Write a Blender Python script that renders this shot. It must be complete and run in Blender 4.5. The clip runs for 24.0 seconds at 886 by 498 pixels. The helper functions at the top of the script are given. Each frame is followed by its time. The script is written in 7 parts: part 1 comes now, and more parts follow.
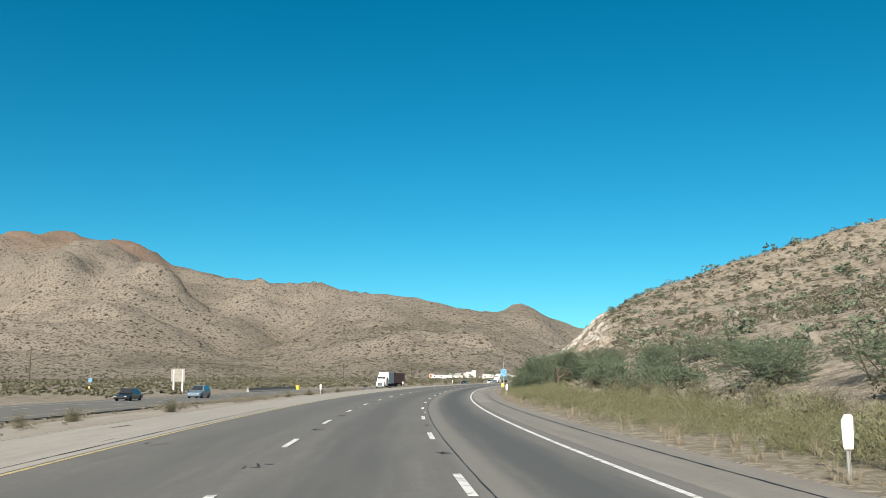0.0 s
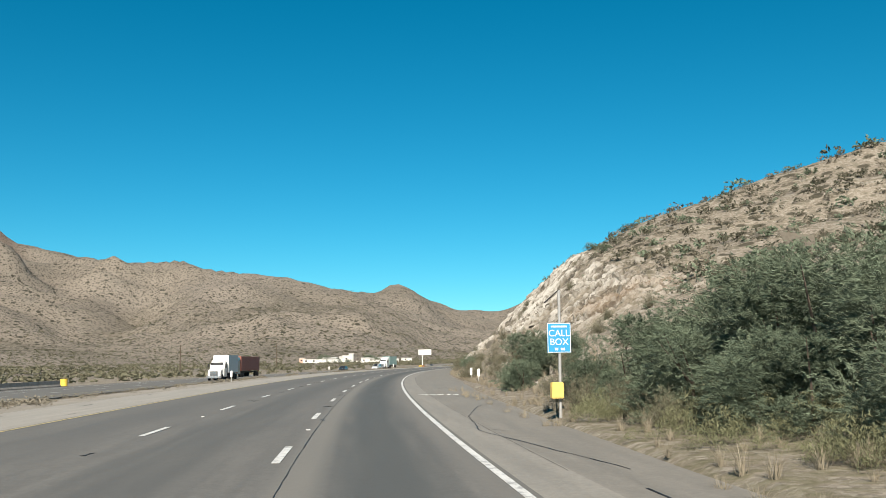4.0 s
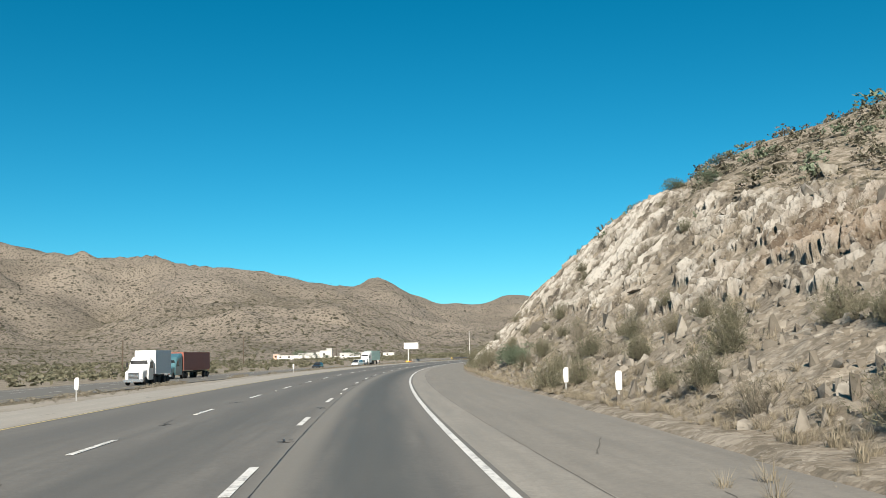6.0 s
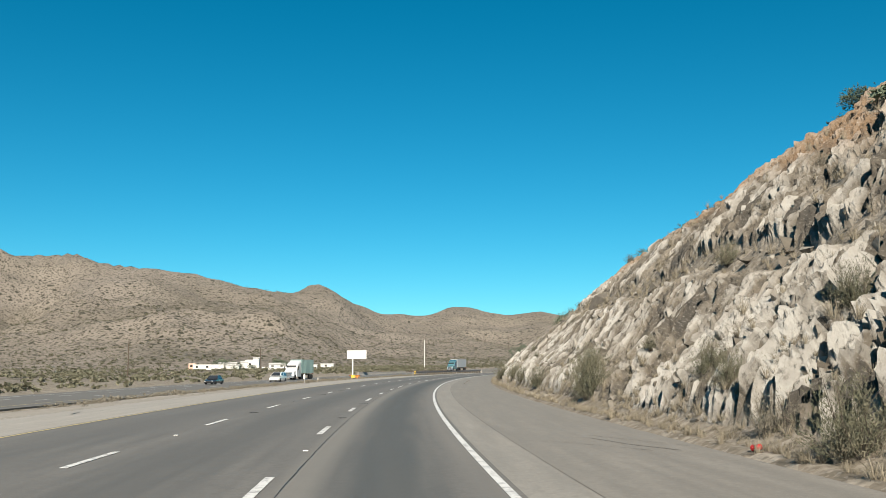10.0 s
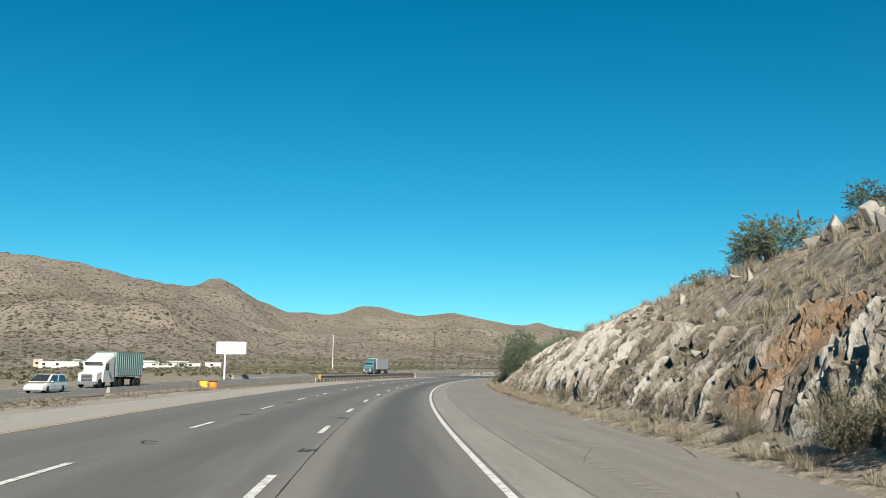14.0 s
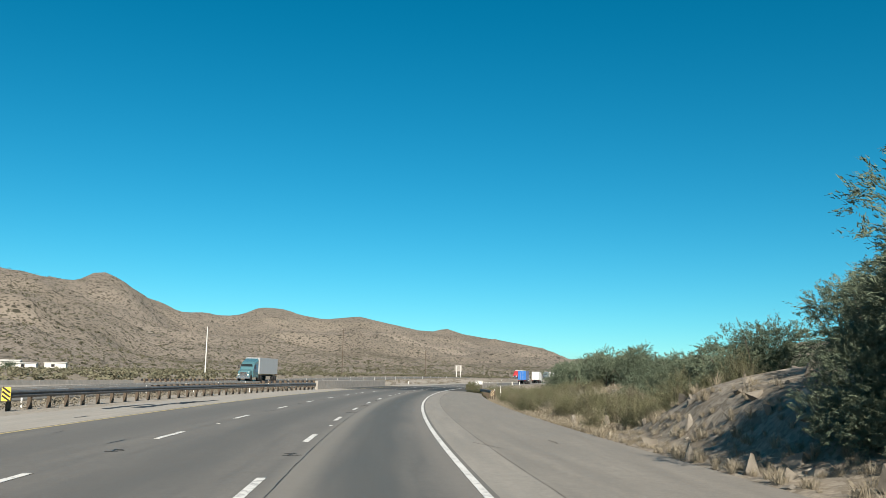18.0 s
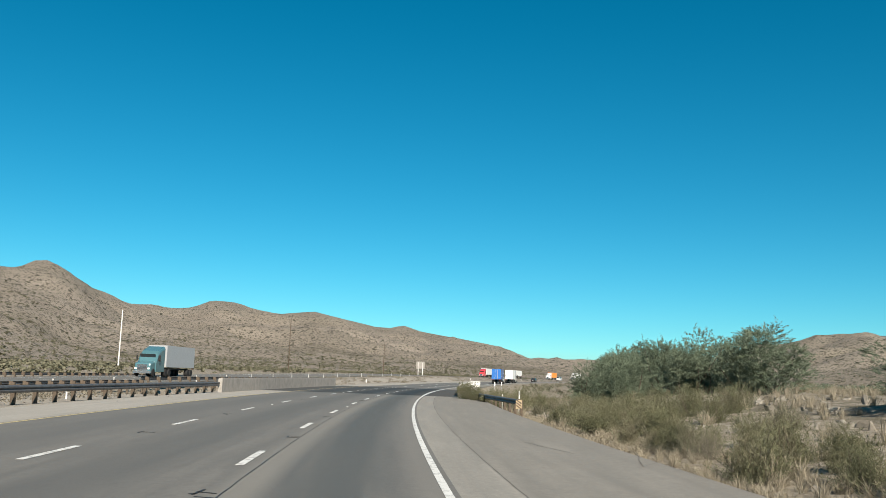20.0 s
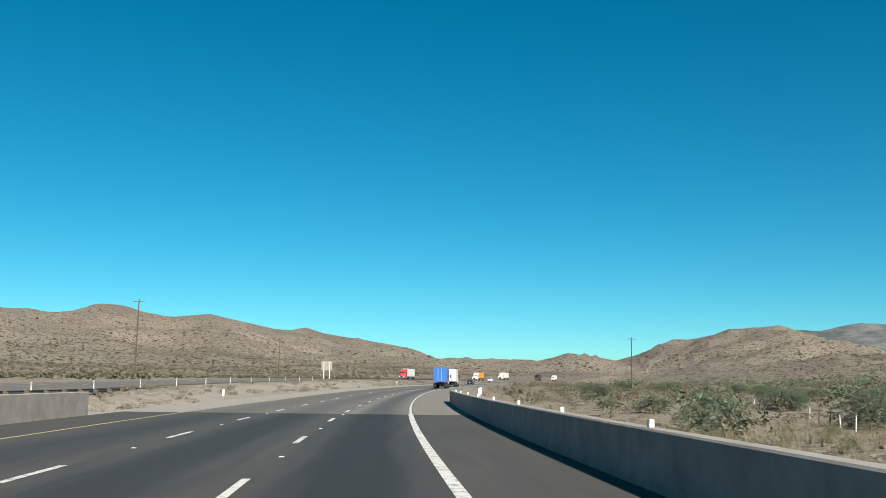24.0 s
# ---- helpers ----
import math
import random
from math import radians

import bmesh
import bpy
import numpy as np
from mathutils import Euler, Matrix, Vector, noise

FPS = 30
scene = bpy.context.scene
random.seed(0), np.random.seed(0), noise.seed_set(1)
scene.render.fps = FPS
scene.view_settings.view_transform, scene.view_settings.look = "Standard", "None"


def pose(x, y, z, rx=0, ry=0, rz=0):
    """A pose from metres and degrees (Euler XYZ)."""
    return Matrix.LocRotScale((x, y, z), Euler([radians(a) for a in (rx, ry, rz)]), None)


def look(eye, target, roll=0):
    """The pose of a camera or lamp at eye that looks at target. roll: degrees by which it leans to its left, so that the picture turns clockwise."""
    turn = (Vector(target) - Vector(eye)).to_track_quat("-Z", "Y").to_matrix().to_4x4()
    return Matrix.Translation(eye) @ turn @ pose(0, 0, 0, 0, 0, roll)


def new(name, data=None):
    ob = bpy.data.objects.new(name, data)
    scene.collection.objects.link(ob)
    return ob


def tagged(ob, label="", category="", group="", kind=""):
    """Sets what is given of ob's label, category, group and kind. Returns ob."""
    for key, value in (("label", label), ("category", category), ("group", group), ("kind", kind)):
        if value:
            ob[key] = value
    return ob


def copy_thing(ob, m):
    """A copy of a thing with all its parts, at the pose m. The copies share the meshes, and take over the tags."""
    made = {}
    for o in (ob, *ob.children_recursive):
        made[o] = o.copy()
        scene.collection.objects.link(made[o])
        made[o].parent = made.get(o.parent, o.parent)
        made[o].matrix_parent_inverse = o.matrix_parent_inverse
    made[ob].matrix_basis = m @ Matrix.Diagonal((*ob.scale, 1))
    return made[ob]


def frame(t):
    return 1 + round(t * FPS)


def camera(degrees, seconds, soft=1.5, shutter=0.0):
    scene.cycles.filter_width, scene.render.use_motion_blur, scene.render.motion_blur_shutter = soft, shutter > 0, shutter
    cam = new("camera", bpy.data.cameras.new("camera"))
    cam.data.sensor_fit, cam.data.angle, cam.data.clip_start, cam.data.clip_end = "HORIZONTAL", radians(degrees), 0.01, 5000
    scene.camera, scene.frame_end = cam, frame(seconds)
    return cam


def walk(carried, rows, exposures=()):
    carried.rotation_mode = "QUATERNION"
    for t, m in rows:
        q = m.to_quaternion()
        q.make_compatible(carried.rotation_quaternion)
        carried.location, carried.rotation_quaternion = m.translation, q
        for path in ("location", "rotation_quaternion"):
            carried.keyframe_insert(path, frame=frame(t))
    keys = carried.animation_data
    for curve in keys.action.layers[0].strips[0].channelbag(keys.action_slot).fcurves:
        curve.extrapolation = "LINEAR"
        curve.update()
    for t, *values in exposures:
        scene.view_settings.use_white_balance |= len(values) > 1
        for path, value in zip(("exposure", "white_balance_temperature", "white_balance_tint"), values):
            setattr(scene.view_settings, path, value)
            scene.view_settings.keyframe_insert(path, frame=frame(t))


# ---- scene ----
cam = camera(51.92, 24.0, soft=0.5)
PATH = [
    (0.0, pose(-1.41, -2.35, 1.64, 98.06, 0.03, -4.67)),
    (0.5, pose(-1.20, 7.72, 1.64, 97.81, -0.36, -6.07)),
    (1.0, pose(-0.91, 17.80, 1.64, 97.41, -0.46, -7.57)),
    (1.5, pose(-0.44, 27.89, 1.64, 97.11, -0.17, -8.90)),
    (3.5, pose(4.37, 68.31, 1.64, 97.03, 0.81, -12.06)),
    (4.0, pose(5.47, 78.16, 1.64, 97.01, 0.78, -12.55)),
    (4.5, pose(6.56, 87.99, 1.64, 96.86, 0.76, -12.90)),
    (5.0, pose(8.02, 97.84, 1.64, 96.63, 1.03, -13.23)),
    (5.5, pose(9.55, 107.69, 1.64, 96.52, 1.39, -13.55)),
    (6.0, pose(11.05, 117.56, 1.63, 96.64, 1.44, -13.82)),
    (6.5, pose(12.65, 127.45, 1.63, 96.93, 1.23, -14.04)),
    (7.0, pose(14.28, 137.42, 1.63, 97.20, 0.89, -14.20)),
    (7.5, pose(15.90, 147.43, 1.64, 97.37, 0.91, -14.67)),
    (8.0, pose(17.78, 157.36, 1.64, 97.42, 0.74, -15.32)),
    (8.5, pose(19.72, 167.27, 1.64, 97.38, 0.21, -15.89)),
    (9.0, pose(21.64, 177.15, 1.64, 97.35, 0.14, -16.40)),
    (9.5, pose(23.76, 186.98, 1.64, 97.40, 0.20, -17.03)),
    (10.0, pose(26.03, 196.77, 1.64, 97.41, 0.36, -17.58)),
    (10.5, pose(28.39, 206.48, 1.64, 97.41, 0.36, -18.17)),
    (11.0, pose(30.81, 216.15, 1.64, 97.39, 0.24, -18.84)),
    (11.5, pose(33.52, 225.72, 1.64, 97.40, 0.12, -19.53)),
    (13.5, pose(44.95, 264.04, 1.64, 97.68, -0.07, -22.50)),
    (14.0, pose(48.11, 273.54, 1.64, 97.56, -0.44, -23.38)),
    (14.5, pose(51.48, 282.97, 1.64, 97.31, -0.63, -24.10)),
    (15.0, pose(54.84, 292.42, 1.64, 96.92, -0.75, -24.79)),
    (15.5, pose(58.41, 301.77, 1.63, 96.64, -0.60, -25.46)),
    (16.0, pose(61.94, 311.12, 1.63, 96.85, -0.41, -26.24)),
    (16.5, pose(65.67, 320.41, 1.64, 97.37, -0.05, -26.99)),
    (17.0, pose(69.57, 329.66, 1.64, 97.81, 0.02, -27.77)),
    (17.5, pose(73.61, 338.92, 1.64, 98.02, -0.55, -28.64)),
    (18.0, pose(77.75, 348.14, 1.64, 98.07, -1.27, -29.42)),
    (18.5, pose(82.07, 357.18, 1.63, 98.01, -1.65, -30.01)),
    (20.5, pose(100.29, 392.97, 1.63, 98.09, -2.17, -33.03)),
    (21.0, pose(104.81, 402.05, 1.64, 98.16, -2.36, -33.80)),
    (21.5, pose(109.61, 410.89, 1.64, 98.18, -2.29, -34.44)),
    (22.0, pose(114.72, 419.45, 1.64, 98.22, -2.26, -35.29)),
    (22.5, pose(119.96, 427.87, 1.64, 98.20, -2.04, -36.12)),
    (23.0, pose(125.17, 436.37, 1.64, 98.24, -1.31, -36.91)),
    (23.5, pose(130.40, 444.86, 1.63, 98.23, -0.70, -37.63)),
    (24.0, pose(135.80, 453.24, 1.64, 98.30, -0.72, -38.21)),
]
walk(cam, PATH, [(0.0, 1.03), (24.0, 0.98)])

# ---- light ----
world = bpy.data.worlds.new("sky")
scene.world = world
world.use_nodes = True
SUN_AZ, SUN_EL = radians(196.0), radians(34.5)   # clockwise from +y
wn = world.node_tree.nodes
wl = world.node_tree.links
sky = wn.new("ShaderNodeTexSky")
sky.sky_type = "NISHITA"
sky.sun_disc = False
sky.sun_elevation = SUN_EL
sky.sun_rotation = SUN_AZ
sky.altitude = 2000.0
sky.air_density = 1.0
sky.dust_density = 0.0
sky.ozone_density = 2.0
hue = wn.new("ShaderNodeHueSaturation")
hue.inputs["Hue"].default_value = 0.482
hue.inputs["Saturation"].default_value = 1.2
tint = wn.new("ShaderNodeMix")
tint.data_type, tint.blend_type = "RGBA", "MULTIPLY"
tint.inputs[0].default_value = 1.0
tint.inputs[7].default_value = (0.54, 0.89, 1.0, 1.0)
wl.new(sky.outputs[0], tint.inputs[6])
wl.new(tint.outputs[2], hue.inputs["Color"])
wl.new(hue.outputs[0], wn["Background"].inputs[0])
wn["Background"].inputs[1].default_value = 0.05
sun_data = bpy.data.lights.new("sun", "SUN")
sun_data.energy = 5.0
sun_data.angle = radians(0.53)
sun_data.color = (1.0, 0.91, 0.78)
sun = new("sun", sun_data)
sun_from = Vector((math.sin(SUN_AZ) * math.cos(SUN_EL), math.cos(SUN_AZ) * math.cos(SUN_EL), math.sin(SUN_EL)))
sun.matrix_world = look(sun_from * 100, (0, 0, 0))


# ---- materials ----
class Nodes:
    """A small builder of node materials."""

    def __init__(self, name, rough=0.8, metal=0.0, spec=0.3):
        self.mat = bpy.data.materials.new(name)
        self.mat.use_nodes = True
        self.n = self.mat.node_tree.nodes
        self.l = self.mat.node_tree.links
        self.b = self.n["Principled BSDF"]
        self.b.inputs["Roughness"].default_value = rough
        self.b.inputs["Metallic"].default_value = metal
        self.b.inputs["Specular IOR Level"].default_value = spec
        self.co = None

    def put(self, socket, value):
        if isinstance(value, bpy.types.NodeSocket):
            self.l.new(value, socket)
        elif isinstance(value, (tuple, list)) and len(value) == 3 and socket.type == "RGBA":
            socket.default_value = (*value, 1.0)
        else:
            socket.default_value = value

    def coords(self, kind="Object", scale=(1, 1, 1), rot=(0, 0, 0)):
        tc = self.n.new("ShaderNodeTexCoord")
        mp = self.n.new("ShaderNodeMapping")
        mp.inputs["Scale"].default_value = scale
        mp.inputs["Rotation"].default_value = rot
        self.l.new(tc.outputs[kind], mp.inputs[0])
        return mp.outputs[0]

    def position(self, scale=(1, 1, 1), rot=(0, 0, 0)):
        g = self.n.new("ShaderNodeNewGeometry")
        mp = self.n.new("ShaderNodeMapping")
        mp.inputs["Scale"].default_value = scale
        mp.inputs["Rotation"].default_value = rot
        self.l.new(g.outputs["Position"], mp.inputs[0])
        return mp.outputs[0]

    def grain(self, way, stretch):
        """World places drawn out along a direction."""
        g = self.n.new("ShaderNodeNewGeometry")
        mp = self.n.new("ShaderNodeMapping")
        mp.vector_type = "TEXTURE"
        mp.inputs["Rotation"].default_value = Vector(way).to_track_quat("Z", "Y").to_euler()
        mp.inputs["Scale"].default_value = (1, 1, stretch)
        self.l.new(g.outputs["Position"], mp.inputs[0])
        return mp.outputs[0]

    def noise(self, vec, scale, detail=4.0, rough=0.6, out=0):
        t = self.n.new("ShaderNodeTexNoise")
        t.inputs["Scale"].default_value = scale
        t.inputs["Detail"].default_value = detail
        t.inputs["Roughness"].default_value = rough
        self.l.new(vec, t.inputs["Vector"])
        return t.outputs[out]

    def voronoi(self, vec, scale, feature="F1", out="Distance"):
        t = self.n.new("ShaderNodeTexVoronoi")
        t.feature = feature
        t.inputs["Scale"].default_value = scale
        self.l.new(vec, t.inputs["Vector"])
        return t.outputs[out]

    def ramp(self, fac, stops):
        r = self.n.new("ShaderNodeValToRGB")
        e = r.color_ramp.elements
        while len(e) < len(stops):
            e.new(0.5)
        for k, (pos, col) in zip(e, stops):
            k.position = pos
            k.color = (*col, 1.0) if isinstance(col, (tuple, list)) else (col, col, col, 1.0)
        self.l.new(fac, r.inputs[0])
        return r.outputs[0]

    def mix(self, fac, a, b, mode="MIX"):
        m = self.n.new("ShaderNodeMix")
        m.data_type = "RGBA"
        m.blend_type = mode
        self.put(m.inputs[0], fac)
        self.put(m.inputs[6], a)
        self.put(m.inputs[7], b)
        return m.outputs[2]

    def math(self, op, a, b=0.0):
        m = self.n.new("ShaderNodeMath")
        m.operation = op
        self.put(m.inputs[0], a)
        self.put(m.inputs[1], b)
        return m.outputs[0]

    def attr(self, name):
        a = self.n.new("ShaderNodeAttribute")
        a.attribute_name = name
        return a.outputs["Fac"]

    def rnd(self):
        return self.n.new("ShaderNodeObjectInfo").outputs["Random"]

    def island(self):
        return self.n.new("ShaderNodeNewGeometry").outputs["Random Per Island"]

    def color(self, c):
        self.put(self.b.inputs["Base Color"], c)
        return self

    def rough(self, r):
        self.put(self.b.inputs["Roughness"], r)
        return self

    def bump(self, height, strength=0.4, dist=0.05):
        b = self.n.new("ShaderNodeBump")
        b.inputs["Strength"].default_value = strength
        b.inputs["Distance"].default_value = dist
        self.l.new(height, b.inputs["Height"])
        self.l.new(b.outputs[0], self.b.inputs["Normal"])
        return self


def plain(name, col, rough=0.6, metal=0.0, var=0.15, scale=6.0, spec=0.3):
    """Paint, metal or wood with dirt at two scales."""
    m = Nodes(name, rough, metal, spec)
    v = m.coords("Object")
    f = m.noise(v, scale, 5)
    g = m.noise(v, scale * 0.13, 3)
    dark = tuple(c * (1 - var * 2) for c in col)
    light = tuple(min(1, c * (1 + var)) for c in col)
    c = m.mix(m.ramp(f, [(0.3, 0.0), (0.75, 1.0)]), dark, light)
    c = m.mix(m.math("MULTIPLY", g, 0.35), c, col)
    m.color(c).bump(f, 0.1, 0.01)
    return m.mat


def ground_material():
    m = Nodes("desert_ground", 0.95, 0.0, 0.1)
    v = m.position()
    big = m.noise(v, 0.012, 5)
    mid = m.noise(v, 0.15, 5, 0.65)
    fine = m.noise(v, 2.2, 6, 0.7)
    sand = m.mix(big, (0.178, 0.152, 0.119), (0.228, 0.195, 0.152))
    sand = m.mix(m.ramp(mid, [(0.35, 0.0), (0.7, 1.0)]), sand, (0.244, 0.215, 0.175))
    sand = m.mix(m.ramp(fine, [(0.4, 0.0), (0.75, 0.7)]), sand, (0.106, 0.0858, 0.0627))
    peb = m.voronoi(v, 3.5, "F1", "Distance")
    sand = m.mix(m.ramp(peb, [(0.1, 0.55), (0.22, 0.0)]), sand, (0.251, 0.224, 0.185))
    for size, amount in ((1.6, 0.5), (4.5, 0.55), (11.0, 0.45)):
        stone = m.voronoi(v, size, "F1", "Color")
        sep = m.n.new("ShaderNodeSeparateColor")
        m.l.new(stone, sep.inputs[0])
        sand = m.mix(m.ramp(sep.outputs[0], [(0.0, amount), (0.35, 0.0)]), sand, (0.10, 0.085, 0.064))
        sand = m.mix(m.ramp(sep.outputs[1], [(0.72, 0.0), (1.0, amount)]), sand, (0.34, 0.305, 0.255))
    sand = m.mix(m.math("MULTIPLY", m.attr("berm"), m.ramp(mid, [(0.3, 0.35), (0.6, 0.8)])), sand, m.mix(fine, (0.23, 0.212, 0.185), (0.33, 0.305, 0.27)))
    # dry scrub cover of slopes too far off for single plants
    far = m.attr("far")
    sp = m.voronoi(v, 0.27, "F1", "Distance")
    sp2 = m.voronoi(v, 0.085, "F1", "Distance")
    sp3 = m.voronoi(v, 0.42, "F1", "Distance")
    patch = m.noise(v, 0.02, 4)
    cover = m.math("MULTIPLY", m.ramp(sp, [(0.33, 1.0), (0.38, 0.0)]), m.ramp(patch, [(0.3, 0.8), (0.6, 1.0)]))
    cover2 = m.ramp(sp2, [(0.20, 1.0), (0.25, 0.0)])
    cover3 = m.math("MULTIPLY", m.ramp(sp3, [(0.31, 1.0), (0.40, 0.0)]), m.ramp(patch, [(0.4, 0.9), (0.65, 0.3)]))
    light = m.ramp(m.noise(v, 0.11, 6, 0.8), [(0.5, 0.0), (0.62, 0.5)])
    sand = m.mix(m.math("MULTIPLY", far, 0.75), sand, (0.188, 0.162, 0.138))
    sand = m.mix(m.math("MULTIPLY", light, far), sand, (0.245, 0.217, 0.186))
    broad = m.noise(v, 0.005, 4)
    sand = m.mix(m.math("MULTIPLY", m.ramp(broad, [(0.4, 0.0), (0.62, 0.22)]), far), sand, (0.112, 0.0924, 0.066))
    sand = m.mix(m.math("MULTIPLY", m.math("MULTIPLY", cover3, far), 0.8), sand, (0.0759, 0.066, 0.0449))
    sand = m.mix(m.math("MULTIPLY", m.math("MULTIPLY", cover, far), 0.92), sand, (0.055, 0.050, 0.038))
    sand = m.mix(m.math("MULTIPLY", cover2, far), sand, (0.045, 0.043, 0.032))
    # low plants and stones of the near hillside
    near = m.attr("hill")
    dots = m.ramp(m.voronoi(v, 0.75), [(0.24, 1.0), (0.4, 0.0)])
    dots2 = m.ramp(m.voronoi(v, 0.36), [(0.24, 1.0), (0.31, 0.0)])
    dots3 = m.ramp(m.voronoi(v, 1.7), [(0.28, 1.0), (0.4, 0.0)])
    sand = m.mix(m.math("MULTIPLY", m.math("MULTIPLY", dots3, near), m.ramp(mid, [(0.4, 0.7), (0.62, 0.2)])), sand, (0.085, 0.072, 0.052))
    sand = m.mix(m.math("MULTIPLY", m.math("MULTIPLY", dots, near), m.ramp(mid, [(0.35, 0.25), (0.6, 0.85)])), sand, (0.0924, 0.0825, 0.0561))
    sand = m.mix(m.math("MULTIPLY", m.math("MULTIPLY", dots2, near), 0.9), sand, (0.048, 0.043, 0.030))
    # red-brown rock of high crests
    high = m.math("MULTIPLY", m.attr("crag"), m.ramp(mid, [(0.3, 0.3), (0.6, 1.0)]))
    sand = m.mix(m.math("MULTIPLY", high, 0.8), sand, (0.158, 0.102, 0.0726))
    # far gullies: their shade and denser scrub painted in as one dark tone
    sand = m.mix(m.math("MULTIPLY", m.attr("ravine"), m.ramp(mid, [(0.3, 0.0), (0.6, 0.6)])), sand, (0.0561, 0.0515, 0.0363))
    # farthest mountains: bluish grey of distance haze, painted into their colour
    hazed = m.mix(m.ramp(m.noise(v, 0.006, 6, 0.7), [(0.4, 0.0), (0.6, 1.0)]), (0.066, 0.0825, 0.0891), (0.165, 0.175, 0.178))
    sand = m.mix(m.attr("hazed"), sand, hazed)
    # split rock of the road cut
    lean = m.grain((0.62, 0.62, 0.48), 4.0)
    r1 = m.noise(lean, 0.55, 8, 0.75)
    r2 = m.noise(lean, 3.0, 8, 0.8)
    tone = m.math("ADD", m.math("MULTIPLY", m.math("SUBTRACT", m.attr("tone"), 0.5), 1.7), 0.5)
    tone = m.math("ADD", tone, m.math("MULTIPLY", m.math("SUBTRACT", r1, 0.5), 1.2))
    tone = m.math("ADD", tone, m.math("MULTIPLY", m.math("SUBTRACT", 0.45, m.attr("dusk")), 0.75))
    rock = m.ramp(tone, [(0.12, (0.075, 0.068, 0.058)), (0.32, (0.140, 0.120, 0.094)), (0.5, (0.22, 0.203, 0.175)), (0.68, (0.315, 0.296, 0.262)), (0.86, (0.42, 0.40, 0.36))])
    rock = m.mix(m.ramp(m.noise(v, 0.16, 6, 0.7), [(0.50, 0.0), (0.64, 0.5)]), rock, (0.25, 0.215, 0.168))
    rock = m.mix(m.math("MULTIPLY", m.attr("rusty"), m.ramp(m.noise(v, 0.6, 6, 0.7), [(0.32, 0.3), (0.52, 0.9)])), rock, m.mix(r2, (0.20, 0.12, 0.068), (0.30, 0.205, 0.125)))
    rock = m.mix(m.math("MULTIPLY", m.attr("white"), 0.9), rock, m.mix(r1, (0.409, 0.389, 0.35), (0.502, 0.482, 0.442)))
    rock = m.mix(m.ramp(r2, [(0.30, 0.75), (0.44, 0.0)]), rock, (0.099, 0.0845, 0.066))
    rock = m.mix(m.ramp(m.noise(v, 9.0, 5, 0.75), [(0.54, 0.0), (0.68, 0.5)]), rock, (0.422, 0.396, 0.35))
    split = m.ramp(m.noise(lean, 5.5, 6, 0.75), [(0.36, 1.0), (0.43, 0.0)])
    rock = m.mix(m.math("MULTIPLY", split, 0.6), rock, (0.06, 0.052, 0.043))
    rk = m.attr("rock")
    col = m.mix(rk, sand, rock)
    # yellow-green weeds by the road
    gr = m.attr("weeds")
    col = m.mix(m.math("MULTIPLY", gr, m.ramp(fine, [(0.4, 0.0), (0.6, 0.6)])), col, (0.112, 0.106, 0.0561))
    m.color(col)
    h = m.math("ADD", m.math("MULTIPLY", fine, 0.5), m.math("MULTIPLY", m.math("MULTIPLY", r2, rk), 2.2))
    h = m.math("SUBTRACT", h, m.math("MULTIPLY", m.math("MULTIPLY", split, rk), 1.2))
    h = m.math("ADD", h, m.math("MULTIPLY", m.math("MULTIPLY", cover, far), 6.0))
    m.bump(h, 0.7, 0.25)
    return m.mat


def pavement_material(name, base, tracks=0.0, lanes=(), pale=None):
    """Asphalt or concrete; u runs along the road, v across, both in metres."""
    m = Nodes(name, 0.85, 0.0, 0.25)
    uv = m.coords("UV")
    st = m.coords("UV", (0.05, 0.8, 1))
    fine = m.noise(uv, 9.0, 6, 0.75)
    streak = m.noise(st, 3.0, 5, 0.6)
    blot = m.noise(uv, 0.25, 5, 0.6)
    d = tuple(c * 0.72 for c in base)
    li = tuple(min(1, c * 1.22) for c in base)
    c = m.mix(m.ramp(streak, [(0.2, 0.0), (0.8, 1.0)]), d, li)
    grit = m.noise(uv, 2.6, 8, 0.8)
    c = m.mix(m.ramp(grit, [(0.36, 0.5), (0.52, 0.0)]), c, tuple(q * 0.7 for q in base))
    c = m.mix(m.ramp(blot, [(0.35, 0.45), (0.65, 0.0)]), c, tuple(q * 0.86 for q in base))
    c = m.mix(m.ramp(fine, [(0.3, 0.35), (0.62, 0.0)]), c, tuple(q * 0.5 for q in base))
    c = m.mix(m.ramp(m.noise(uv, 22.0, 2), [(0.62, 0.0), (0.75, 0.4)]), c, tuple(min(1, q * 1.7) for q in base))
    if lanes:
        sep = m.n.new("ShaderNodeSeparateXYZ")
        m.l.new(m.coords("UV"), sep.inputs[0])
        for mid, half, amount, tint in lanes:
            dist = m.math("ABSOLUTE", m.math("SUBTRACT", sep.outputs[1], mid))
            wob = m.math("ADD", dist, m.math("MULTIPLY", m.math("SUBTRACT", streak, 0.5), half * 0.5))
            k = m.ramp(m.math("DIVIDE", wob, half * 2), [(0.15, amount), (0.5, 0.0)])
            c = m.mix(k, c, tint)
    m.color(c)
    m.rough(m.ramp(streak, [(0.2, 0.72), (0.8, 0.92)]))
    m.bump(fine, 0.35, 0.012)
    return m.mat


def paint_material(name, col, worn=0.45):
    m = Nodes(name, 0.6, 0.0, 0.3)
    v = m.position()
    k = m.ramp(m.noise(v, 4.0, 6, 0.75), [(worn, 1.0), (worn + 0.1, 0.0)])
    c = m.mix(m.noise(v, 0.8, 3), tuple(q * 0.85 for q in col), col)
    c = m.mix(m.math("MULTIPLY", k, 0.75), c, (0.16, 0.155, 0.15))
    m.color(c)
    return m.mat


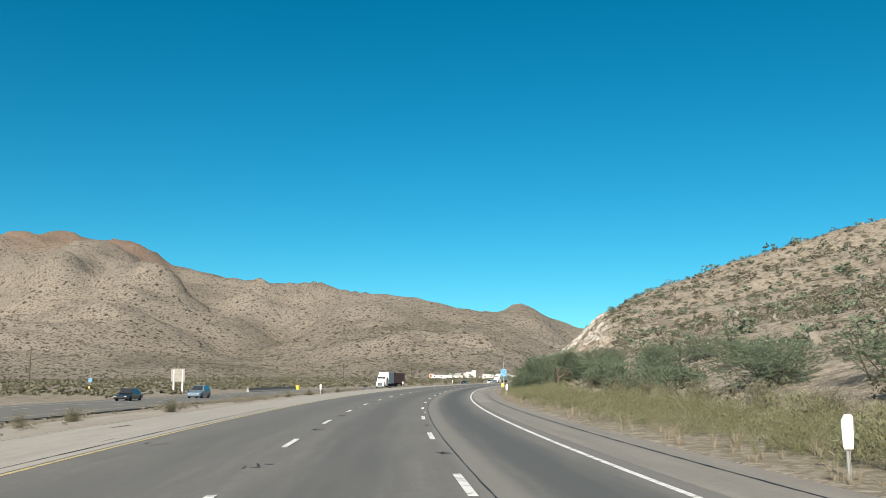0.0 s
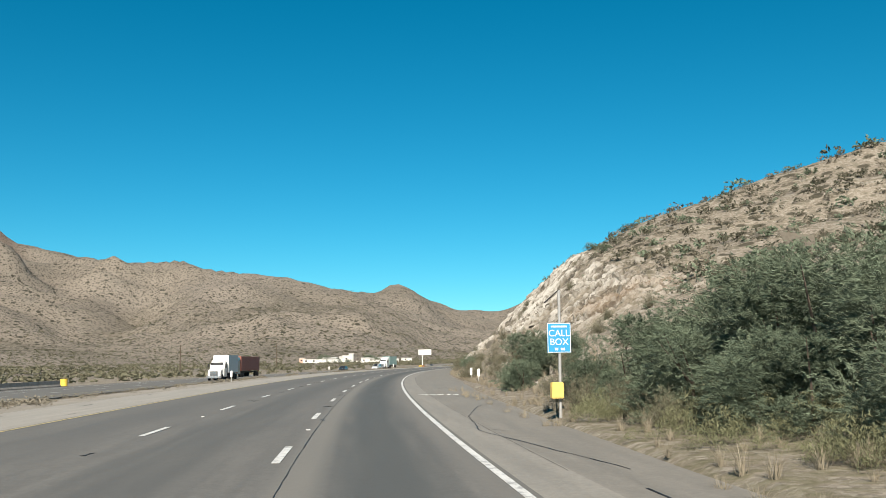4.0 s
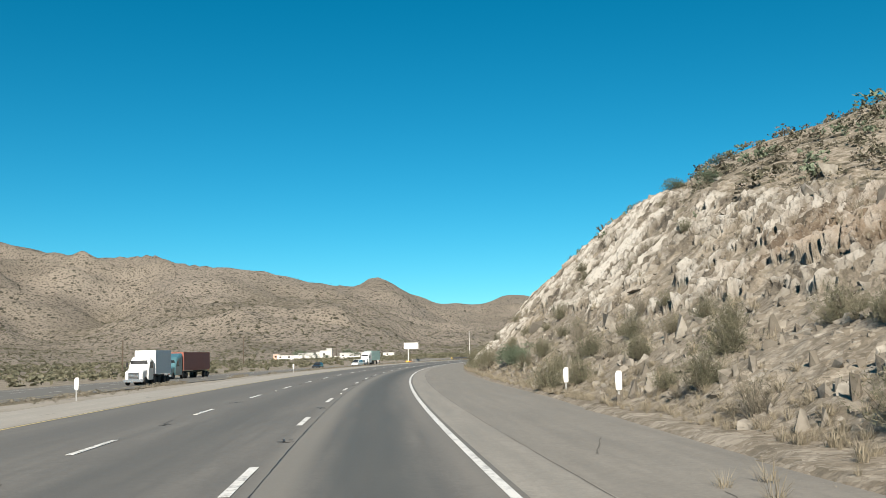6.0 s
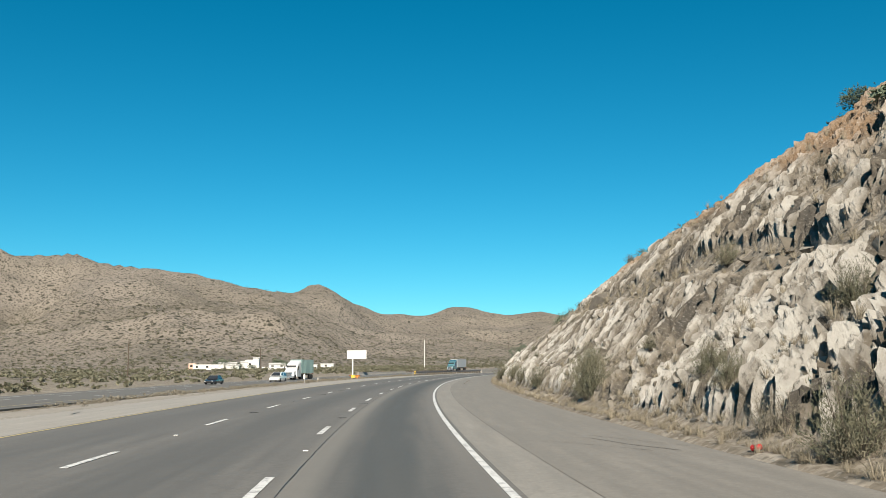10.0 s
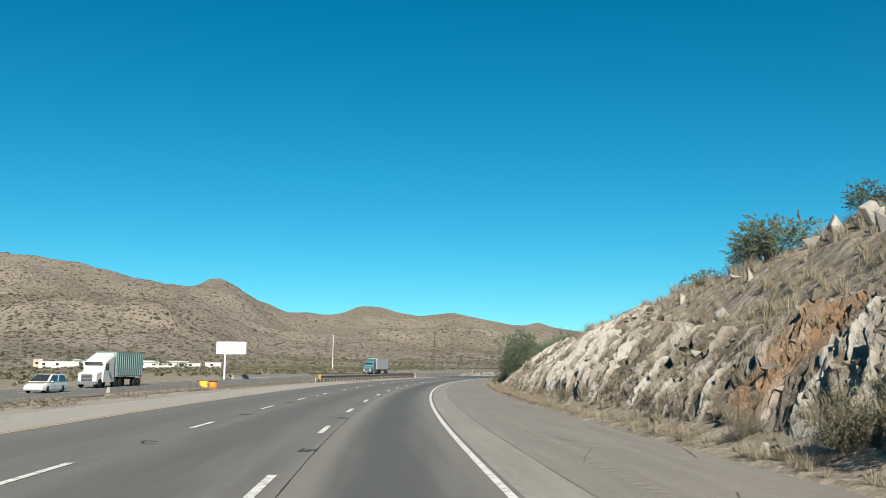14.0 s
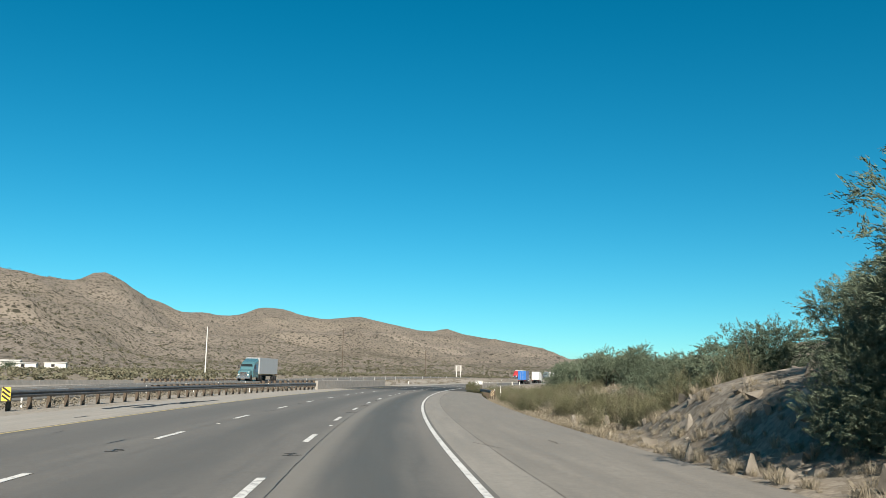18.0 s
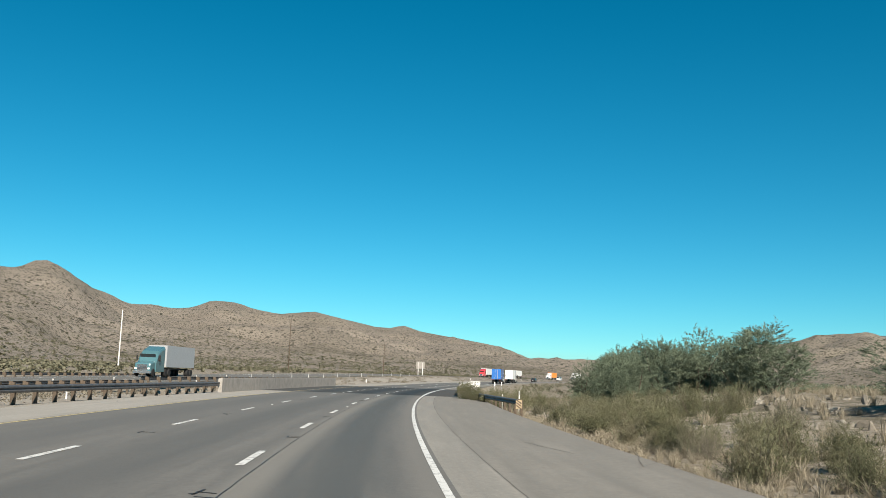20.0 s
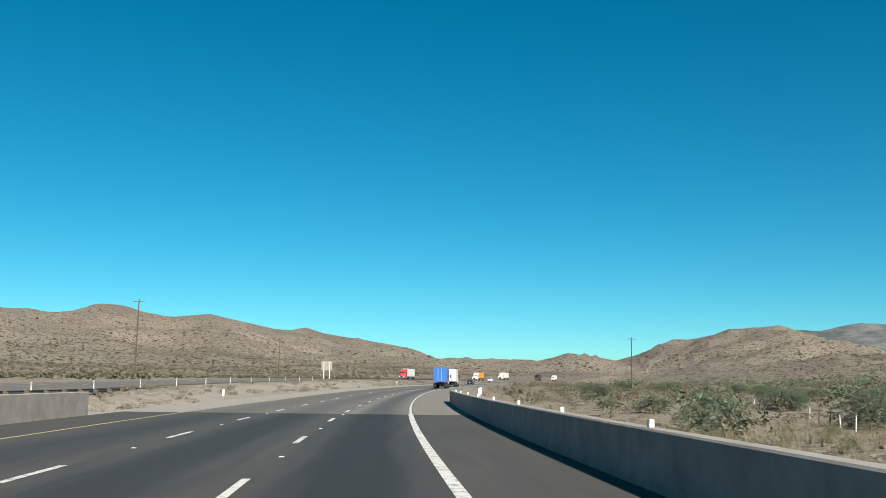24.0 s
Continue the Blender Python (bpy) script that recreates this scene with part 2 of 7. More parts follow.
def leaf_material(name, a, b, dry=None):
    """Leaves, from colour a to b plant by plant and leaf by leaf."""
    m = Nodes(name, 0.75, 0.0, 0.2)
    k = m.math("ADD", m.math("MULTIPLY", m.rnd(), 0.45), m.math("MULTIPLY", m.island(), 0.55))
    c = m.mix(k, a, b)
    if dry:
        c = m.mix(m.ramp(m.noise(m.position(), 1.3, 3), [(0.5, 0.0), (0.68, 0.8)]), c, dry)
    m.color(c)
    return m.mat


M = {}
M["ground"] = ground_material()
LANES = ((-1.75, 1.1, 0.8, (0.0641, 0.0678, 0.0665)), (1.95, 1.25, 0.6, (0.0788, 0.0788, 0.0752)), (5.6, 1.4, 0.5, (0.0912, 0.0899, 0.085)),
         (-0.5, 0.45, 0.6, (0.179, 0.169, 0.149)), (-3.2, 0.35, 0.4, (0.172, 0.161, 0.143)))
M["asphalt"] = pavement_material("asphalt_lanes", (0.138, 0.132, 0.121), lanes=LANES)
M["deck"] = pavement_material("bridge_deck_asphalt", (0.0679, 0.0654, 0.061), lanes=((-1.7, 1.7, 0.95, (0.0209, 0.0252, 0.0271)), (2.0, 1.5, 0.9, (0.0262, 0.0295, 0.0314)), (5.6, 1.5, 0.75, (0.0331, 0.0358, 0.0358))))
M["shoulder"] = pavement_material("shoulder_asphalt", (0.201, 0.187, 0.164))
M["margin"] = pavement_material("margin_concrete", (0.237, 0.222, 0.196))
M["stain"] = plain("dried_mud_stain", (0.148, 0.137, 0.119), 0.95, 0.0, 0.25, 2.0)
M["left_shoulder"] = pavement_material("left_shoulder_concrete", (0.308, 0.286, 0.252))
M["old_asphalt"] = pavement_material("opposite_asphalt", (0.138, 0.131, 0.118))
M["white_paint"] = paint_material("white_road_paint", (0.62, 0.61, 0.58), 0.40)
M["yellow_paint"] = paint_material("yellow_road_paint", (0.47, 0.37, 0.17), 0.4)
M["seam"] = plain("worn_joint_filler", (0.112, 0.104, 0.0911), 0.9)
M["tar"] = plain("tar_seal", (0.022, 0.02, 0.02), 0.6)
M["steel"] = plain("galvanised_steel", (0.132, 0.132, 0.135), 0.55, 0.5, 0.25, 4.0)
M["wood"] = plain("weathered_timber", (0.099, 0.0759, 0.0561), 0.9, 0.0, 0.3, 8.0)
M["concrete"] = plain("barrier_concrete", (0.284, 0.264, 0.238), 0.9, 0.0, 0.16, 1.6)
M["white"] = plain("white_enamel", (0.56, 0.55, 0.525), 0.5, 0.0, 0.06)
M["grey"] = plain("grey_sheet_metal", (0.35, 0.35, 0.34), 0.5, 0.4, 0.1)
M["blue_sign"] = plain("blue_reflective_sheet", (0.03, 0.24, 0.46), 0.4, 0.0, 0.05)
M["yellow_box"] = plain("yellow_call_box_plastic", (0.62, 0.44, 0.13), 0.5, 0.0, 0.08)
M["orange"] = plain("orange_plastic", (0.75, 0.25, 0.04), 0.5, 0.0, 0.1)
M["black"] = plain("black_rubber", (0.02, 0.02, 0.02), 0.7, 0.0, 0.2)
M["yellow"] = plain("yellow_reflective_sheet", (0.72, 0.50, 0.08), 0.4)
M["leaf_green"] = leaf_material("juniper_leaves", (0.060, 0.083, 0.054), (0.152, 0.182, 0.124))
M["leaf_creosote"] = leaf_material("creosote_leaves", (0.070, 0.072, 0.046), (0.150, 0.142, 0.095), (0.165, 0.142, 0.102))
M["leaf_dry"] = leaf_material("dry_scrub_twigs", (0.112, 0.099, 0.0759), (0.211, 0.188, 0.145))
M["leaf_grass"] = leaf_material("yellow_green_grass", (0.075, 0.082, 0.043), (0.165, 0.163, 0.092))
M["leaf_straw"] = leaf_material("straw_grass", (0.178, 0.152, 0.109), (0.271, 0.238, 0.178))
M["leaf_hill"] = leaf_material("dark_hill_scrub", (0.045, 0.047, 0.032), (0.105, 0.098, 0.068))
M["bark"] = plain("grey_bark", (0.0924, 0.0726, 0.0561), 0.9, 0.0, 0.3, 12.0)
M["leaf_brush"] = leaf_material("olive_brush_sprigs", (0.0594, 0.0647, 0.0343), (0.142, 0.139, 0.0792), (0.145, 0.125, 0.0858))
M["dark_earth"] = plain("dark_burnt_earth", (0.045, 0.034, 0.028), 0.95, 0.0, 0.3, 1.5)
M["rock"] = None


# ---- the road's line ----
KAP = (0.001221, 0.001387, 0.001418, 0.000848, 0.001013, 0.001286, 0.001205, 0.001165, 0.001252, 0.001292, 0.001232,
       0.001003, 0.000847, 0.000788, 0.000785, 0.000783, 0.000782, 0.000781, 0.00078, 0.00078, 0.00078)
SD = np.arange(-40.0, 961.0, 2.0)
_th = np.concatenate([[0], np.cumsum(np.interp((SD[1:] + SD[:-1]) / 2, np.linspace(-40, 960, 21), KAP) * 2.0)])
_th -= np.interp(0, SD, _th)
_x = np.concatenate([[0], np.cumsum(np.sin(_th[1:]) + np.sin(_th[:-1]))])
_y = np.concatenate([[0], np.cumsum(np.cos(_th[1:]) + np.cos(_th[:-1]))])
_x -= np.interp(0, SD, _x)
_y -= np.interp(0, SD, _y)
MEAN_HEAD = radians(30.0)


def road_at(s, l):
    """World x, y of arrays s (metres along the lane line) and l (metres to its left)."""
    s, l = np.broadcast_arrays(np.asarray(s, float), np.asarray(l, float))
    h = np.interp(s, SD, _th)
    over = np.maximum(s - SD[-1], 0) + np.minimum(s - SD[0], 0)
    near = np.clip(l, -140, 160)
    rest = l - near
    x = np.interp(s, SD, _x) + np.sin(h) * over - np.cos(h) * near - math.cos(MEAN_HEAD) * rest
    y = np.interp(s, SD, _y) + np.cos(h) * over + np.sin(h) * near + math.sin(MEAN_HEAD) * rest
    return x, y


def heading(s):
    """Degrees, clockwise from +y."""
    return math.degrees(float(np.interp(s, SD, _th)))


def at(s, l, z=0.0, turn=0.0):
    """The pose of a thing at s, l whose +y looks along the road."""
    x, y = road_at(s, l)
    return pose(float(x), float(y), z, 0, 0, -heading(s) + turn)


# ---- height of the land ----
def vnoise(x, y, seed=0):
    """Smooth value noise, 0 to 1."""
    xi, yi = np.floor(x).astype(np.int64), np.floor(y).astype(np.int64)
    fx, fy = x - xi, y - yi
    fx, fy = fx * fx * (3 - 2 * fx), fy * fy * (3 - 2 * fy)

    def h(a, b):
        n = (a * 374761393 + b * 668265263 + seed * 974711) & 0x7FFFFFFF
        n = ((n ^ (n >> 13)) * 1274126177) & 0x7FFFFFFF
        return ((n ^ (n >> 16)) & 0xFFFF) / 65535.0
    a, b, c, d = h(xi, yi), h(xi + 1, yi), h(xi, yi + 1), h(xi + 1, yi + 1)
    return (a * (1 - fx) + b * fx) * (1 - fy) + (c * (1 - fx) + d * fx) * fy


def fbm(x, y, octaves=4, seed=0):
    t, a, n = 0.0, 0.5, 0.0
    for i in range(octaves):
        t = t + a * vnoise(x * 2 ** i, y * 2 ** i, seed + i)
        n += a
        a *= 0.5
    return t / n


def ridged(x, y, octaves=4, seed=0):
    t, a, n = 0.0, 0.5, 0.0
    for i in range(octaves):
        t = t + a * (1 - np.abs(2 * vnoise(x * 2 ** i, y * 2 ** i, seed + i) - 1))
        n += a
        a *= 0.5
    return t / n


def facets(x, y, seed=0):
    """Jittered cells, each a tilted plane: its height, its own value 0 to 1 and the distance to its border."""
    xi, yi = np.floor(x).astype(np.int64), np.floor(y).astype(np.int64)
    d1, d2 = np.full(x.shape, 9.0), np.full(x.shape, 9.0)
    h0, val = np.zeros(x.shape), np.zeros(x.shape)
    for i in (-1, 0, 1):
        for j in (-1, 0, 1):
            a, b = xi + i, yi + j
            n = (a * 374761393 + b * 668265263 + seed * 974711) & 0x7FFFFFFF
            n = ((n ^ (n >> 13)) * 1274126177) & 0x7FFFFFFFFFFF
            n = n ^ (n >> 16)
            r = [((n >> k) & 0xFF) / 255.0 for k in (0, 7, 13, 18, 22)]
            ex, ey = x - a - r[0], y - b - r[1]
            d = np.hypot(ex, ey)
            near = d < d1
            d2 = np.where(near, d1, np.minimum(d2, d))
            h0 = np.where(near, (r[2] - 0.5) + (r[3] - 0.5) * 1.5 * ex + (r[4] - 0.5) * 1.1 * ey, h0)
            val = np.where(near, r[2], val)
            d1 = np.where(near, d, d1)
    return h0, val, d2 - d1


def smooth(a, b, v):
    t = np.clip((v - a) / (b - a), 0, 1)
    return t * t * (3 - 2 * t)


# the right-hand hill: heights (m) at these distances from the lane line, station by station
CUT_D = (5.5, 9, 12, 16, 20, 25, 30, 40, 55, 75, 100, 140, 240)
CUT = {
    -160: (0, 0, .2, .5, .8, 1.2, 1.8, 3, 5, 8, 11, 14, 15),
    10: (0, .05, .2, .7, 1.4, 2.3, 3.2, 5, 8, 12, 17, 23, 28),
    60: (0, .05, .3, 1.2, 2.2, 3.4, 4.6, 7, 10.5, 15, 20, 27, 33),
    100: (0, .2, 1, 2.4, 3.8, 5.2, 6.4, 8.5, 11.5, 16, 21, 28, 34),
    150: (0, .1, 1.8, 3.8, 5.8, 7.8, 8.8, 10.6, 14, 19, 25, 32, 38),
    168: (0, .1, 2, 4.6, 7.4, 10, 11.4, 13.8, 17.2, 22.5, 29, 37, 43),
    188: (0, .1, 2.2, 5.4, 8.9, 13.2, 15.6, 18.8, 22.5, 26.5, 31, 38, 42),
    206: (0, .1, 2.2, 6.0, 9.8, 14.8, 17.8, 22, 27.3, 33.3, 38, 42, 44),
    230: (0, .1, 2.6, 6.7, 10.6, 15.2, 17.0, 19.8, 24, 29, 33, 36, 38),
    250: (0, .1, 2.7, 6.8, 10.5, 14.4, 15.8, 17.5, 19.5, 21, 22, 24, 24),
    272: (0, .1, 2.8, 6.8, 10.2, 12.8, 13.8, 14.6, 15, 15.5, 16, 16, 16),
    310: (0, .1, 2.8, 5.9, 7.8, 8.8, 9.3, 9.6, 9.8, 9.8, 9.8, 9, 9),
    333: (0, .1, 2.8, 5.6, 6.4, 6.8, 7, 7, 7, 7, 7, 7, 7),
    347: (0, .1, 2.7, 5.0, 5.7, 6, 6, 6, 6, 6, 6, 6, 6),
    357: (0, .1, 2.1, 3.5, 4.0, 4.3, 4.4, 4.5, 4.5, 4.5, 4.5, 4.5, 4.5),
    372: (0, .05, 1.0, 1.6, 1.5, 1.6, 1.6, 1.6, 1.6, 1.6, 1.6, 1.6, 1.6),
    382: (0, 0, .9, 1.4, 1.5, 1.6, 1.6, 1.6, 1.6, 1.6, 1.6, 1.6, 1.6),
    392: (0, -.1, .3, .8, 1.1, 1.3, 1.4, 1.4, 1.3, 1.2, 1, 1, 1),
    425: (0, -.2, .1, .6, 1.1, 1.4, 1.5, 1.5, 1.4, 1.3, 1, .8, 1),
    462: (0, -.7, -.7, .1, .9, 1.3, 1.4, 1.4, 1.2, .8, .4, .2, 1),
    500: (-3, -2.0, -1.6, -0.9, -0.4, -0.1, 0, 0, -0.2, -0.4, -0.4, 0, 1.5),
    545: (-1.2, -1.6, -1.8, -1.8, -1.8, -1.8, -1.7, -1.6, -1.5, -1.2, -1, 0, 1.5),
    600: (0, -.3, -.6, -.8, -1, -1, -1, -1, -1, -1, -.5, .5, 2),
    900: (0, -.2, -.4, -.4, -.5, -.5, -.5, -.5, -.5, 0, .5, 1.5, 4),
}
CUT_S = np.array(sorted(CUT), float)
CUT_Z = np.array([CUT[k] for k in sorted(CUT)], float)

# crests of the far hills, seen from a point near the road: bearing, distance, height
HUB = (60.0, 300.0)
CREST = (
    (-90, 2300, 260), (-60, 1900, 270), (-40, 1780, 250), (-30, 1780, 262), (-26.9, 1786, 280), (-24.9, 1794, 297), (-23.2, 1796, 306), (-21.7, 1803, 291),
    (-18.8, 1811, 294), (-17.1, 1814, 275), (-16.1, 1815, 250), (-13.1, 1775, 226), (-10.5, 1644, 203), (-9.4, 1585, 192),
    (-6.1, 1410, 180), (-4.9, 1350, 160), (-2.5, 1234, 142), (1.0, 1253, 136), (2.7, 1261, 129), (3.8, 1269, 122),
    (5.9, 1281, 116), (7.6, 1470, 126), (8.6, 1575, 146), (9.4, 1661, 151), (10.2, 1760, 151), (11.4, 1900, 141), (13.4, 1996, 122), (15.1, 2039, 121), (16.1, 2064, 120),
    (17.0, 2083, 128), (17.9, 2106, 142), (19.4, 2145, 145), (20.5, 2171, 133), (21.9, 2171, 127), (23.9, 2171, 137), (25.3, 2172, 126),
    (28.3, 2300, 111), (29.4, 2375, 127), (30.4, 2400, 112), (32.5, 2445, 103), (35.2, 2374, 79), (36.9, 2331, 50), (37.8, 2307, 43),
    (41.1, 2300, 40), (42.3, 2310, 38), (43.7, 2350, 60), (44.8, 2350, 67), (46.3, 2300, 52), (47.2, 2250, 51), (48.3, 2150, 62), (49.5, 2050, 78), (51.5, 1950, 88), (53.5, 1870, 91),
    (55.2, 1800, 96), (57.0, 1800, 84), (59.2, 1800, 62), (61.0, 1800, 55), (66, 1800, 60), (80, 1800, 70), (110, 2000, 90), (180, 2500, 100), (270, 2300, 260))
CR = np.array(CREST, float)
PEAKS = ((42, 0), (50, 130), (54, 215), (56, 232), (57.8, 236), (59.3, 231), (61.4, 266), (62.7, 258), (66, 280), (75, 260), (95, 240))
PK = np.array(PEAKS, float)


def climb(s):
    """Height of the near carriageway, flat up to the bridge."""
    return np.interp(s, (560, 655, 750, 960), (0.0, 0.32, 0.75, 1.5))


def op_near(s):
    """Median-side edge of the opposite carriageway."""
    return np.interp(s, (350, 437), (26.0, 22.8))


def op_z(s):
    """Its height: lower than the near one, then climbing past it."""
    return np.interp(s, (-100, 300, 376, 437, 520, 600, 700, 830, 960), (-1.0, -1.0, -0.72, -0.3, 0.4, 1.2, 2.0, 2.3, 2.5))


def shoulder_edge(s):
    """Width of pavement to the right of the lane line."""
    return np.interp(s, (60, 92, 125, 155, 470, 478), (5.6, 6.2, 7.2, 8.3, 8.3, 6.5))


def rock_share(s, d):
    """Where the cut shows bare rock: a lower face from road level, a ledge of earth, and an upper face."""
    wob = (fbm(s / 6, d / 6, 3, 5) - 0.5) * 3.4
    lo = np.interp(s, (135, 150, 185, 200, 212, 225), (16.5, 16, 14.2, 12.4, 10.3, 9.3)) + wob * 0.6
    top = np.interp(s, (150, 200, 215, 280, 292, 300, 318, 326, 338, 350, 360, 368), (15.5, 15.0, 14.6, 14.6, 13.8, 13.0, 13.2, 14.8, 14.6, 14.4, 14.0, 13.0)) + wob * 0.55
    low = smooth(lo - 0.4, lo + 0.5, d) * (1 - smooth(top - 0.35, top + 0.25, d)) * smooth(196, 214, s) * (1 - smooth(368, 373, s))
    shelf = np.interp(s, (150, 190, 215, 285), (14.8, 15.0, 15.8, 15.8)) + wob * 0.7
    patchy = smooth(0.28, 0.40, fbm(s / 5, d / 3.2, 3, 19))
    end = np.interp(s, (135, 160, 200, 250, 280), (25.0, 25.5, 27.5, 25.5, 22.0))
    high = smooth(shelf - 0.3, shelf + 0.4, d) * (1 - smooth(end - 2.0, end + 1.0, d + wob * 0.5)) * patchy * smooth(134, 150, s + wob) * (1 - smooth(274, 290, s))
    return np.maximum(low, high)


def lean_of(s):
    """How far the joints of the rock run on along the road for each metre away from it."""
    return np.interp(s, (150, 200, 260, 320), (0.6, 0.75, 0.85, 0.8))


def ramp_saw(q, drop):
    """A slow rise and a quick fall, 0 to 1, once for each unit of q."""
    f = q % 1.0
    return np.minimum(f / (1 - drop), (1 - f) / drop)


def rock_relief(s, d):
    """Depth of the split rock, square to the slope, with its share, block tones, dark and white stretches and rust."""
    share = rock_share(s, d)
    warp = (fbm(s / 5, d / 5, 3, 77) - 0.5) * 2.6
    w = s - lean_of(s) * (d - 10) + warp
    up = d * 1.42 + (fbm(s / 3, d / 3, 2, 78) - 0.5) * 1.6
    long = np.interp(s, (150, 220, 280, 340), (2.3, 2.6, 3.6, 3.2))
    h1, v1, e1 = facets(w / 1.05, up / (1.05 * long), 13)
    h2, v2, e2 = facets(w / 0.46 + warp * 0.3, up / (0.46 * long * 1.15), 29)
    h3, v3, e3 = facets(w / 0.22 + warp * 0.5, up / (0.22 * long * 1.2), 37)
    calm = 1 - 0.75 * white_slab(s, d)
    # leaning ribs, each a long ramp that breaks off sharply
    stretch = 0.55 + 0.9 * smooth(0.3, 0.7, fbm(s / 4 + 9, d / 4, 2, 83))
    q1 = w / 0.95 + warp * 0.35 + v1 * 0.35
    q2 = w / 0.40 + warp * 0.8 + v2 * 0.3
    rib = (ramp_saw(q1, 0.12) - 0.5) * 0.55 * stretch + (ramp_saw(q2, 0.24) - 0.5) * 0.26 * stretch * calm
    h = h1 * 0.34 + rib + h2 * 0.30 * calm + h3 * 0.20 * calm - 0.10 * np.exp(-(e1 / 0.07) ** 2) - 0.07 * calm * np.exp(-(e2 / 0.12) ** 2)
    h = share * (h * np.interp(s, (200, 238, 330, 350), (0.9, 0.66, 0.62, 0.5)) + 0.22 * (1 - 0.5 * smooth(336, 352, s))) - 0.08
    h = h + (1 - share) * (fbm(s / 0.7, d / 0.7, 3, 55) - 0.5) * 0.22 + (fbm(s / 10, d / 6, 3, 31) - 0.5) * 1.0
    edge = smooth(9.0, 10.2, d) * (1 - smooth(29, 32, d)) * smooth(114, 124, s) * (1 - smooth(370, 374, s))
    dusk = np.interp(s, (130, 200, 225, 240, 262, 280, 300, 316, 322, 345, 366), (0.55, 0.56, 0.50, 0.70, 0.70, 0.68, 0.76, 0.72, 0.52, 0.54, 0.46))
    tone = v1 * 0.3 + v2 * 0.42 + v3 * 0.28
    q = s - 0.35 * (d - 10) + warp * 0.8
    rust = smooth(297.4, 298.4, q) * (1 - smooth(299.6, 300.8, q)) + 0.8 * smooth(225, 235, s) * (1 - smooth(278, 292, s)) * smooth(18, 20.5, d + warp) + 0.45 * smooth(120, 140, s) * (1 - smooth(150, 165, s)) * smooth(16, 19, d)
    return h * edge, share, tone, dusk, white_slab(s, d), np.clip(rust, 0, 1) * share


def white_slab(s, d):
    """Smooth white slabs and a quartz vein in the cut."""
    warp = (fbm(s / 2.5, d / 2.5, 3, 79) - 0.5) * 2.2
    w = s - 1.1 * (d - 10) + warp
    slab = smooth(324.2, 324.7, w) * (1 - smooth(327.6, 328.2, w)) * (1 - smooth(13.6, 14.4, d))
    slab = slab + smooth(287.6, 288.0, w) * (1 - smooth(289.4, 289.9, w)) * (1 - smooth(11.8, 12.6, d))
    vein = s - np.interp(d, (9, 10.8, 12.6, 14.5), (250.2, 253.0, 254.6, 252.6)) + warp * 0.5
    slab = slab + smooth(-0.45, -0.3, vein) * (1 - smooth(0.3, 0.45, vein)) * (1 - smooth(14, 14.8, d))
    slab = slab + smooth(244.2, 244.5, w) * (1 - smooth(245.4, 245.7, w)) * (1 - smooth(11.5, 12.2, d))
    slab = slab + smooth(186, 187, s + warp) * (1 - smooth(190, 191, s + warp)) * smooth(17, 18, d) * (1 - smooth(22, 23, d))
    return np.clip(slab, 0, 1)


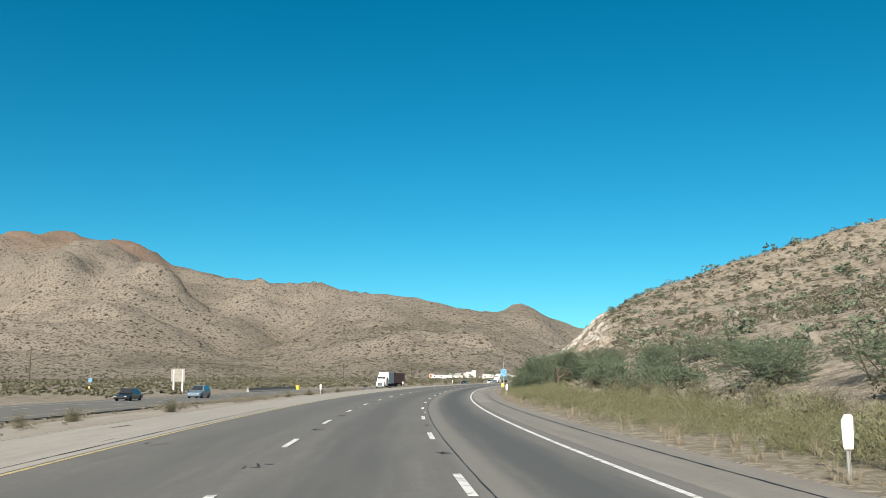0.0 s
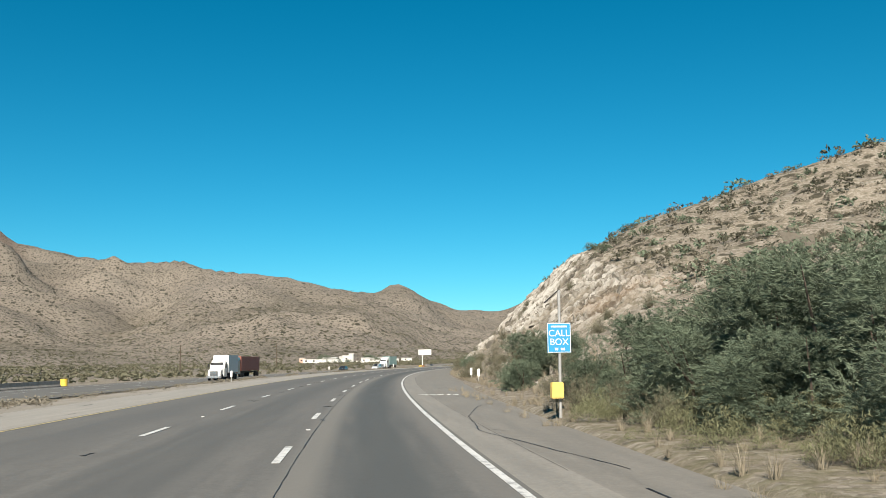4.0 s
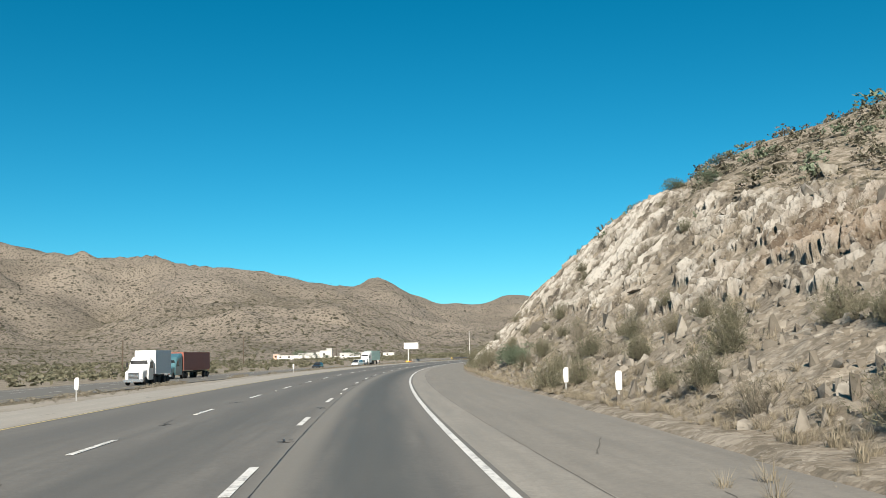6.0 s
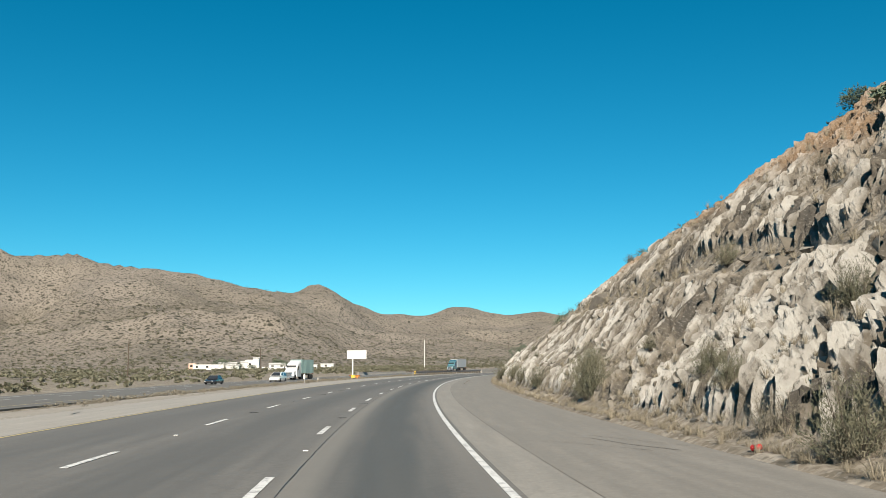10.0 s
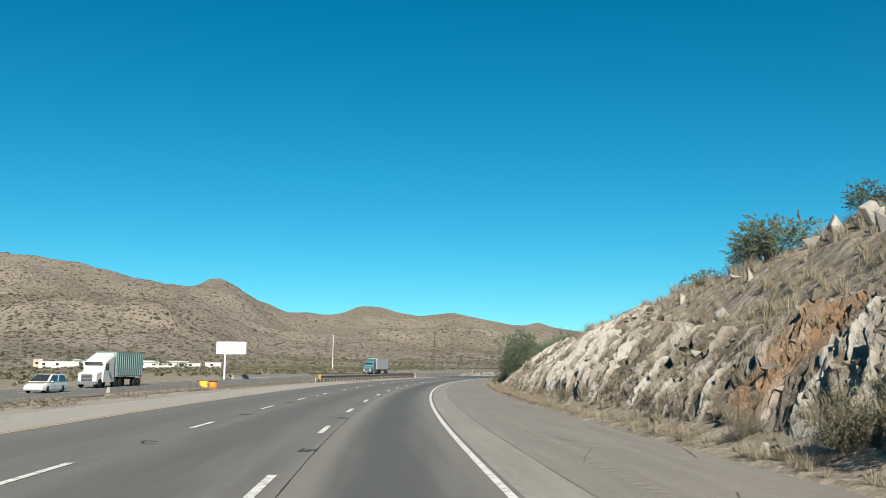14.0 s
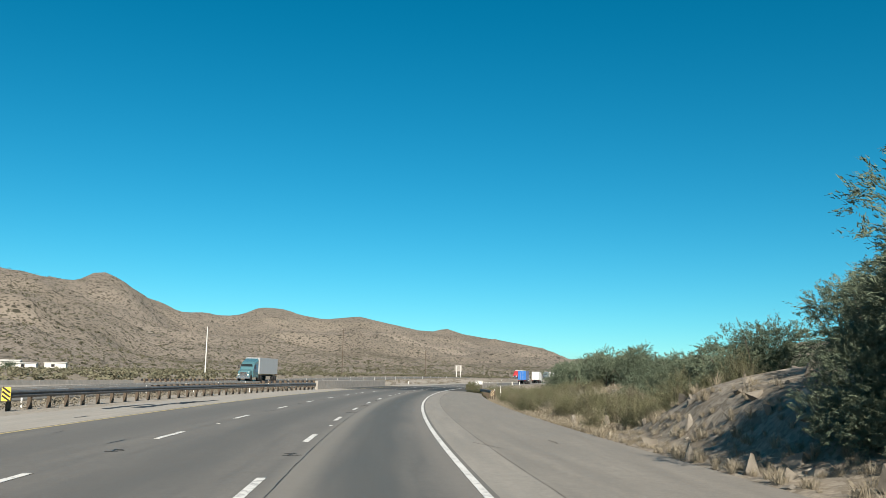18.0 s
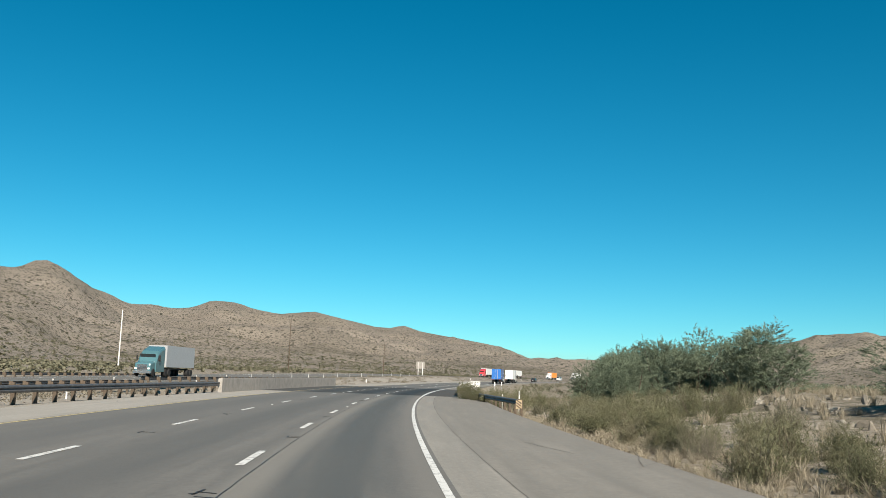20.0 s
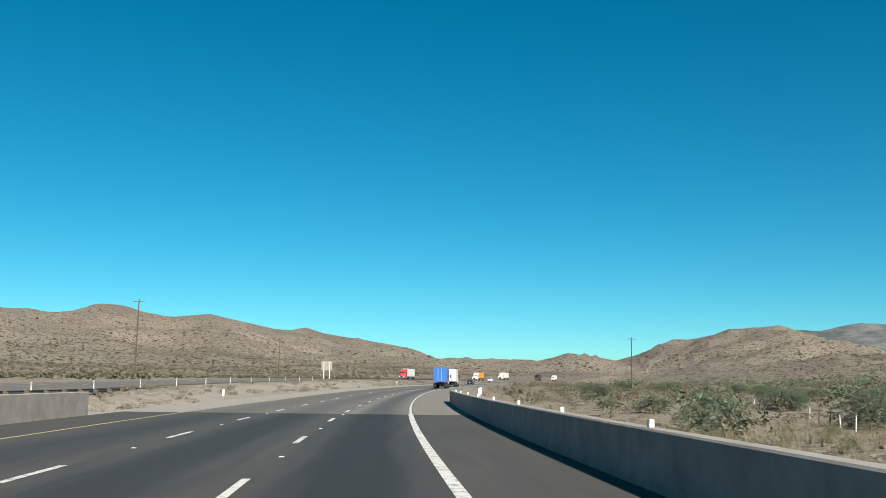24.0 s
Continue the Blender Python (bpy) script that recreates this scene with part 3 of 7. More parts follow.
def height(s, l):
    """Height of the land at arrays s, l, with the shares of far scrub, crag, weeds and the rest."""
    s, l = np.broadcast_arrays(np.asarray(s, float), np.asarray(l, float))
    x, y = road_at(s, l)
    # near the road
    d = np.maximum(-l, 5.5)
    i = np.clip(np.searchsorted(CUT_S, s) - 1, 0, len(CUT_S) - 2)
    u = np.clip((s - CUT_S[i]) / (CUT_S[i + 1] - CUT_S[i]), 0, 1)
    u = u * u * (3 - 2 * u)
    j = np.clip(np.searchsorted(CUT_D, d) - 1, 0, len(CUT_D) - 2)
    cd = np.array(CUT_D)
    w = np.clip((d - cd[j]) / (cd[j + 1] - cd[j]), 0, 1)
    zr = (CUT_Z[i, j] * (1 - w) + CUT_Z[i, j + 1] * w) * (1 - u) + (CUT_Z[i + 1, j] * (1 - w) + CUT_Z[i + 1, j + 1] * w) * u
    fade = smooth(400, 900, -l) * 0.9
    zr = zr * (1 - fade)
    hillside = smooth(14, 30, d) * (1 - smooth(350, 380, s))
    zr = zr + hillside * (fbm(s / 9, d / 9, 4, 41) - 0.5) * 1.6
    zr = zr + smooth(8.5, 12, d) * (fbm(s / 2.3, d / 2.3, 3, 47) - 0.5) * 0.35
    # earth bank where the rock ends
    zr = zr + 1.1 * smooth(8.9, 10.6, d) * (1 - smooth(13.0, 17.0, d)) * smooth(374.4, 377.6, s) * (1 - smooth(384.0, 390.0, s))
    # left side: median, opposite carriageway, rising fans
    near, oz = op_near(s), op_z(s)
    drop = smooth(0, 1, (l - 12.0) / (near - 1.0 - 12.0))
    zl = oz * drop - 0.06 * smooth(11.5, 12.5, l) + 0.14 * (fbm(s / 3, l / 3, 3, 3) - 0.5) * smooth(11.8, 13.5, l)
    zl = np.where((l > near - 0.5) & (l < near + 16.5), oz - 0.14, zl)
    wash = smooth(455, 485, s) * (1 - smooth(530, 565, s)) * smooth(11.2, 12.2, l) * (1 - smooth(19.0, 22.0, l))
    zl = zl - 1.5 * wash
    z = np.where(l > 0, zl, np.where(l > -5.5, CUT_Z[i, 0] * 0 + np.minimum(zr, 0), zr))
    z = np.where((l < 11.4) & (l > -shoulder_edge(s) - 0.05), -0.12, z)
    under = smooth(476, 484, s) * (1 - smooth(524, 532, s)) * smooth(-8, -5, l) * (1 - smooth(10, 12, l))
    z = z - 3.0 * under
    z = z + climb(s) * (1 - smooth(12, 21, l)) * (1 - smooth(60, 300, -l))
    # far hills
    dx, dy = x - HUB[0], y - HUB[1]
    r = np.hypot(dx, dy)
    az = np.degrees(np.arctan2(dx, dy))
    az = np.where(az < -90, az + 360, az)
    rc = np.interp(az, CR[:, 0], CR[:, 1])
    zc = np.interp(az, CR[:, 0], CR[:, 2])
    foot = 0.30
    q = np.clip((r / rc - foot) / (1 - foot), 0, None)
    rise = np.where(q < 1, q ** 1.55, np.maximum(1 - 1.3 * (q - 1), 0.35))
    gully = ridged(x / 330 + 3.1, y / 330, 5, 61)
    tooth = fbm(x / 60, y / 60, 4, 71) - 0.5
    mid = np.clip(q, 0, 1) * np.clip(1 - q, 0, 1) * 4
    zf = zc * rise * (1 - (1.15 + 0.5 * (1 - smooth(-12, -2, az))) * mid * (gully - 0.55)) + zc * 0.05 * tooth * np.clip(q * 3, 0, 1) * (0.35 + mid)
    zf = zf + smooth(0.05, 0.5, q) * ((ridged(x / 130, y / 130, 3, 81) - 0.5) * 36 + (ridged(x / 48, y / 48, 2, 82) - 0.5) * 9) * mid
    crag = smooth(-30, -26, az) * (1 - smooth(-18, -14.5, az)) * smooth(0.80, 0.93, q)
    zf = zf + crag * (ridged(x / 38, y / 38, 4, 91) - 0.45) * 34 * smooth(0.8, 0.9, q) * (1 - 0.75 * smooth(0.96, 1.0, q) * (1 - smooth(1.0, 1.04, q)))
    pk = np.interp(az, PK[:, 0], PK[:, 1], left=0, right=0)
    zf = np.maximum(zf, pk * np.clip((r - 3000) / 1300, 0, 1) ** 1.2 * (1 - 0.3 * (ridged(x / 300, y / 300, 4, 95) - 0.5) * smooth(1, 0.9, np.clip((r - 3000) / 1300, 0, 1))))
    far_l = smooth(46, 110, np.where(l > 0, l, 0)) + smooth(120, 300, -l) + smooth(700, 1100, s) * smooth(14, 30, np.abs(l)) + smooth(1050, 1450, s)
    z = z + zf * np.clip(far_l, 0, 1)
    far = np.clip(smooth(60, 130, l) + smooth(60, 140, -l) + smooth(650, 800, s), 0, 1)
    berm = smooth(11.2, 12.2, l) * (1 - smooth(17.5, 21, l + 3 * (fbm(s / 14, l / 4, 2, 97) - 0.5)))
    weeds = smooth(5.6, 6.4, -l) * (1 - smooth(9.5, 12.5, -l)) * (1 - smooth(95, 125, s)) + smooth(8, 10, -l) * smooth(380, 400, s) * 0.25
    # gully beds that take the painted shade and scrub
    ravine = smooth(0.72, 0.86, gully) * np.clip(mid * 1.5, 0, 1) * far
    hill = smooth(13, 22, -l) * (1 - far) + smooth(44, 52, l) * (1 - far) * 0.6
    # share of the painted haze, only past 3 km
    hazed = (zf <= pk * np.clip((r - 3000) / 1300, 0, 1) ** 1.2 * 1.3) * smooth(3000, 3200, r)
    return z, far, crag, np.clip(weeds, 0, 1), ravine, hill, hazed, berm


def grid_mesh(name, xs, ys, zs, mat, attrs=None, uv=None):
    """A sheet from 2D arrays of places."""
    n, k = xs.shape
    me = bpy.data.meshes.new(name)
    co = np.stack([xs, ys, zs], -1).reshape(-1, 3)
    idx = np.arange(n * k).reshape(n, k)
    quads = np.stack([idx[:-1, :-1], idx[:-1, 1:], idx[1:, 1:], idx[1:, :-1]], -1).reshape(-1, 4)
    quick_mesh(me, co, quads)
    me.materials.append(mat)
    if attrs:
        for key, v in attrs.items():
            me.attributes.new(key, "FLOAT", "POINT").data.foreach_set("value", np.asarray(v, np.float32).ravel())
    if uv is not None:
        layer = me.uv_layers.new(name="UVMap")
        layer.data.foreach_set("uv", uv.reshape(-1, 2)[quads.ravel()].astype(np.float32).ravel())
    return me


def quick_mesh(me, co, faces):
    """Fill a mesh from arrays: places (n, 3) and faces (m, 3 or 4)."""
    co, faces = np.asarray(co, np.float32), np.asarray(faces, np.int32)
    m, k = faces.shape
    me.vertices.add(len(co))
    me.vertices.foreach_set("co", co.ravel())
    me.loops.add(m * k)
    me.loops.foreach_set("vertex_index", faces.ravel())
    me.polygons.add(m)
    me.polygons.foreach_set("loop_start", np.arange(0, m * k, k, dtype=np.int32))
    me.update(calc_edges=True)
    me.polygons.foreach_set("use_smooth", np.zeros(m, bool))
    return me


def shade_smooth(me):
    me.polygons.foreach_set("use_smooth", np.ones(len(me.polygons), bool))


# ---- the land ----
def steps(*pieces):
    out = [np.arange(a, b, c) for a, b, c in pieces]
    return np.concatenate(out)


LS = steps((-2600, -400, 60), (-400, -60, 12), (-60, 100, 1.5), (100, 380, 1.0), (380, 560, 1.5), (560, 1000, 6), (1000, 2600, 22), (2600, 6000, 80))
LL = steps((-4600, -1200, 60), (-1200, -300, 22), (-300, -100, 7), (-100, -45, 1.6), (-45, -28, 1.0), (-28, -8.4, 0.6), (-8.4, -5.2, 0.45), (-5.2, 11.4, 5.5), (11.4, 18, 0.6), (18, 46, 1.6), (46, 90, 4), (90, 500, 14), (500, 2600, 20), (2600, 4200, 80))
gs, gl = np.meshgrid(LS, LL, indexing="ij")
gx, gy = road_at(gs, gl)
NAMES = ("far", "crag", "weeds", "ravine", "hill", "hazed", "berm")
gz, *shares = height(gs, gl)
# the land dips under the split rock of the cut, which is a finer sheet of its own
gz = gz - 1.3 * smooth(115.5, 119, gs) * (1 - smooth(369, 372, gs)) * smooth(9.6, 10.4, -gl) * (1 - smooth(28.5, 30.5, -gl))
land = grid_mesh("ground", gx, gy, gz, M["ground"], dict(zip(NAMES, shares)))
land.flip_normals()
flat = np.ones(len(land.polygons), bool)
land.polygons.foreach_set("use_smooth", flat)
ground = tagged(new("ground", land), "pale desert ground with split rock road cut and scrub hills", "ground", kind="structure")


def surface(s, l):
    """Height on which things stand: the land, or the rock of the cut where it covers it."""
    s, l = np.broadcast_arrays(np.asarray(s, float), np.asarray(l, float))
    z = height(s, l)[0]
    inside = (s > 114) & (s < 374) & (l < -9) & (l > -32)
    return z + np.where(inside, rock_relief(s, np.clip(-l, 9, 32))[0] * 1.25, 0.0)


def land_z(s, l):
    return float(surface(s, l))


# the split rock and earth of the road cut
RS = np.arange(96.0, 376.0, 0.095)
RD = np.concatenate([np.arange(9.0, 16.0, 0.09), np.arange(16.0, 32.2, 0.15)])
rs, rd = np.meshgrid(RS, RD, indexing="ij")
rs = rs + lean_of(rs) * (rd - 10)      # rows follow the joints
rh, r_rock, r_tone, r_dusk, r_white, r_rust = rock_relief(rs, rd)
rz, *shares = height(rs, -rd)
slope = np.arctan(np.clip(np.gradient(height(np.broadcast_to(RS[:, None], rd.shape), -rd)[0], RD, axis=1), 0.0, 1.2))
out = np.sin(slope)
along_road = (fbm(rs / 0.45, rd / 0.45, 2, 91) - 0.5) * 0.28 * r_rock
rx, ry = road_at(rs + along_road, -rd + rh * out)
cut_mesh = grid_mesh("rock_cut", rx, ry, rz + rh * np.cos(slope) + 0.015 - 0.5 * ((rs < 113.8) | (rs > 374.2)), M["ground"],
                     {**dict(zip(NAMES, shares)), "rock": r_rock, "tone": r_tone, "dusk": r_dusk, "white": r_white, "rusty": r_rust})
tagged(new("rock_cut", cut_mesh), "split grey, cream and rust rock face of the road cut", "rock face", kind="structure")


def strip(name, s0, s1, l0, l1, z, mat, step=3.0, thick=0.3, label="", kind="structure", parent=None, cross=2, wide=None):
    """A band along the road with a top, two sides and ends."""
    n = max(2, int((s1 - s0) / step) + 1)
    ss = np.linspace(s0, s1, n)
    us = np.concatenate([[0], np.linspace(0, 1, cross), [1]])
    zz = np.concatenate([[-thick], np.zeros(cross), [-thick]])
    a, u = np.meshgrid(ss, us, indexing="ij")
    zz = zz + (z(ss)[:, None] if callable(z) else z + climb(ss)[:, None])
    left = l0(ss)[:, None] if callable(l0) else l0
    b = left + (wide if wide else (l1 - left)) * u
    x, y = road_at(a, b)
    me = grid_mesh(name, x, y, np.broadcast_to(zz, a.shape), mat, uv=np.stack([a, b], -1))
    me.flip_normals()
    ob = new(name, me)
    if parent:
        ob.parent = parent
    else:
        tagged(ob, label, name.replace("_", " "), kind=kind)
    return ob


road = strip("road", -160, 960, -3.55, 7.9, 0.0, M["asphalt"], label="three grey asphalt lanes with tyre-darkened wheel paths", cross=8)
strip("right_shoulder", -160, 479, lambda q: -shoulder_edge(q), -3.55, -0.004, M["shoulder"], label="pale concrete road shoulder with dark seams and cracks", cross=4)
strip("lane_margin", 60, 479, -4.5, -3.55, 0.0, M["margin"], label="smooth pale concrete margin beside the edge line")
strip("right_shoulder", 526, 960, -6.4, -3.55, -0.004, M["shoulder"], label="pale concrete shoulder past the bridge")
strip("left_shoulder", -160, 960, 7.9, 11.6, -0.004, M["left_shoulder"], label="pale concrete median shoulder")
strip("bridge_deck", 479, 526, -6.4, 10.7, 0.006, M["deck"], label="dark new asphalt on the bridge deck", thick=0.6)
strip("opposite_road", -300, 960, op_near, 0, op_z, M["old_asphalt"], label="grey asphalt of the opposite carriageway", cross=4, wide=16.0)


# ---- tools for things ----
def part(name, bm, mat, parent=None, label=""):
    """Links a bmesh, or a mesh, as one object under a thing or a part."""
    if isinstance(bm, bmesh.types.BMesh):
        me = bpy.data.meshes.new(name)
        bm.normal_update()
        bm.to_mesh(me)
        bm.free()
    else:
        me = bm
    if mat is not None and not me.materials:
        me.materials.append(mat)
    ob = new(name, me)
    if parent is not None:
        ob.parent = parent
    if label:
        ob["label"] = label
    return ob


def thing(name, m, label, category, group=""):
    ob = new(name)
    ob.empty_display_size = 0.2
    ob.matrix_basis = m
    return tagged(ob, label, category, group)


def box(bm, size, place=(0, 0, 0), rot=(0, 0, 0), bevel=0.0):
    """A bevelled block added to bm."""
    m = pose(*place, *rot) @ Matrix.Diagonal((*size, 1))
    r = bmesh.ops.create_cube(bm, size=1.0, matrix=m)
    if bevel:
        edges = list({e for v in r["verts"] for e in v.link_edges})
        bmesh.ops.bevel(bm, geom=edges, offset=bevel, segments=2, affect="EDGES")
    return bm


def rod(bm, a, b, r0, r1=None, sides=8):
    """A tapered round bar from a to b."""
    a, b = Vector(a), Vector(b)
    r1 = r0 if r1 is None else r1
    m = Matrix.Translation((a + b) / 2) @ (b - a).to_track_quat("Z", "Y").to_matrix().to_4x4()
    bmesh.ops.create_cone(bm, cap_ends=True, segments=sides, radius1=r0, radius2=max(r1, 1e-4), depth=(b - a).length, matrix=m)
    return bm


def loft(bm, sections, closed=True, caps=True):
    """A skin over rings of points."""
    rings = [[bm.verts.new(p) for p in ring] for ring in sections]
    n = len(rings[0])
    for a, b in zip(rings, rings[1:]):
        for i in range(n if closed else n - 1):
            j = (i + 1) % n
            bm.faces.new((a[i], a[j], b[j], b[i]))
    if caps and closed:
        bm.faces.new(list(reversed(rings[0])))
        bm.faces.new(rings[-1])
    return bm


def along(name, profile, s0, s1, l0, l1, mat, parent, step=2.0, z=0.0, label=""):
    """A profile (across, up) drawn along the road from (s0, l0) to (s1, l1), in world places."""
    n = max(2, int(abs(s1 - s0) / step) + 1)
    bm = bmesh.new()
    rings = []
    for k in range(n):
        u = k / (n - 1)
        s, l = s0 + (s1 - s0) * u, l0 + (l1 - l0) * u
        ring = []
        for a, h in profile:
            x, y = road_at(s, l + a)
            ring.append((float(x), float(y), z + h + float(climb(s))))
        rings.append(ring)
    loft(bm, rings)
    bmesh.ops.recalc_face_normals(bm, faces=bm.faces)
    return part(name, bm, mat, parent, label)


# ---- markings ----
def dash_mesh(length, width):
    bm = bmesh.new()
    box(bm, (width, length, 0.006), (0, -length / 2, 0.003))
    me = bpy.data.meshes.new("lane_dash")
    bm.to_mesh(me)
    bm.free()
    me.materials.append(M["white_paint"])
    return me


DASH = dash_mesh(2.95, 0.145)
RIGHT_DASHES = ((0, 13.6), (10, 132.6), (14, 178.8), (17, 213.3), (19, 237.3), (24, 293.7), (25, 306.1), (28, 340.8), (30, 362.6), (31, 374.6), (37, 441.3), (38, 453.3), (40, 474.0), (41, 484.9), (42, 495.7), (43, 507.4), (44, 520.4), (48, 566.0), (80, 946.0))
LEFT_DASHES = ((0, 22.9), (2, 45.2), (7, 103.4), (10, 138.5), (13, 172.9), (16, 206.5), (19, 241.0), (24, 295.5), (26, 320.2), (28, 342.6), (31, 374.8), (37, 441.0), (39, 463.9), (41, 486.5), (44, 520.6), (48, 566.0), (80, 946.0))
for table, off in ((RIGHT_DASHES, 0.0), (LEFT_DASHES, 3.66)):
    ks, vs = zip(*table)
    for k in range(-6, 72):
        end = float(np.interp(k, ks, vs)) if k >= 0 else vs[0] + 11.9 * k
        ob = new("lane_dash", DASH)
        ob.parent = road
        ob.matrix_basis = at(end - 1.5, off, 0.012 if 479 < end < 526 else 0.005 + float(climb(end))) @ pose(0, 1.5, 0)
        if end < 560 and 0 < end:
            # raised marker or its torn black seat in each gap
            bm = bmesh.new()
            if 475 < end < 540 or k % 5 == 2:
                box(bm, (0.11, 0.1, 0.018), (0, 0, 0.009), bevel=0.006)
                mk, nm = M["white"], "raised_marker"
            else:
                g = random.Random(k * 7 + int(off))
                for q in range(3):
                    box(bm, (0.05 + 0.3 * g.random(), 0.03 + 0.05 * g.random(), 0.004), ((g.random() - 0.5) * 0.3, (g.random() - 0.5) * 0.9, 0.002), (0, 0, g.uniform(-25, 25)))
                box(bm, (0.04, 0.55, 0.004), (-0.1, 0.1, 0.002), (0, 0, g.uniform(-12, 12)))
                mk, nm = M["tar"], "tar_patch"
            mo = part(nm, bm, mk, road)
            mo.matrix_basis = at(end + 4.4, off - 0.12, 0.010 if 475 < end < 526 else 0.004)

def edge_offset(q):
    return np.interp(q, (20, 90), (-3.14, -3.46))


strip("edge_line", -160, 96, edge_offset, -3.0, 0.005, M["white_paint"], thick=0.004, step=2, parent=road, wide=0.13)
strip("edge_line", 96, 478, -3.46, -3.33, 0.005, M["white_paint"], thick=0.004, step=2, parent=road)
strip("edge_line", 478, 527, -3.50, -3.27, 0.012, M["white_paint"], thick=0.004, step=2, parent=road)
strip("edge_line", 527, 900, -3.46, -3.33, 0.005, M["white_paint"], thick=0.004, step=2, parent=road)
strip("yellow_line", -160, 478, 7.68, 7.80, 0.005, M["yellow_paint"], thick=0.004, step=2, parent=road)
strip("yellow_line", 478, 527, 7.68, 7.80, 0.012, M["yellow_paint"], thick=0.004, step=2, parent=road)
strip("yellow_line", 527, 900, 7.68, 7.80, 0.005, M["yellow_paint"], thick=0.004, step=2, parent=road)
for off in (5.9, 9.55):
    for k in range(62):
        s = -30 + 12 * k
        ob = new("lane_dash", DASH)
        ob.parent = road
        ob.matrix_basis = at(s, float(op_near(s)) + off, float(op_z(s)) + 0.005)
for nm, off in (("yellow_line", 2.2), ("edge_line", 13.2)):
    strip(nm, -300, 900, lambda q: op_near(q) + off, 0, lambda q: op_z(q) + 0.006, M["yellow_paint" if off < 5 else "white_paint"], thick=0.003, step=4, parent=road, wide=0.13)


def crack(points, width, z=0.004, name="tar_seam", mat="tar"):
    """A wandering tar line on the pavement through s, l points."""
    g = random.Random(len(points) * 13 + int(points[0][0]))
    ss = [p[0] for p in points]
    n = int((ss[-1] - ss[0]) / 0.6) + 2
    bm = bmesh.new()
    prev = None
    for k in range(n):
        s = ss[0] + (ss[-1] - ss[0]) * k / (n - 1)
        l = float(np.interp(s, ss, [p[1] for p in points])) + g.uniform(-0.03, 0.03) * (0.25 if ss[-1] - ss[0] > 30 else 1.0)
        w = width * g.uniform(0.5, 1.3) / 2
        pair = []
        for q in (-w, w):
            x, y = road_at(s, l + q)
            pair.append(bm.verts.new((float(x), float(y), z)))
        if prev:
            bm.faces.new((prev[0], prev[1], pair[1], pair[0]))
        prev = pair
    part(name, bm, M[mat], road)


crack([(-30, -4.8), (30, -4.85), (75, -4.9), (90, -5.0)], 0.06)
crack([(92, -5.4), (100, -4.2), (106, -4.6), (112, -5.6), (114, -7.0)], 0.028)
crack([(85, -0.30), (160, -0.30), (240, -0.34), (330, -0.32), (410, -0.34), (476, -0.32)], 0.022)
crack([(-40, -0.28), (20, -0.3), (60, -0.26), (85, -0.3)], 0.035)
crack([(-30, 8.3), (20, 8.25), (50, 8.35)], 0.04)
for s, l, w, k in ((402, 9.6, 0.5, 11.0), (408, 9.2, 0.3, 8.0), (400, 10.4, 0.35, 7.0)):
    crack([(s, l), (s + k * 0.5, l + 0.1), (s + k, l - 0.1)], w, 0.003, "tyre_mark")
# rumble strip along the edge line
bm = bmesh.new()
for k in range(60):
    s = 288 + k * 0.45
    x, y = road_at(s, -5.5)
    box(bm, (0.22, 0.05, 0.005), (float(x), float(y), -0.002), (0, 0, -heading(s)))
tagged(part("rumble_strip", bm, M["seam"]), "short grooved rumble strip in the shoulder", "rumble strip", kind="stuff")
crack([(92, -4.45), (200, -4.5), (300, -4.5), (400, -4.5), (476, -4.5)], 0.02, mat="seam")
cr = random.Random(77)
for k in range(34):
    s = cr.uniform(95, 475)
    l = cr.uniform(-7.8, -4.8)
    crack([(s, l), (s + cr.uniform(0.5, 3.5), l + cr.uniform(-1.2, 1.2))], cr.choice((0.015, 0.02, 0.03, 0.05)), 0.002, "crack", "seam")
for k in range(60):
    s = cr.uniform(0, 470)
    l = cr.choice((cr.uniform(-3, 7.3), cr.uniform(8.2, 11.2)))
    crack([(s, l), (s + cr.uniform(0.3, 1.6), l + cr.uniform(-0.25, 0.25))], cr.choice((0.03, 0.05, 0.08)), 0.004, "tar_patch")
# dried wash marks that run out over the shoulder from the foot of the cut
for s0, n, reach in ((116, 2, 4.0), (169, 3, 3.0), (219, 3, 4.0), (300, 2, 3.0), (318, 4, 3.5), (331, 4, 3.5), (347, 5, 4.0), (355, 5, 4.0), (364, 5, 4.0)):
    for k in range(n):
        a, b = s0 + cr.uniform(-2.5, 2.5), cr.uniform(-8.0, -6.6)
        far_end = b + cr.uniform(0.9, 2.6)
        mid = a + reach * 0.5 * cr.uniform(0.7, 1.1)
        crack([(a, b), (mid, (b + far_end) / 2 + cr.uniform(-0.15, 0.15)), (a + reach * cr.uniform(0.7, 1.1), far_end)], cr.choice((0.03, 0.05, 0.07)), 0.0015, "wash_mark", "stain")
# worn stencil on the shoulder
bm = bmesh.new()
for k, (a, b, w, h) in enumerate(((-4.0, 124.0, 1.9, 0.16), (-4.3, 123.4, 0.14, 0.9), (-4.7, 123.2, 0.14, 0.6), (-5.0, 123.5, 0.3, 0.5), (-5.4, 123.4, 0.14, 0.8), (-5.75, 123.3, 0.25, 0.5))):
    x, y = road_at(b, a - (0.9 if k == 0 else 0))
    box(bm, (w, h, 0.004), (float(x), float(y), 0.001), (0, 0, -heading(b)))
part("shoulder_stencil", bm, M["white_paint"], road, "worn white stencil bars")


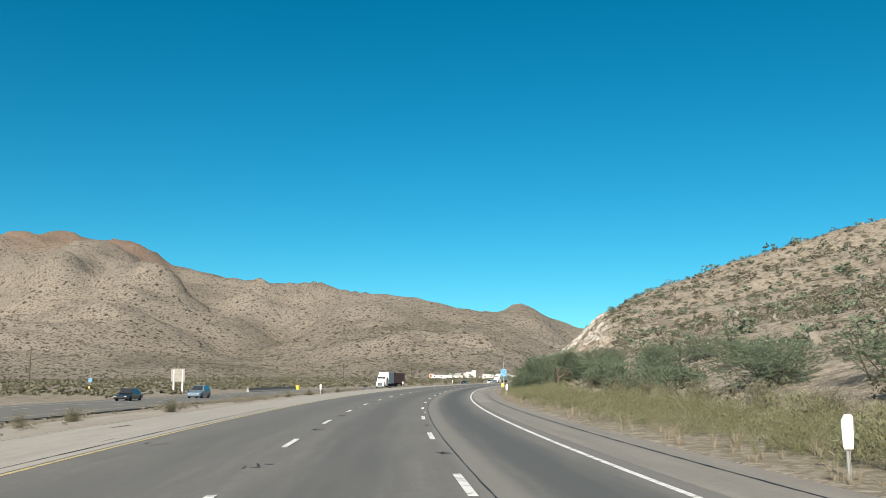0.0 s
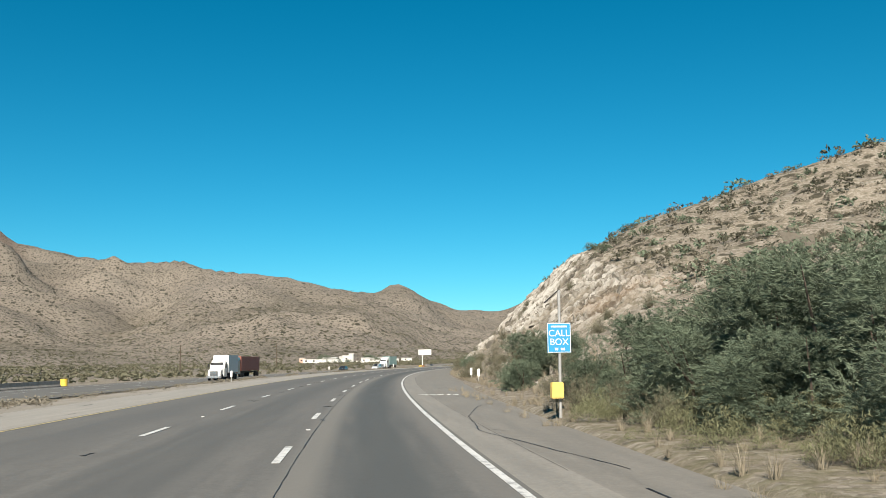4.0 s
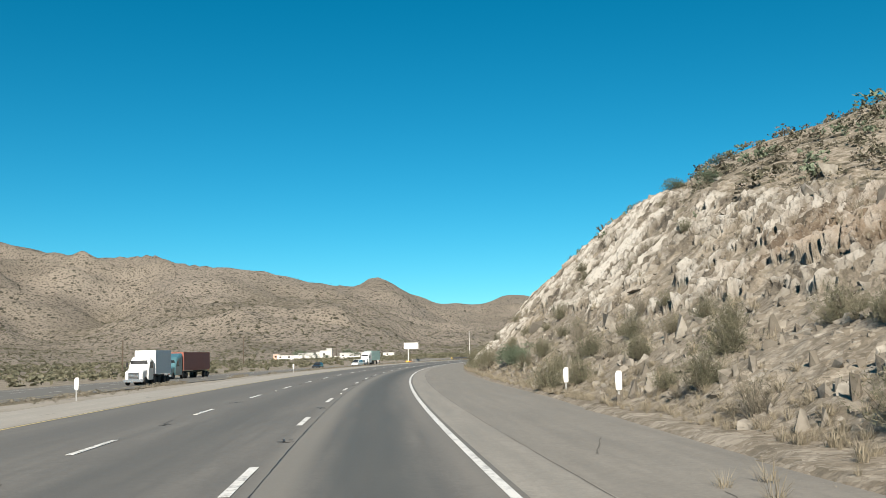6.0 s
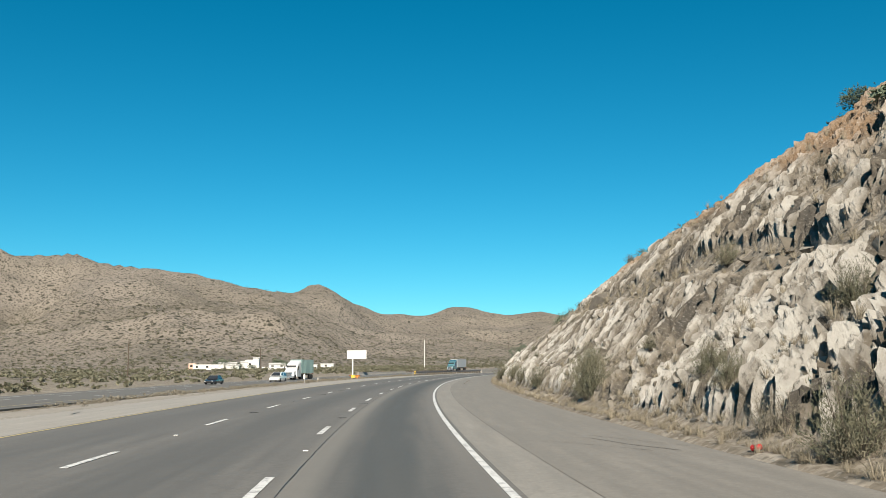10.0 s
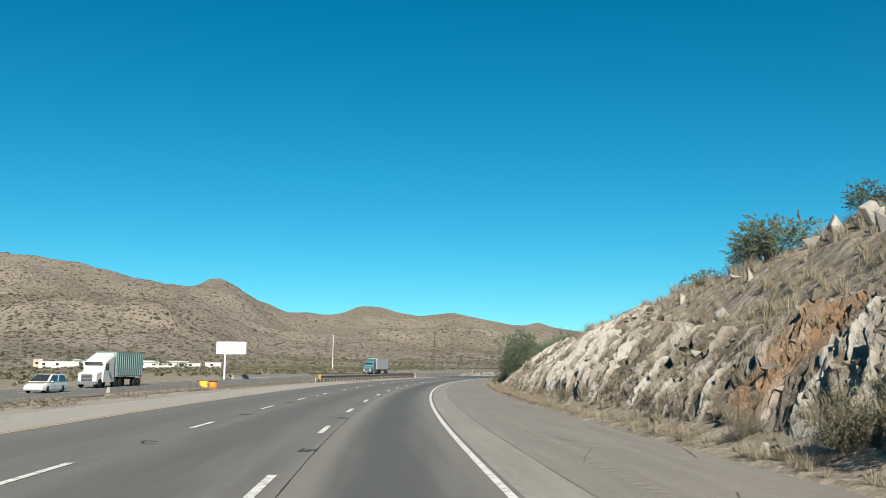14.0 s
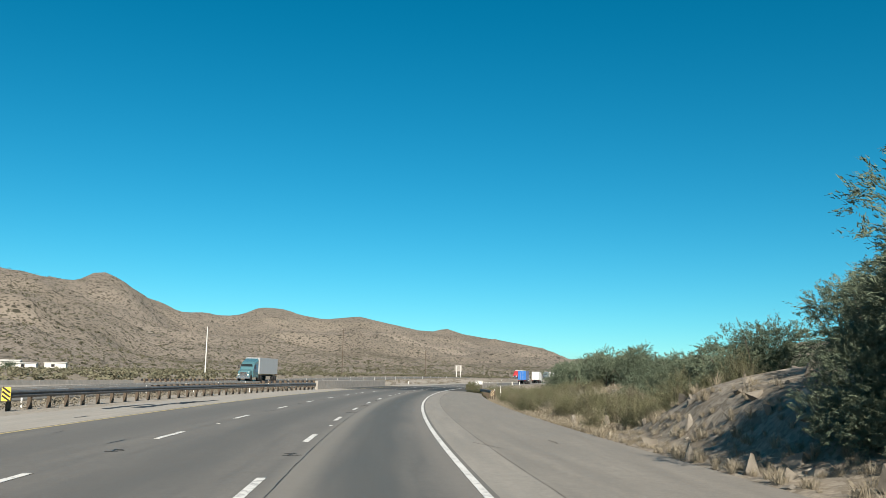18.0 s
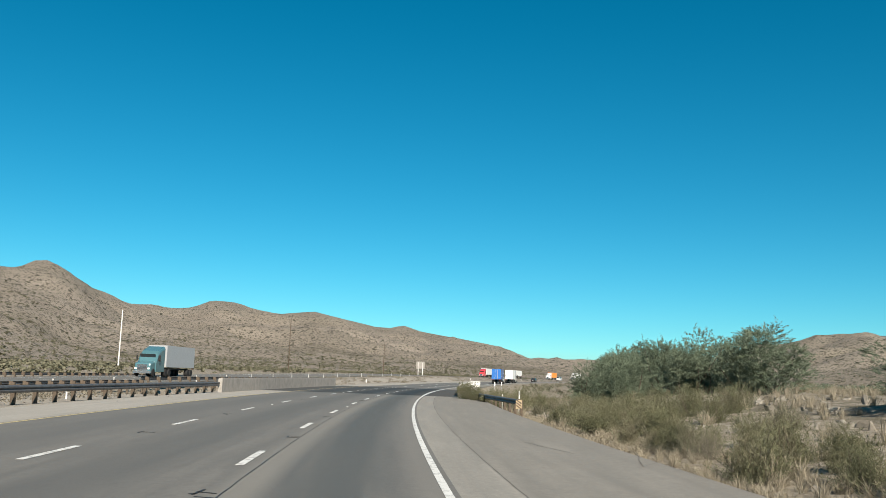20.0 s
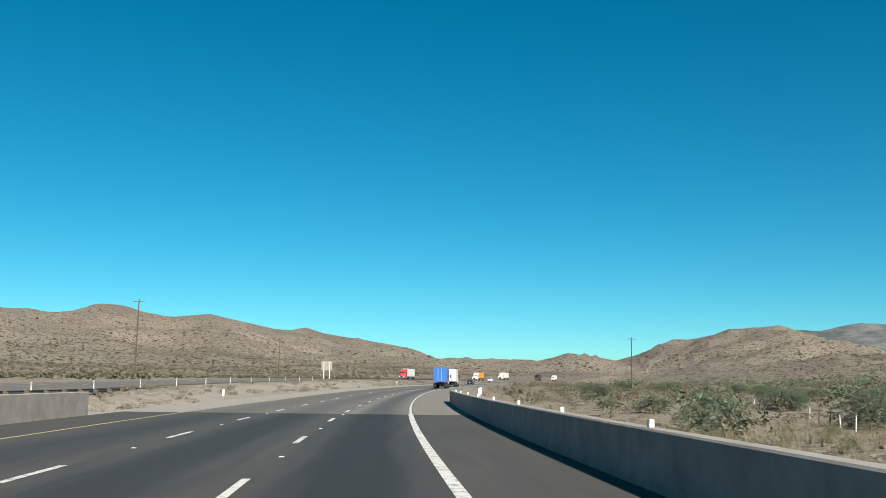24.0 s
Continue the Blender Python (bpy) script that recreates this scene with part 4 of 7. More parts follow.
# ---- barriers ----
M["tan"] = plain("faded_tan_sheet", (0.363, 0.277, 0.172), 0.6)
W_BEAM = ((0.0, 0.42), (0.07, 0.46), (0.085, 0.51), (0.02, 0.575), (0.085, 0.64), (0.07, 0.69), (0.0, 0.73), (-0.006, 0.73), (0.06, 0.685), (0.072, 0.645), (0.008, 0.575), (0.072, 0.51), (0.06, 0.465), (-0.006, 0.42))


def chevron_panel(m, parent, w=0.36, h=0.56, z=0.3, ground=M["yellow"], bars=M["black"]):
    """A striped end marker."""
    bm = bmesh.new()
    box(bm, (w, 0.02, h), (0, 0, z + h / 2))
    p = part("end_marker", bm, ground, parent, "striped end marker")
    p.matrix_basis = m
    bm = bmesh.new()
    for k in range(3):
        box(bm, (w * 1.08, 0.008, h * 0.13), (0, -0.012, z + h * (0.2 + 0.3 * k)), (0, 35, 0))
    part("stripe", bm, bars, p)
    return p


def guardrail(s0, s1, l0, l1, label, flip=False, z=0.0, marker=True, gap=1.9, tan=False):
    """Corrugated beam on timber posts with blockouts."""
    g = thing("guardrail", Matrix.Identity(4), label, "guardrail")
    prof = [((-a if flip else a), h) for a, h in W_BEAM]
    along("beam", prof, s0, s1, l0, l1, M["steel"], g, 2.0, z)
    n = int((s1 - s0) / gap)
    bm = bmesh.new()
    box(bm, (0.15, 0.2, 1.1), (0, 0, 0.13), bevel=0.01)
    post = bpy.data.meshes.new("post")
    bm.to_mesh(post)
    bm.free()
    post.materials.append(M["wood"])
    bm = bmesh.new()
    box(bm, (0.2, 0.15, 0.34), (0, 0, 0.575), bevel=0.01)
    block = bpy.data.meshes.new("blockout")
    bm.to_mesh(block)
    bm.free()
    block.materials.append(M["wood"])
    side = 1 if flip else -1
    for k in range(n + 1):
        u = (k + 0.3) / (n + 0.6)
        s, l = s0 + (s1 - s0) * u, l0 + (l1 - l0) * u
        for me, off in ((post, 0.28), (block, 0.11)):
            ob = new(me.name, me)
            ob.parent = g
            ob.matrix_basis = at(s, l + side * off, z)
    if marker:
        chevron_panel(at(s0 - 0.3, l0, z), g, *((0.34, 0.5, 0.2, M["tan"], M["wood"]) if tan else ()))
    return g


guardrail(398, 466, 13.6, 10.95, "galvanised guardrail on timber posts in the median, striped end", flip=True, z=0.02)
guardrail(452.5, 482.5, -9.3, -6.75, "galvanised guardrail on timber posts leading to the bridge wall", z=-0.2, tan=True)
guardrail(436, 478, 19.5, 20.6, "galvanised guardrail beside the opposite carriageway, far end", z=-0.2, marker=False)
guardrail(478, 640, 20.6, 20.6, "galvanised guardrail on the opposite bridge approach", z=0.05, marker=False, gap=3.0)
guardrail(640, 800, 20.6, 20.4, "distant galvanised guardrail along the median", z=0.4, marker=False, gap=4.0)
guardrail(484, 530, 38.9, 39.0, "galvanised guardrail on the outer side of the opposite bridge", z=-0.1, marker=False)


def parapet(s0, s1, l, w, h, label, name="bridge_wall", reflectors=0, side=1):
    g = thing(name, Matrix.Identity(4), label, "bridge wall")
    along("wall", ((-w / 2, -0.8), (w / 2, -0.8), (w / 2, h - 0.03), (w / 2 - 0.03, h), (-w / 2 + 0.03, h), (-w / 2, h - 0.03)), s0, s1, l, l, M["concrete"], g, 2.0)
    bm = bmesh.new()
    box(bm, (0.09, 0.12, 0.13), (0, 0, 0.065), bevel=0.01)
    me = bpy.data.meshes.new("reflector")
    bm.to_mesh(me)
    bm.free()
    me.materials.append(M["white"])
    for k in range(reflectors):
        ob = new("reflector", me)
        ob.parent = g
        ob.matrix_basis = at(s0 + 6.1 + 7.3 * k, l, h)
    return g


parapet(481.4, 557, -6.55, 0.34, 0.95, "grey concrete bridge wall with white reflectors on top", reflectors=9)
parapet(466, 521, 10.85, 0.3, 1.02, "pale concrete bridge wall beside the median shoulder")


def k_rail(s0, s1, l, z, label):
    """Concrete barrier of separate blocks."""
    prof = ((-0.3, 0), (0.3, 0), (0.3, 0.08), (0.17, 0.3), (0.1, 0.78), (-0.1, 0.78), (-0.17, 0.3), (-0.3, 0.08))
    n = max(1, round((s1 - s0) / 6.1))
    for k in range(n):
        a = s0 + (s1 - s0) * k / n
        b = s0 + (s1 - s0) * (k + 1) / n - 0.05
        ob = along("concrete_barrier", prof, a, b, l, l, M["concrete"], None, 3.0, z)
        tagged(ob, label, "concrete barrier", "concrete barriers " + str(int(s0)))


k_rail(352, 376, 22.3, -0.72, "pale concrete barrier block beside the median")
k_rail(437, 480, 38.4, -0.3, "long low concrete barrier block past the opposite carriageway")
k_rail(170, 200, 43.5, -1.05, "low grey concrete barrier block past the opposite carriageway")


def drum(m, mat, label):
    g = thing("crash_barrel", m, label, "crash barrel", "crash barrels")
    bm = bmesh.new()
    prof = ((0.40, 0.0), (0.46, 0.05), (0.46, 0.55), (0.43, 0.60), (0.46, 0.65), (0.47, 0.9))
    loft(bm, [[(r * math.cos(i * math.tau / 16), r * math.sin(i * math.tau / 16), z) for i in range(16)] for r, z in prof])
    part("barrel", bm, mat, g)
    bm = bmesh.new()
    loft(bm, [[(r * math.cos(i * math.tau / 16), r * math.sin(i * math.tau / 16), z) for i in range(16)] for r, z in ((0.5, 0.9), (0.5, 0.95), (0.3, 1.0))])
    part("lid", bm, M["black"] if mat is M["orange"] else mat, g, "domed plastic lid")
    return g


for k, (ds, dl) in enumerate(((0.0, 0.1), (1.2, -0.5), (1.2, 0.7))):
    drum(at(377.2 + ds, 22.0 + dl, -0.74), M["orange"] if k else M["yellow"], "orange plastic sand barrel at the end of the concrete barrier" if k else "yellow plastic sand barrel at the end of the concrete barrier")
drum(at(201.4, 43.5, -1.05), M["yellow"], "yellow plastic sand barrel at the end of the low barrier")


# ---- marker posts and signs ----
def paddle(m, label="white paddle marker on a steel post", tall=1.05):
    g = thing("marker_post", m, label, "marker post", "white marker posts")
    bm = bmesh.new()
    for x in (-0.028, 0.028):
        box(bm, (0.008, 0.035, tall * 0.75), (x, 0.02, tall * 0.375))
    box(bm, (0.056, 0.008, tall * 0.75), (0, 0.035, tall * 0.375))
    part("channel_post", bm, M["grey"], g)
    bm = bmesh.new()
    h = 0.56
    ring = [(-0.07, tall - h), (0.08, tall - h), (0.095, tall - h + 0.06), (0.105, tall - 0.05), (0.08, tall), (-0.04, tall), (-0.1, tall - 0.1), (-0.09, tall - h + 0.06)]
    loft(bm, [[(x, -0.006, z) for x, z in ring], [(x, 0.004, z) for x, z in ring]])
    bmesh.ops.recalc_face_normals(bm, faces=bm.faces)
    part("paddle", bm, M["white"], g, "white reflective plate")
    return g


PADDLE = paddle(at(12.2, -6.25, 0.0))
for s, l in ((84, -6.7), (144.6, -8.9), (152.6, -8.95), (92, 12.2), (161, 11.9), (298, 11.9), (229, 12.3), (566, -9.3), (579, -10.0), (557, 12.4), (700, 11.5), (800, 11.0)):
    copy_thing(PADDLE, at(s, l, max(land_z(s, l), -0.3) if abs(l) > 9.2 else 0.0) @ Matrix.Diagonal((1, 1, 1.35 if 560 < s < 600 else 1, 1)))


def slim_post(m, h=1.25, label="white round marker post behind the guardrail"):
    g = thing("delineator", m, label, "marker post", "slim white marker posts")
    bm = bmesh.new()
    rod(bm, (0, 0, -0.3), (0, 0, h), 0.05, 0.045, 10)
    part("tube", bm, M["white"], g)
    bm = bmesh.new()
    box(bm, (0.1, 0.01, 0.18), (0, -0.055, h - 0.15))
    part("reflector", bm, M["grey"], g)
    return g


SLIM = slim_post(at(463.8, -10.4, land_z(463.8, -10.4) + 0.1), 1.45)
for s, l, z in ((472.6, -9.8, -1.0), (403.0, 15.2, -0.9), (457, 11.9, -0.9), (430, 14.3, -0.9), (445, 13.4, -0.9)):
    copy_thing(SLIM, at(s, l, z))
for k in range(20):
    copy_thing(SLIM, at(440 + 11.2 * k, 21.3, float(op_z(440 + 11.2 * k)) - 0.75))


def letters(text, size, place, rot, mat, parent, name="lettering"):
    cu = bpy.data.curves.new(name, "FONT")
    cu.body, cu.size, cu.extrude = text, size, 0.002
    cu.align_x, cu.align_y = "CENTER", "CENTER"
    tmp = bpy.data.objects.new(name, cu)
    scene.collection.objects.link(tmp)
    bpy.context.view_layer.update()
    me = bpy.data.meshes.new_from_object(tmp.evaluated_get(bpy.context.evaluated_depsgraph_get()))
    bpy.data.objects.remove(tmp)
    me.materials.clear()
    me.materials.append(mat)
    ob = part(name, me, mat, parent)
    ob.matrix_basis = pose(*place, *rot)
    return ob


def call_box(m, label):
    g = thing("call_box", m, label, "call box", "roadside call boxes")
    bm = bmesh.new()
    rod(bm, (0, 0.03, -0.2), (0.05, 0.03, 3.55), 0.045, 0.04, 12)
    part("pole", bm, M["grey"], g, "thin grey steel pole")
    bm = bmesh.new()
    rod(bm, (0.07, 0.03, 3.58), (-0.4, -0.05, 3.2), 0.014, 0.022, 8)
    part("antenna", bm, M["black"], g, "thin dark slanting antenna")
    bm = bmesh.new()
    box(bm, (0.68, 0.015, 0.82), (0.0, -0.03, 2.23), bevel=0.0)
    sign = part("sign_plate", bm, M["blue_sign"], g, "blue sign plate with white lettering")
    bm = bmesh.new()
    for x in (-0.325, 0.325):
        box(bm, (0.018, 0.004, 0.8), (x, -0.0395, 2.23))
    for z in (1.835, 2.625):
        box(bm, (0.668, 0.004, 0.018), (0, -0.0395, z))
    box(bm, (0.46, 0.004, 0.05), (0, -0.0395, 2.54))
    box(bm, (0.09, 0.004, 0.07), (-0.08, -0.0395, 1.92))
    box(bm, (0.12, 0.004, 0.07), (0.1, -0.0395, 1.92))
    part("border", bm, M["white"], sign, "white border and bars")
    letters("CALL", 0.26, (0, -0.0395, 2.35), (90, 0, 0), M["white"], sign)
    letters("BOX", 0.26, (0, -0.0395, 2.11), (90, 0, 0), M["white"], sign)
    bm = bmesh.new()
    box(bm, (0.34, 0.2, 0.44), (-0.12, -0.08, 0.80), bevel=0.02)
    cab = part("cabinet", bm, M["yellow_box"], g, "yellow plastic call box cabinet")
    bm = bmesh.new()
    box(bm, (0.28, 0.015, 0.36), (-0.12, -0.186, 0.80), bevel=0.006)
    part("door", bm, M["yellow_box"], cab)
    return g


call_box(at(103.4, -6.85, 0.0, 6), "blue call box sign over a yellow box on a grey pole")
call_box(at(176, 79, land_z(176, 79), 10), "distant blue call box sign across the carriageway")


def board_sign(m, w, h, z, posts, label, panel="white", name="road_sign"):
    """A sheet sign on posts; its back shows stiffeners."""
    g = thing(name, m, label, "road sign")
    bm = bmesh.new()
    box(bm, (w, 0.04, h), (0, 0, z + h / 2), bevel=0.008)
    p = part("panel", bm, M[panel], g)
    bm = bmesh.new()
    for k in range(2):
        box(bm, (w * 0.7, 0.05, 0.035), (0.06 * w, -0.045, z + h * (0.3 + 0.4 * k)))
    part("stiffener", bm, M["grey"], p)
    for x in posts:
        bm = bmesh.new()
        rod(bm, (x, 0.12, -0.6), (x, 0.12, z + h * 0.92), 0.09 if h < 1.6 else 0.17, None, 10)
        part("post", bm, M["wood"] if h < 1.6 else M["white"], g)
    return g


board_sign(at(435.9, 38.45, -0.3, 4), 5.3, 2.2, 4.35, (-1.1,), "large white billboard back on one white pole", name="billboard")
board_sign(at(157.5, 52.2, -0.3, 5), 2.5, 2.3, 1.3, (-0.75, 0.85), "dull white road sign back on two dark posts", panel="concrete")
board_sign(at(760, 44.5, land_z(760, 44.5), 5), 3.4, 2.8, 2.6, (-0.9, 0.9), "dull grey road sign back on two posts beside the far carriageway", panel="concrete")


def utility_pole(m, h, label, mat="wood", arms=1):
    g = thing("utility_pole", m, label, "utility pole", "utility poles")
    bm = bmesh.new()
    rod(bm, (0, 0, -1.0), (0, 0, h), 0.17, 0.11, 10)
    part("pole", bm, M[mat], g)
    for k in range(arms):
        bm = bmesh.new()
        box(bm, (2.2, 0.1, 0.12), (0, -0.14, h - 0.5 - 0.9 * k))
        arm = part("crossarm", bm, M["wood"], g)
        for x in (-0.95, -0.4, 0.4, 0.95):
            bm = bmesh.new()
            rod(bm, (x, -0.14, h - 0.44 - 0.9 * k), (x, -0.14, h - 0.26 - 0.9 * k), 0.04, 0.03)
            part("insulator", bm, M["grey"], arm)
    return g


for s, l, h, mat, arms in ((593, 75, 12.8, "white", 0), (665, 61, 16.2, "wood", 1), (323, 78, 8.0, "wood", 0), (250, 100, 9, "wood", 0), (420, 95, 10, "wood", 0),
                           (500, 100, 9, "wood", 0), (180, 95, 9, "wood", 0), (90, 70, 9.5, "wood", 0), (760, 60, 12, "wood", 1), (700, -44, 13, "wood", 1)):
    utility_pole(at(s, l, land_z(s, l), 20), h, "white slender pole beyond the far carriageway" if mat == "white" else ("tall dark timber utility pole with a crossarm" if arms else "short dark timber pole in the scrub"), mat, arms)


# ---- plants ----
def leaf_cloud(g, tips, per, leaf, spread, flat=0.45, up=0.0):
    """Small leaves scattered round twig tips: arrays of corners and quads."""
    n = len(tips) * per
    c = np.repeat(np.asarray(tips), per, 0) + g.normal(0, spread, (n, 3))
    a = g.normal(0, 1, (n, 3))
    a[:, 2] += up
    a /= np.linalg.norm(a, axis=1)[:, None]
    b = np.cross(a, g.normal(0, 1, (n, 3)))
    b /= np.linalg.norm(b, axis=1)[:, None] + 1e-9
    size = leaf * g.uniform(0.6, 1.4, (n, 1))
    a, b = a * size, b * size * flat
    co = np.stack([c - a, c + b * 0.9, c + a, c - b * 0.9], 1).reshape(-1, 3)
    return co, np.arange(n * 4).reshape(-1, 4)


def twigs(g, tips, root, r, bend=0.25):
    """Tapered three-sided stems from near the root to each tip, with one kink."""
    co, fa = [], []
    for t in tips:
        t = np.asarray(t)
        a = np.asarray(root) + np.array([g.normal(0, 0.08), g.normal(0, 0.08), 0])
        m = a + (t - a) * 0.55 + g.normal(0, bend, 3) * np.linalg.norm(t - a) * 0.25
        base = len(co)
        for p, w in ((a, r), (m, r * 0.6), (t, r * 0.15)):
            for k in range(3):
                an = k * math.tau / 3
                co.append(p + w * np.array([math.cos(an), math.sin(an), 0.0]))
        for q in (0, 3):
            for k in range(3):
                j = (k + 1) % 3
                fa.append((base + q + k, base + q + j, base + q + 3 + j, base + q + 3 + k))
    return np.array(co), np.array(fa)


def sprigs(g, roots, dirs, length, per, leaf, flat, jitter, lo=0.0):
    """Narrow leaves set along thin sprigs that run from roots in directions dirs."""
    n = len(roots)
    u = g.uniform(lo, 1.0, (n, per, 1))
    c = (roots[:, None] + dirs[:, None] * length[:, None, None] * u).reshape(-1, 3)
    a = np.repeat(dirs, per, 0) + g.normal(0, jitter, (n * per, 3))
    a /= np.linalg.norm(a, axis=1)[:, None]
    b = np.cross(a, g.normal(0, 1, (n * per, 3)))
    b /= np.linalg.norm(b, axis=1)[:, None] + 1e-9
    size = leaf * g.uniform(0.6, 1.4, (n * per, 1))
    c = c + g.normal(0, leaf * 0.5, c.shape)
    a, b = a * size, b * size * flat
    co = np.stack([c - a * 0.6 - b * 0.7, c - a * 0.3 + b, c + a], 1).reshape(-1, 3)
    return co, np.arange(n * per * 3).reshape(-1, 3)


def plant_meshes(kind, seed):
    """Foliage and stem meshes of one plant about one unit high."""
    g = np.random.default_rng(seed)
    if kind in ("bush", "tree"):       # dense spiky desert tree
        n = 900 if kind == "tree" else 560
        lobes = np.stack([g.uniform(-0.42, 0.42, 9), g.uniform(-0.42, 0.42, 9), g.uniform(0.2, 0.62, 9), g.uniform(0.26, 0.4, 9)], 1)
        pick = lobes[g.integers(0, 9, n)]
        v = g.normal(0, 1, (n, 3))
        v /= np.linalg.norm(v, axis=1)[:, None]
        roots = pick[:, :3] + v * pick[:, 3:] * g.uniform(0.45, 1.0, (n, 1))
        dirs = v * (1, 1, 0.5) + np.array([0, 0, 0.3]) + g.normal(0, 0.35, (n, 3))
        keep = roots[:, 2] > 0.05
        roots, dirs = roots[keep], dirs[keep]
        length = np.where(g.uniform(0, 1, len(roots)) < 0.08, g.uniform(0.12, 0.2, len(roots)), g.uniform(0.05, 0.12, len(roots)))
        per, leaf, flat, jit, lo, stems = (40, 0.0125, 0.34, 0.5, 0.0, 12) if kind == "tree" else (36, 0.020, 0.32, 0.5, 0.0, 10)
    elif kind == "juniper":  # dense crown one unit wide, feathery sprays outside, leafy down to the ground
        n, k = 2500, 21
        r = g.uniform(0.13, 0.25, k)
        an, rad = g.uniform(0, math.tau, k), g.uniform(0.05, 0.34, k)
        lobes = np.stack([rad * np.cos(an), rad * np.sin(an), g.uniform(0.10, 0.78, k) - rad * 0.3, r], 1)
        lobes[0] = (0.0, 0.02, 0.45, 0.32)
        pick = lobes[g.integers(0, k, n)]
        v = g.normal(0, 1, (n, 3))
        v /= np.linalg.norm(v, axis=1)[:, None]
        roots = pick[:, :3] + v * pick[:, 3:] * g.uniform(0.3, 1.0, (n, 1)) ** 0.6
        dirs = v * (1, 1, 0.45) + np.array([0, 0, 0.35]) + g.normal(0, 0.4, (n, 3))
        keep = roots[:, 2] > 0.03
        roots, dirs = roots[keep], dirs[keep]
        length = np.where(g.uniform(0, 1, len(roots)) < 0.06, g.uniform(0.10, 0.17, len(roots)), g.uniform(0.035, 0.085, len(roots)))
        per, leaf, flat, jit, lo, stems = 36, 0.0125, 0.2, 0.36, 0.0, 10
    else:                    # fountain of thin upright stems
        n = 250 if kind == "creosote" else 100
        an, tilt = g.uniform(0, math.tau, n), np.abs(g.normal(0, 0.6, n))
        tilt = np.minimum(tilt, 1.15)
        dirs = np.stack([np.sin(tilt) * np.cos(an), np.sin(tilt) * np.sin(an), np.cos(tilt)], 1)
        roots = np.stack([g.normal(0, 0.13, n), g.normal(0, 0.13, n), np.zeros(n)], 1)
        length = g.uniform(0.45, 1.0, n) * (1 - 0.22 * tilt)
        per, leaf, flat, jit, lo, stems = (32, 0.029, 0.17, 0.5, 0.15, 22) if kind == "creosote" else (18, 0.042, 0.11, 0.5, 0.25, 54)
    dirs = dirs / np.linalg.norm(dirs, axis=1)[:, None]
    co, fa = sprigs(g, roots, dirs, length, per, leaf, flat, jit, lo)
    fol = quick_mesh(bpy.data.meshes.new("foliage"), co, fa)
    tips = (roots + dirs * length[:, None])[g.permutation(len(roots))[:stems]]
    co, fa = twigs(g, tips, (0, 0, -0.06), 0.014 if kind in ("bush", "tree", "juniper") else 0.008)
    stem = quick_mesh(bpy.data.meshes.new("stem"), co, fa)
    return fol, stem


def tuft_mesh(seed, n=58, wide=0.42):
    """A tuft of grass blades one unit high."""
    g = np.random.default_rng(seed)
    co, fa = [], []
    for _ in range(n):
        an, r, h = g.uniform(0, math.tau), g.uniform(0, wide * 0.45), g.uniform(0.45, 1.0)
        a = np.array([r * math.cos(an), r * math.sin(an), 0.0])
        out = np.array([math.cos(an), math.sin(an), 0]) * g.uniform(0.1, 0.5) + g.normal(0, 0.12, 3) * (1, 1, 0)
        side = np.array([-math.sin(an), math.cos(an), 0]) * 0.008
        m, t = a + out * 0.35 + (0, 0, h * 0.6), a + out + (0, 0, h)
        b = len(co)
        co += [a - side, a + side, m + side * 0.8, m - side * 0.8, t + side * 0.1, t - side * 0.1]
        fa += [(b, b + 1, b + 2, b + 3), (b + 3, b + 2, b + 4, b + 5)]
    return np.array(co), np.array(fa)


SHAPES = {(k, i): plant_meshes(k, 100 + 10 * j + i) for j, k in enumerate(("bush", "creosote", "dry", "tree", "juniper")) for i in range(4)}
MADE = {}


def plant(kind, i, s, l, high, wide, leaf, name, label, group="", sink=0.05, z=None):
    """One shrub or tree with its foliage and stems."""
    key = (kind, i, leaf)
    if key not in MADE:
        fol, stem = (q.copy() for q in SHAPES[(kind, i)])
        fol.materials.append(M[leaf])
        stem.materials.append(M["bark"] if kind != "dry" else M["leaf_dry"])
        MADE[key] = fol, stem
    fol, stem = MADE[key]
    g = thing(name, at(s, l, (land_z(s, l) if z is None else z) - sink, random.uniform(0, 360)) @ Matrix.Diagonal((wide, wide, high, 1)), label, "bush" if high < 3 else "tree", group)
    part("foliage", fol, None, g)
    part("stem", stem, None, g)
    return g


rng = random.Random(5)
# dense dark green bushes and small trees: s, l, height, width
BUSHES = (
    (87.6, -16.6, 2.5, 3.8), (78, -19.5, 2.2, 3.2), (67, -18.5, 2.9, 4.2), (62, -17, 1.8, 2.8), (41.2, -16.2, 3.0, 4.4), (45, -18.5, 2.4, 3.4), (34.5, -18.8, 2.6, 3.8), (27, -17.5, 2.6, 3.8), (20, -19, 2.6, 4.0), (97.7, -15.0, 2.4, 3.4),
    (58, -14.5, 1.8, 2.8), (64, -14, 1.6, 2.6), (70, -15, 2.2, 3.4), (75, -14, 1.8, 3.0), (80, -15.5, 2.4, 3.6), (52, -15, 2.0, 3.2), (92, -17.5, 2.6, 4.0), (73, -22, 2.4, 3.6), (60, -21, 2.4, 3.6),
    (181, -10.6, 1.7, 2.3), (175.4, -10.3, 1.2, 1.5),
)
for k, (s, l, h, w) in enumerate(BUSHES):
    plant("tree" if h > 2.3 else "bush", k % 4, s, l, h * rng.uniform(0.95, 1.08), w * 0.95, "leaf_green", "tree" if h > 3.2 else "bush",
          "dense dark green desert tree by the road" if h > 3.2 else "rounded dark green bush on the bank", "dark green bushes", 0.15)
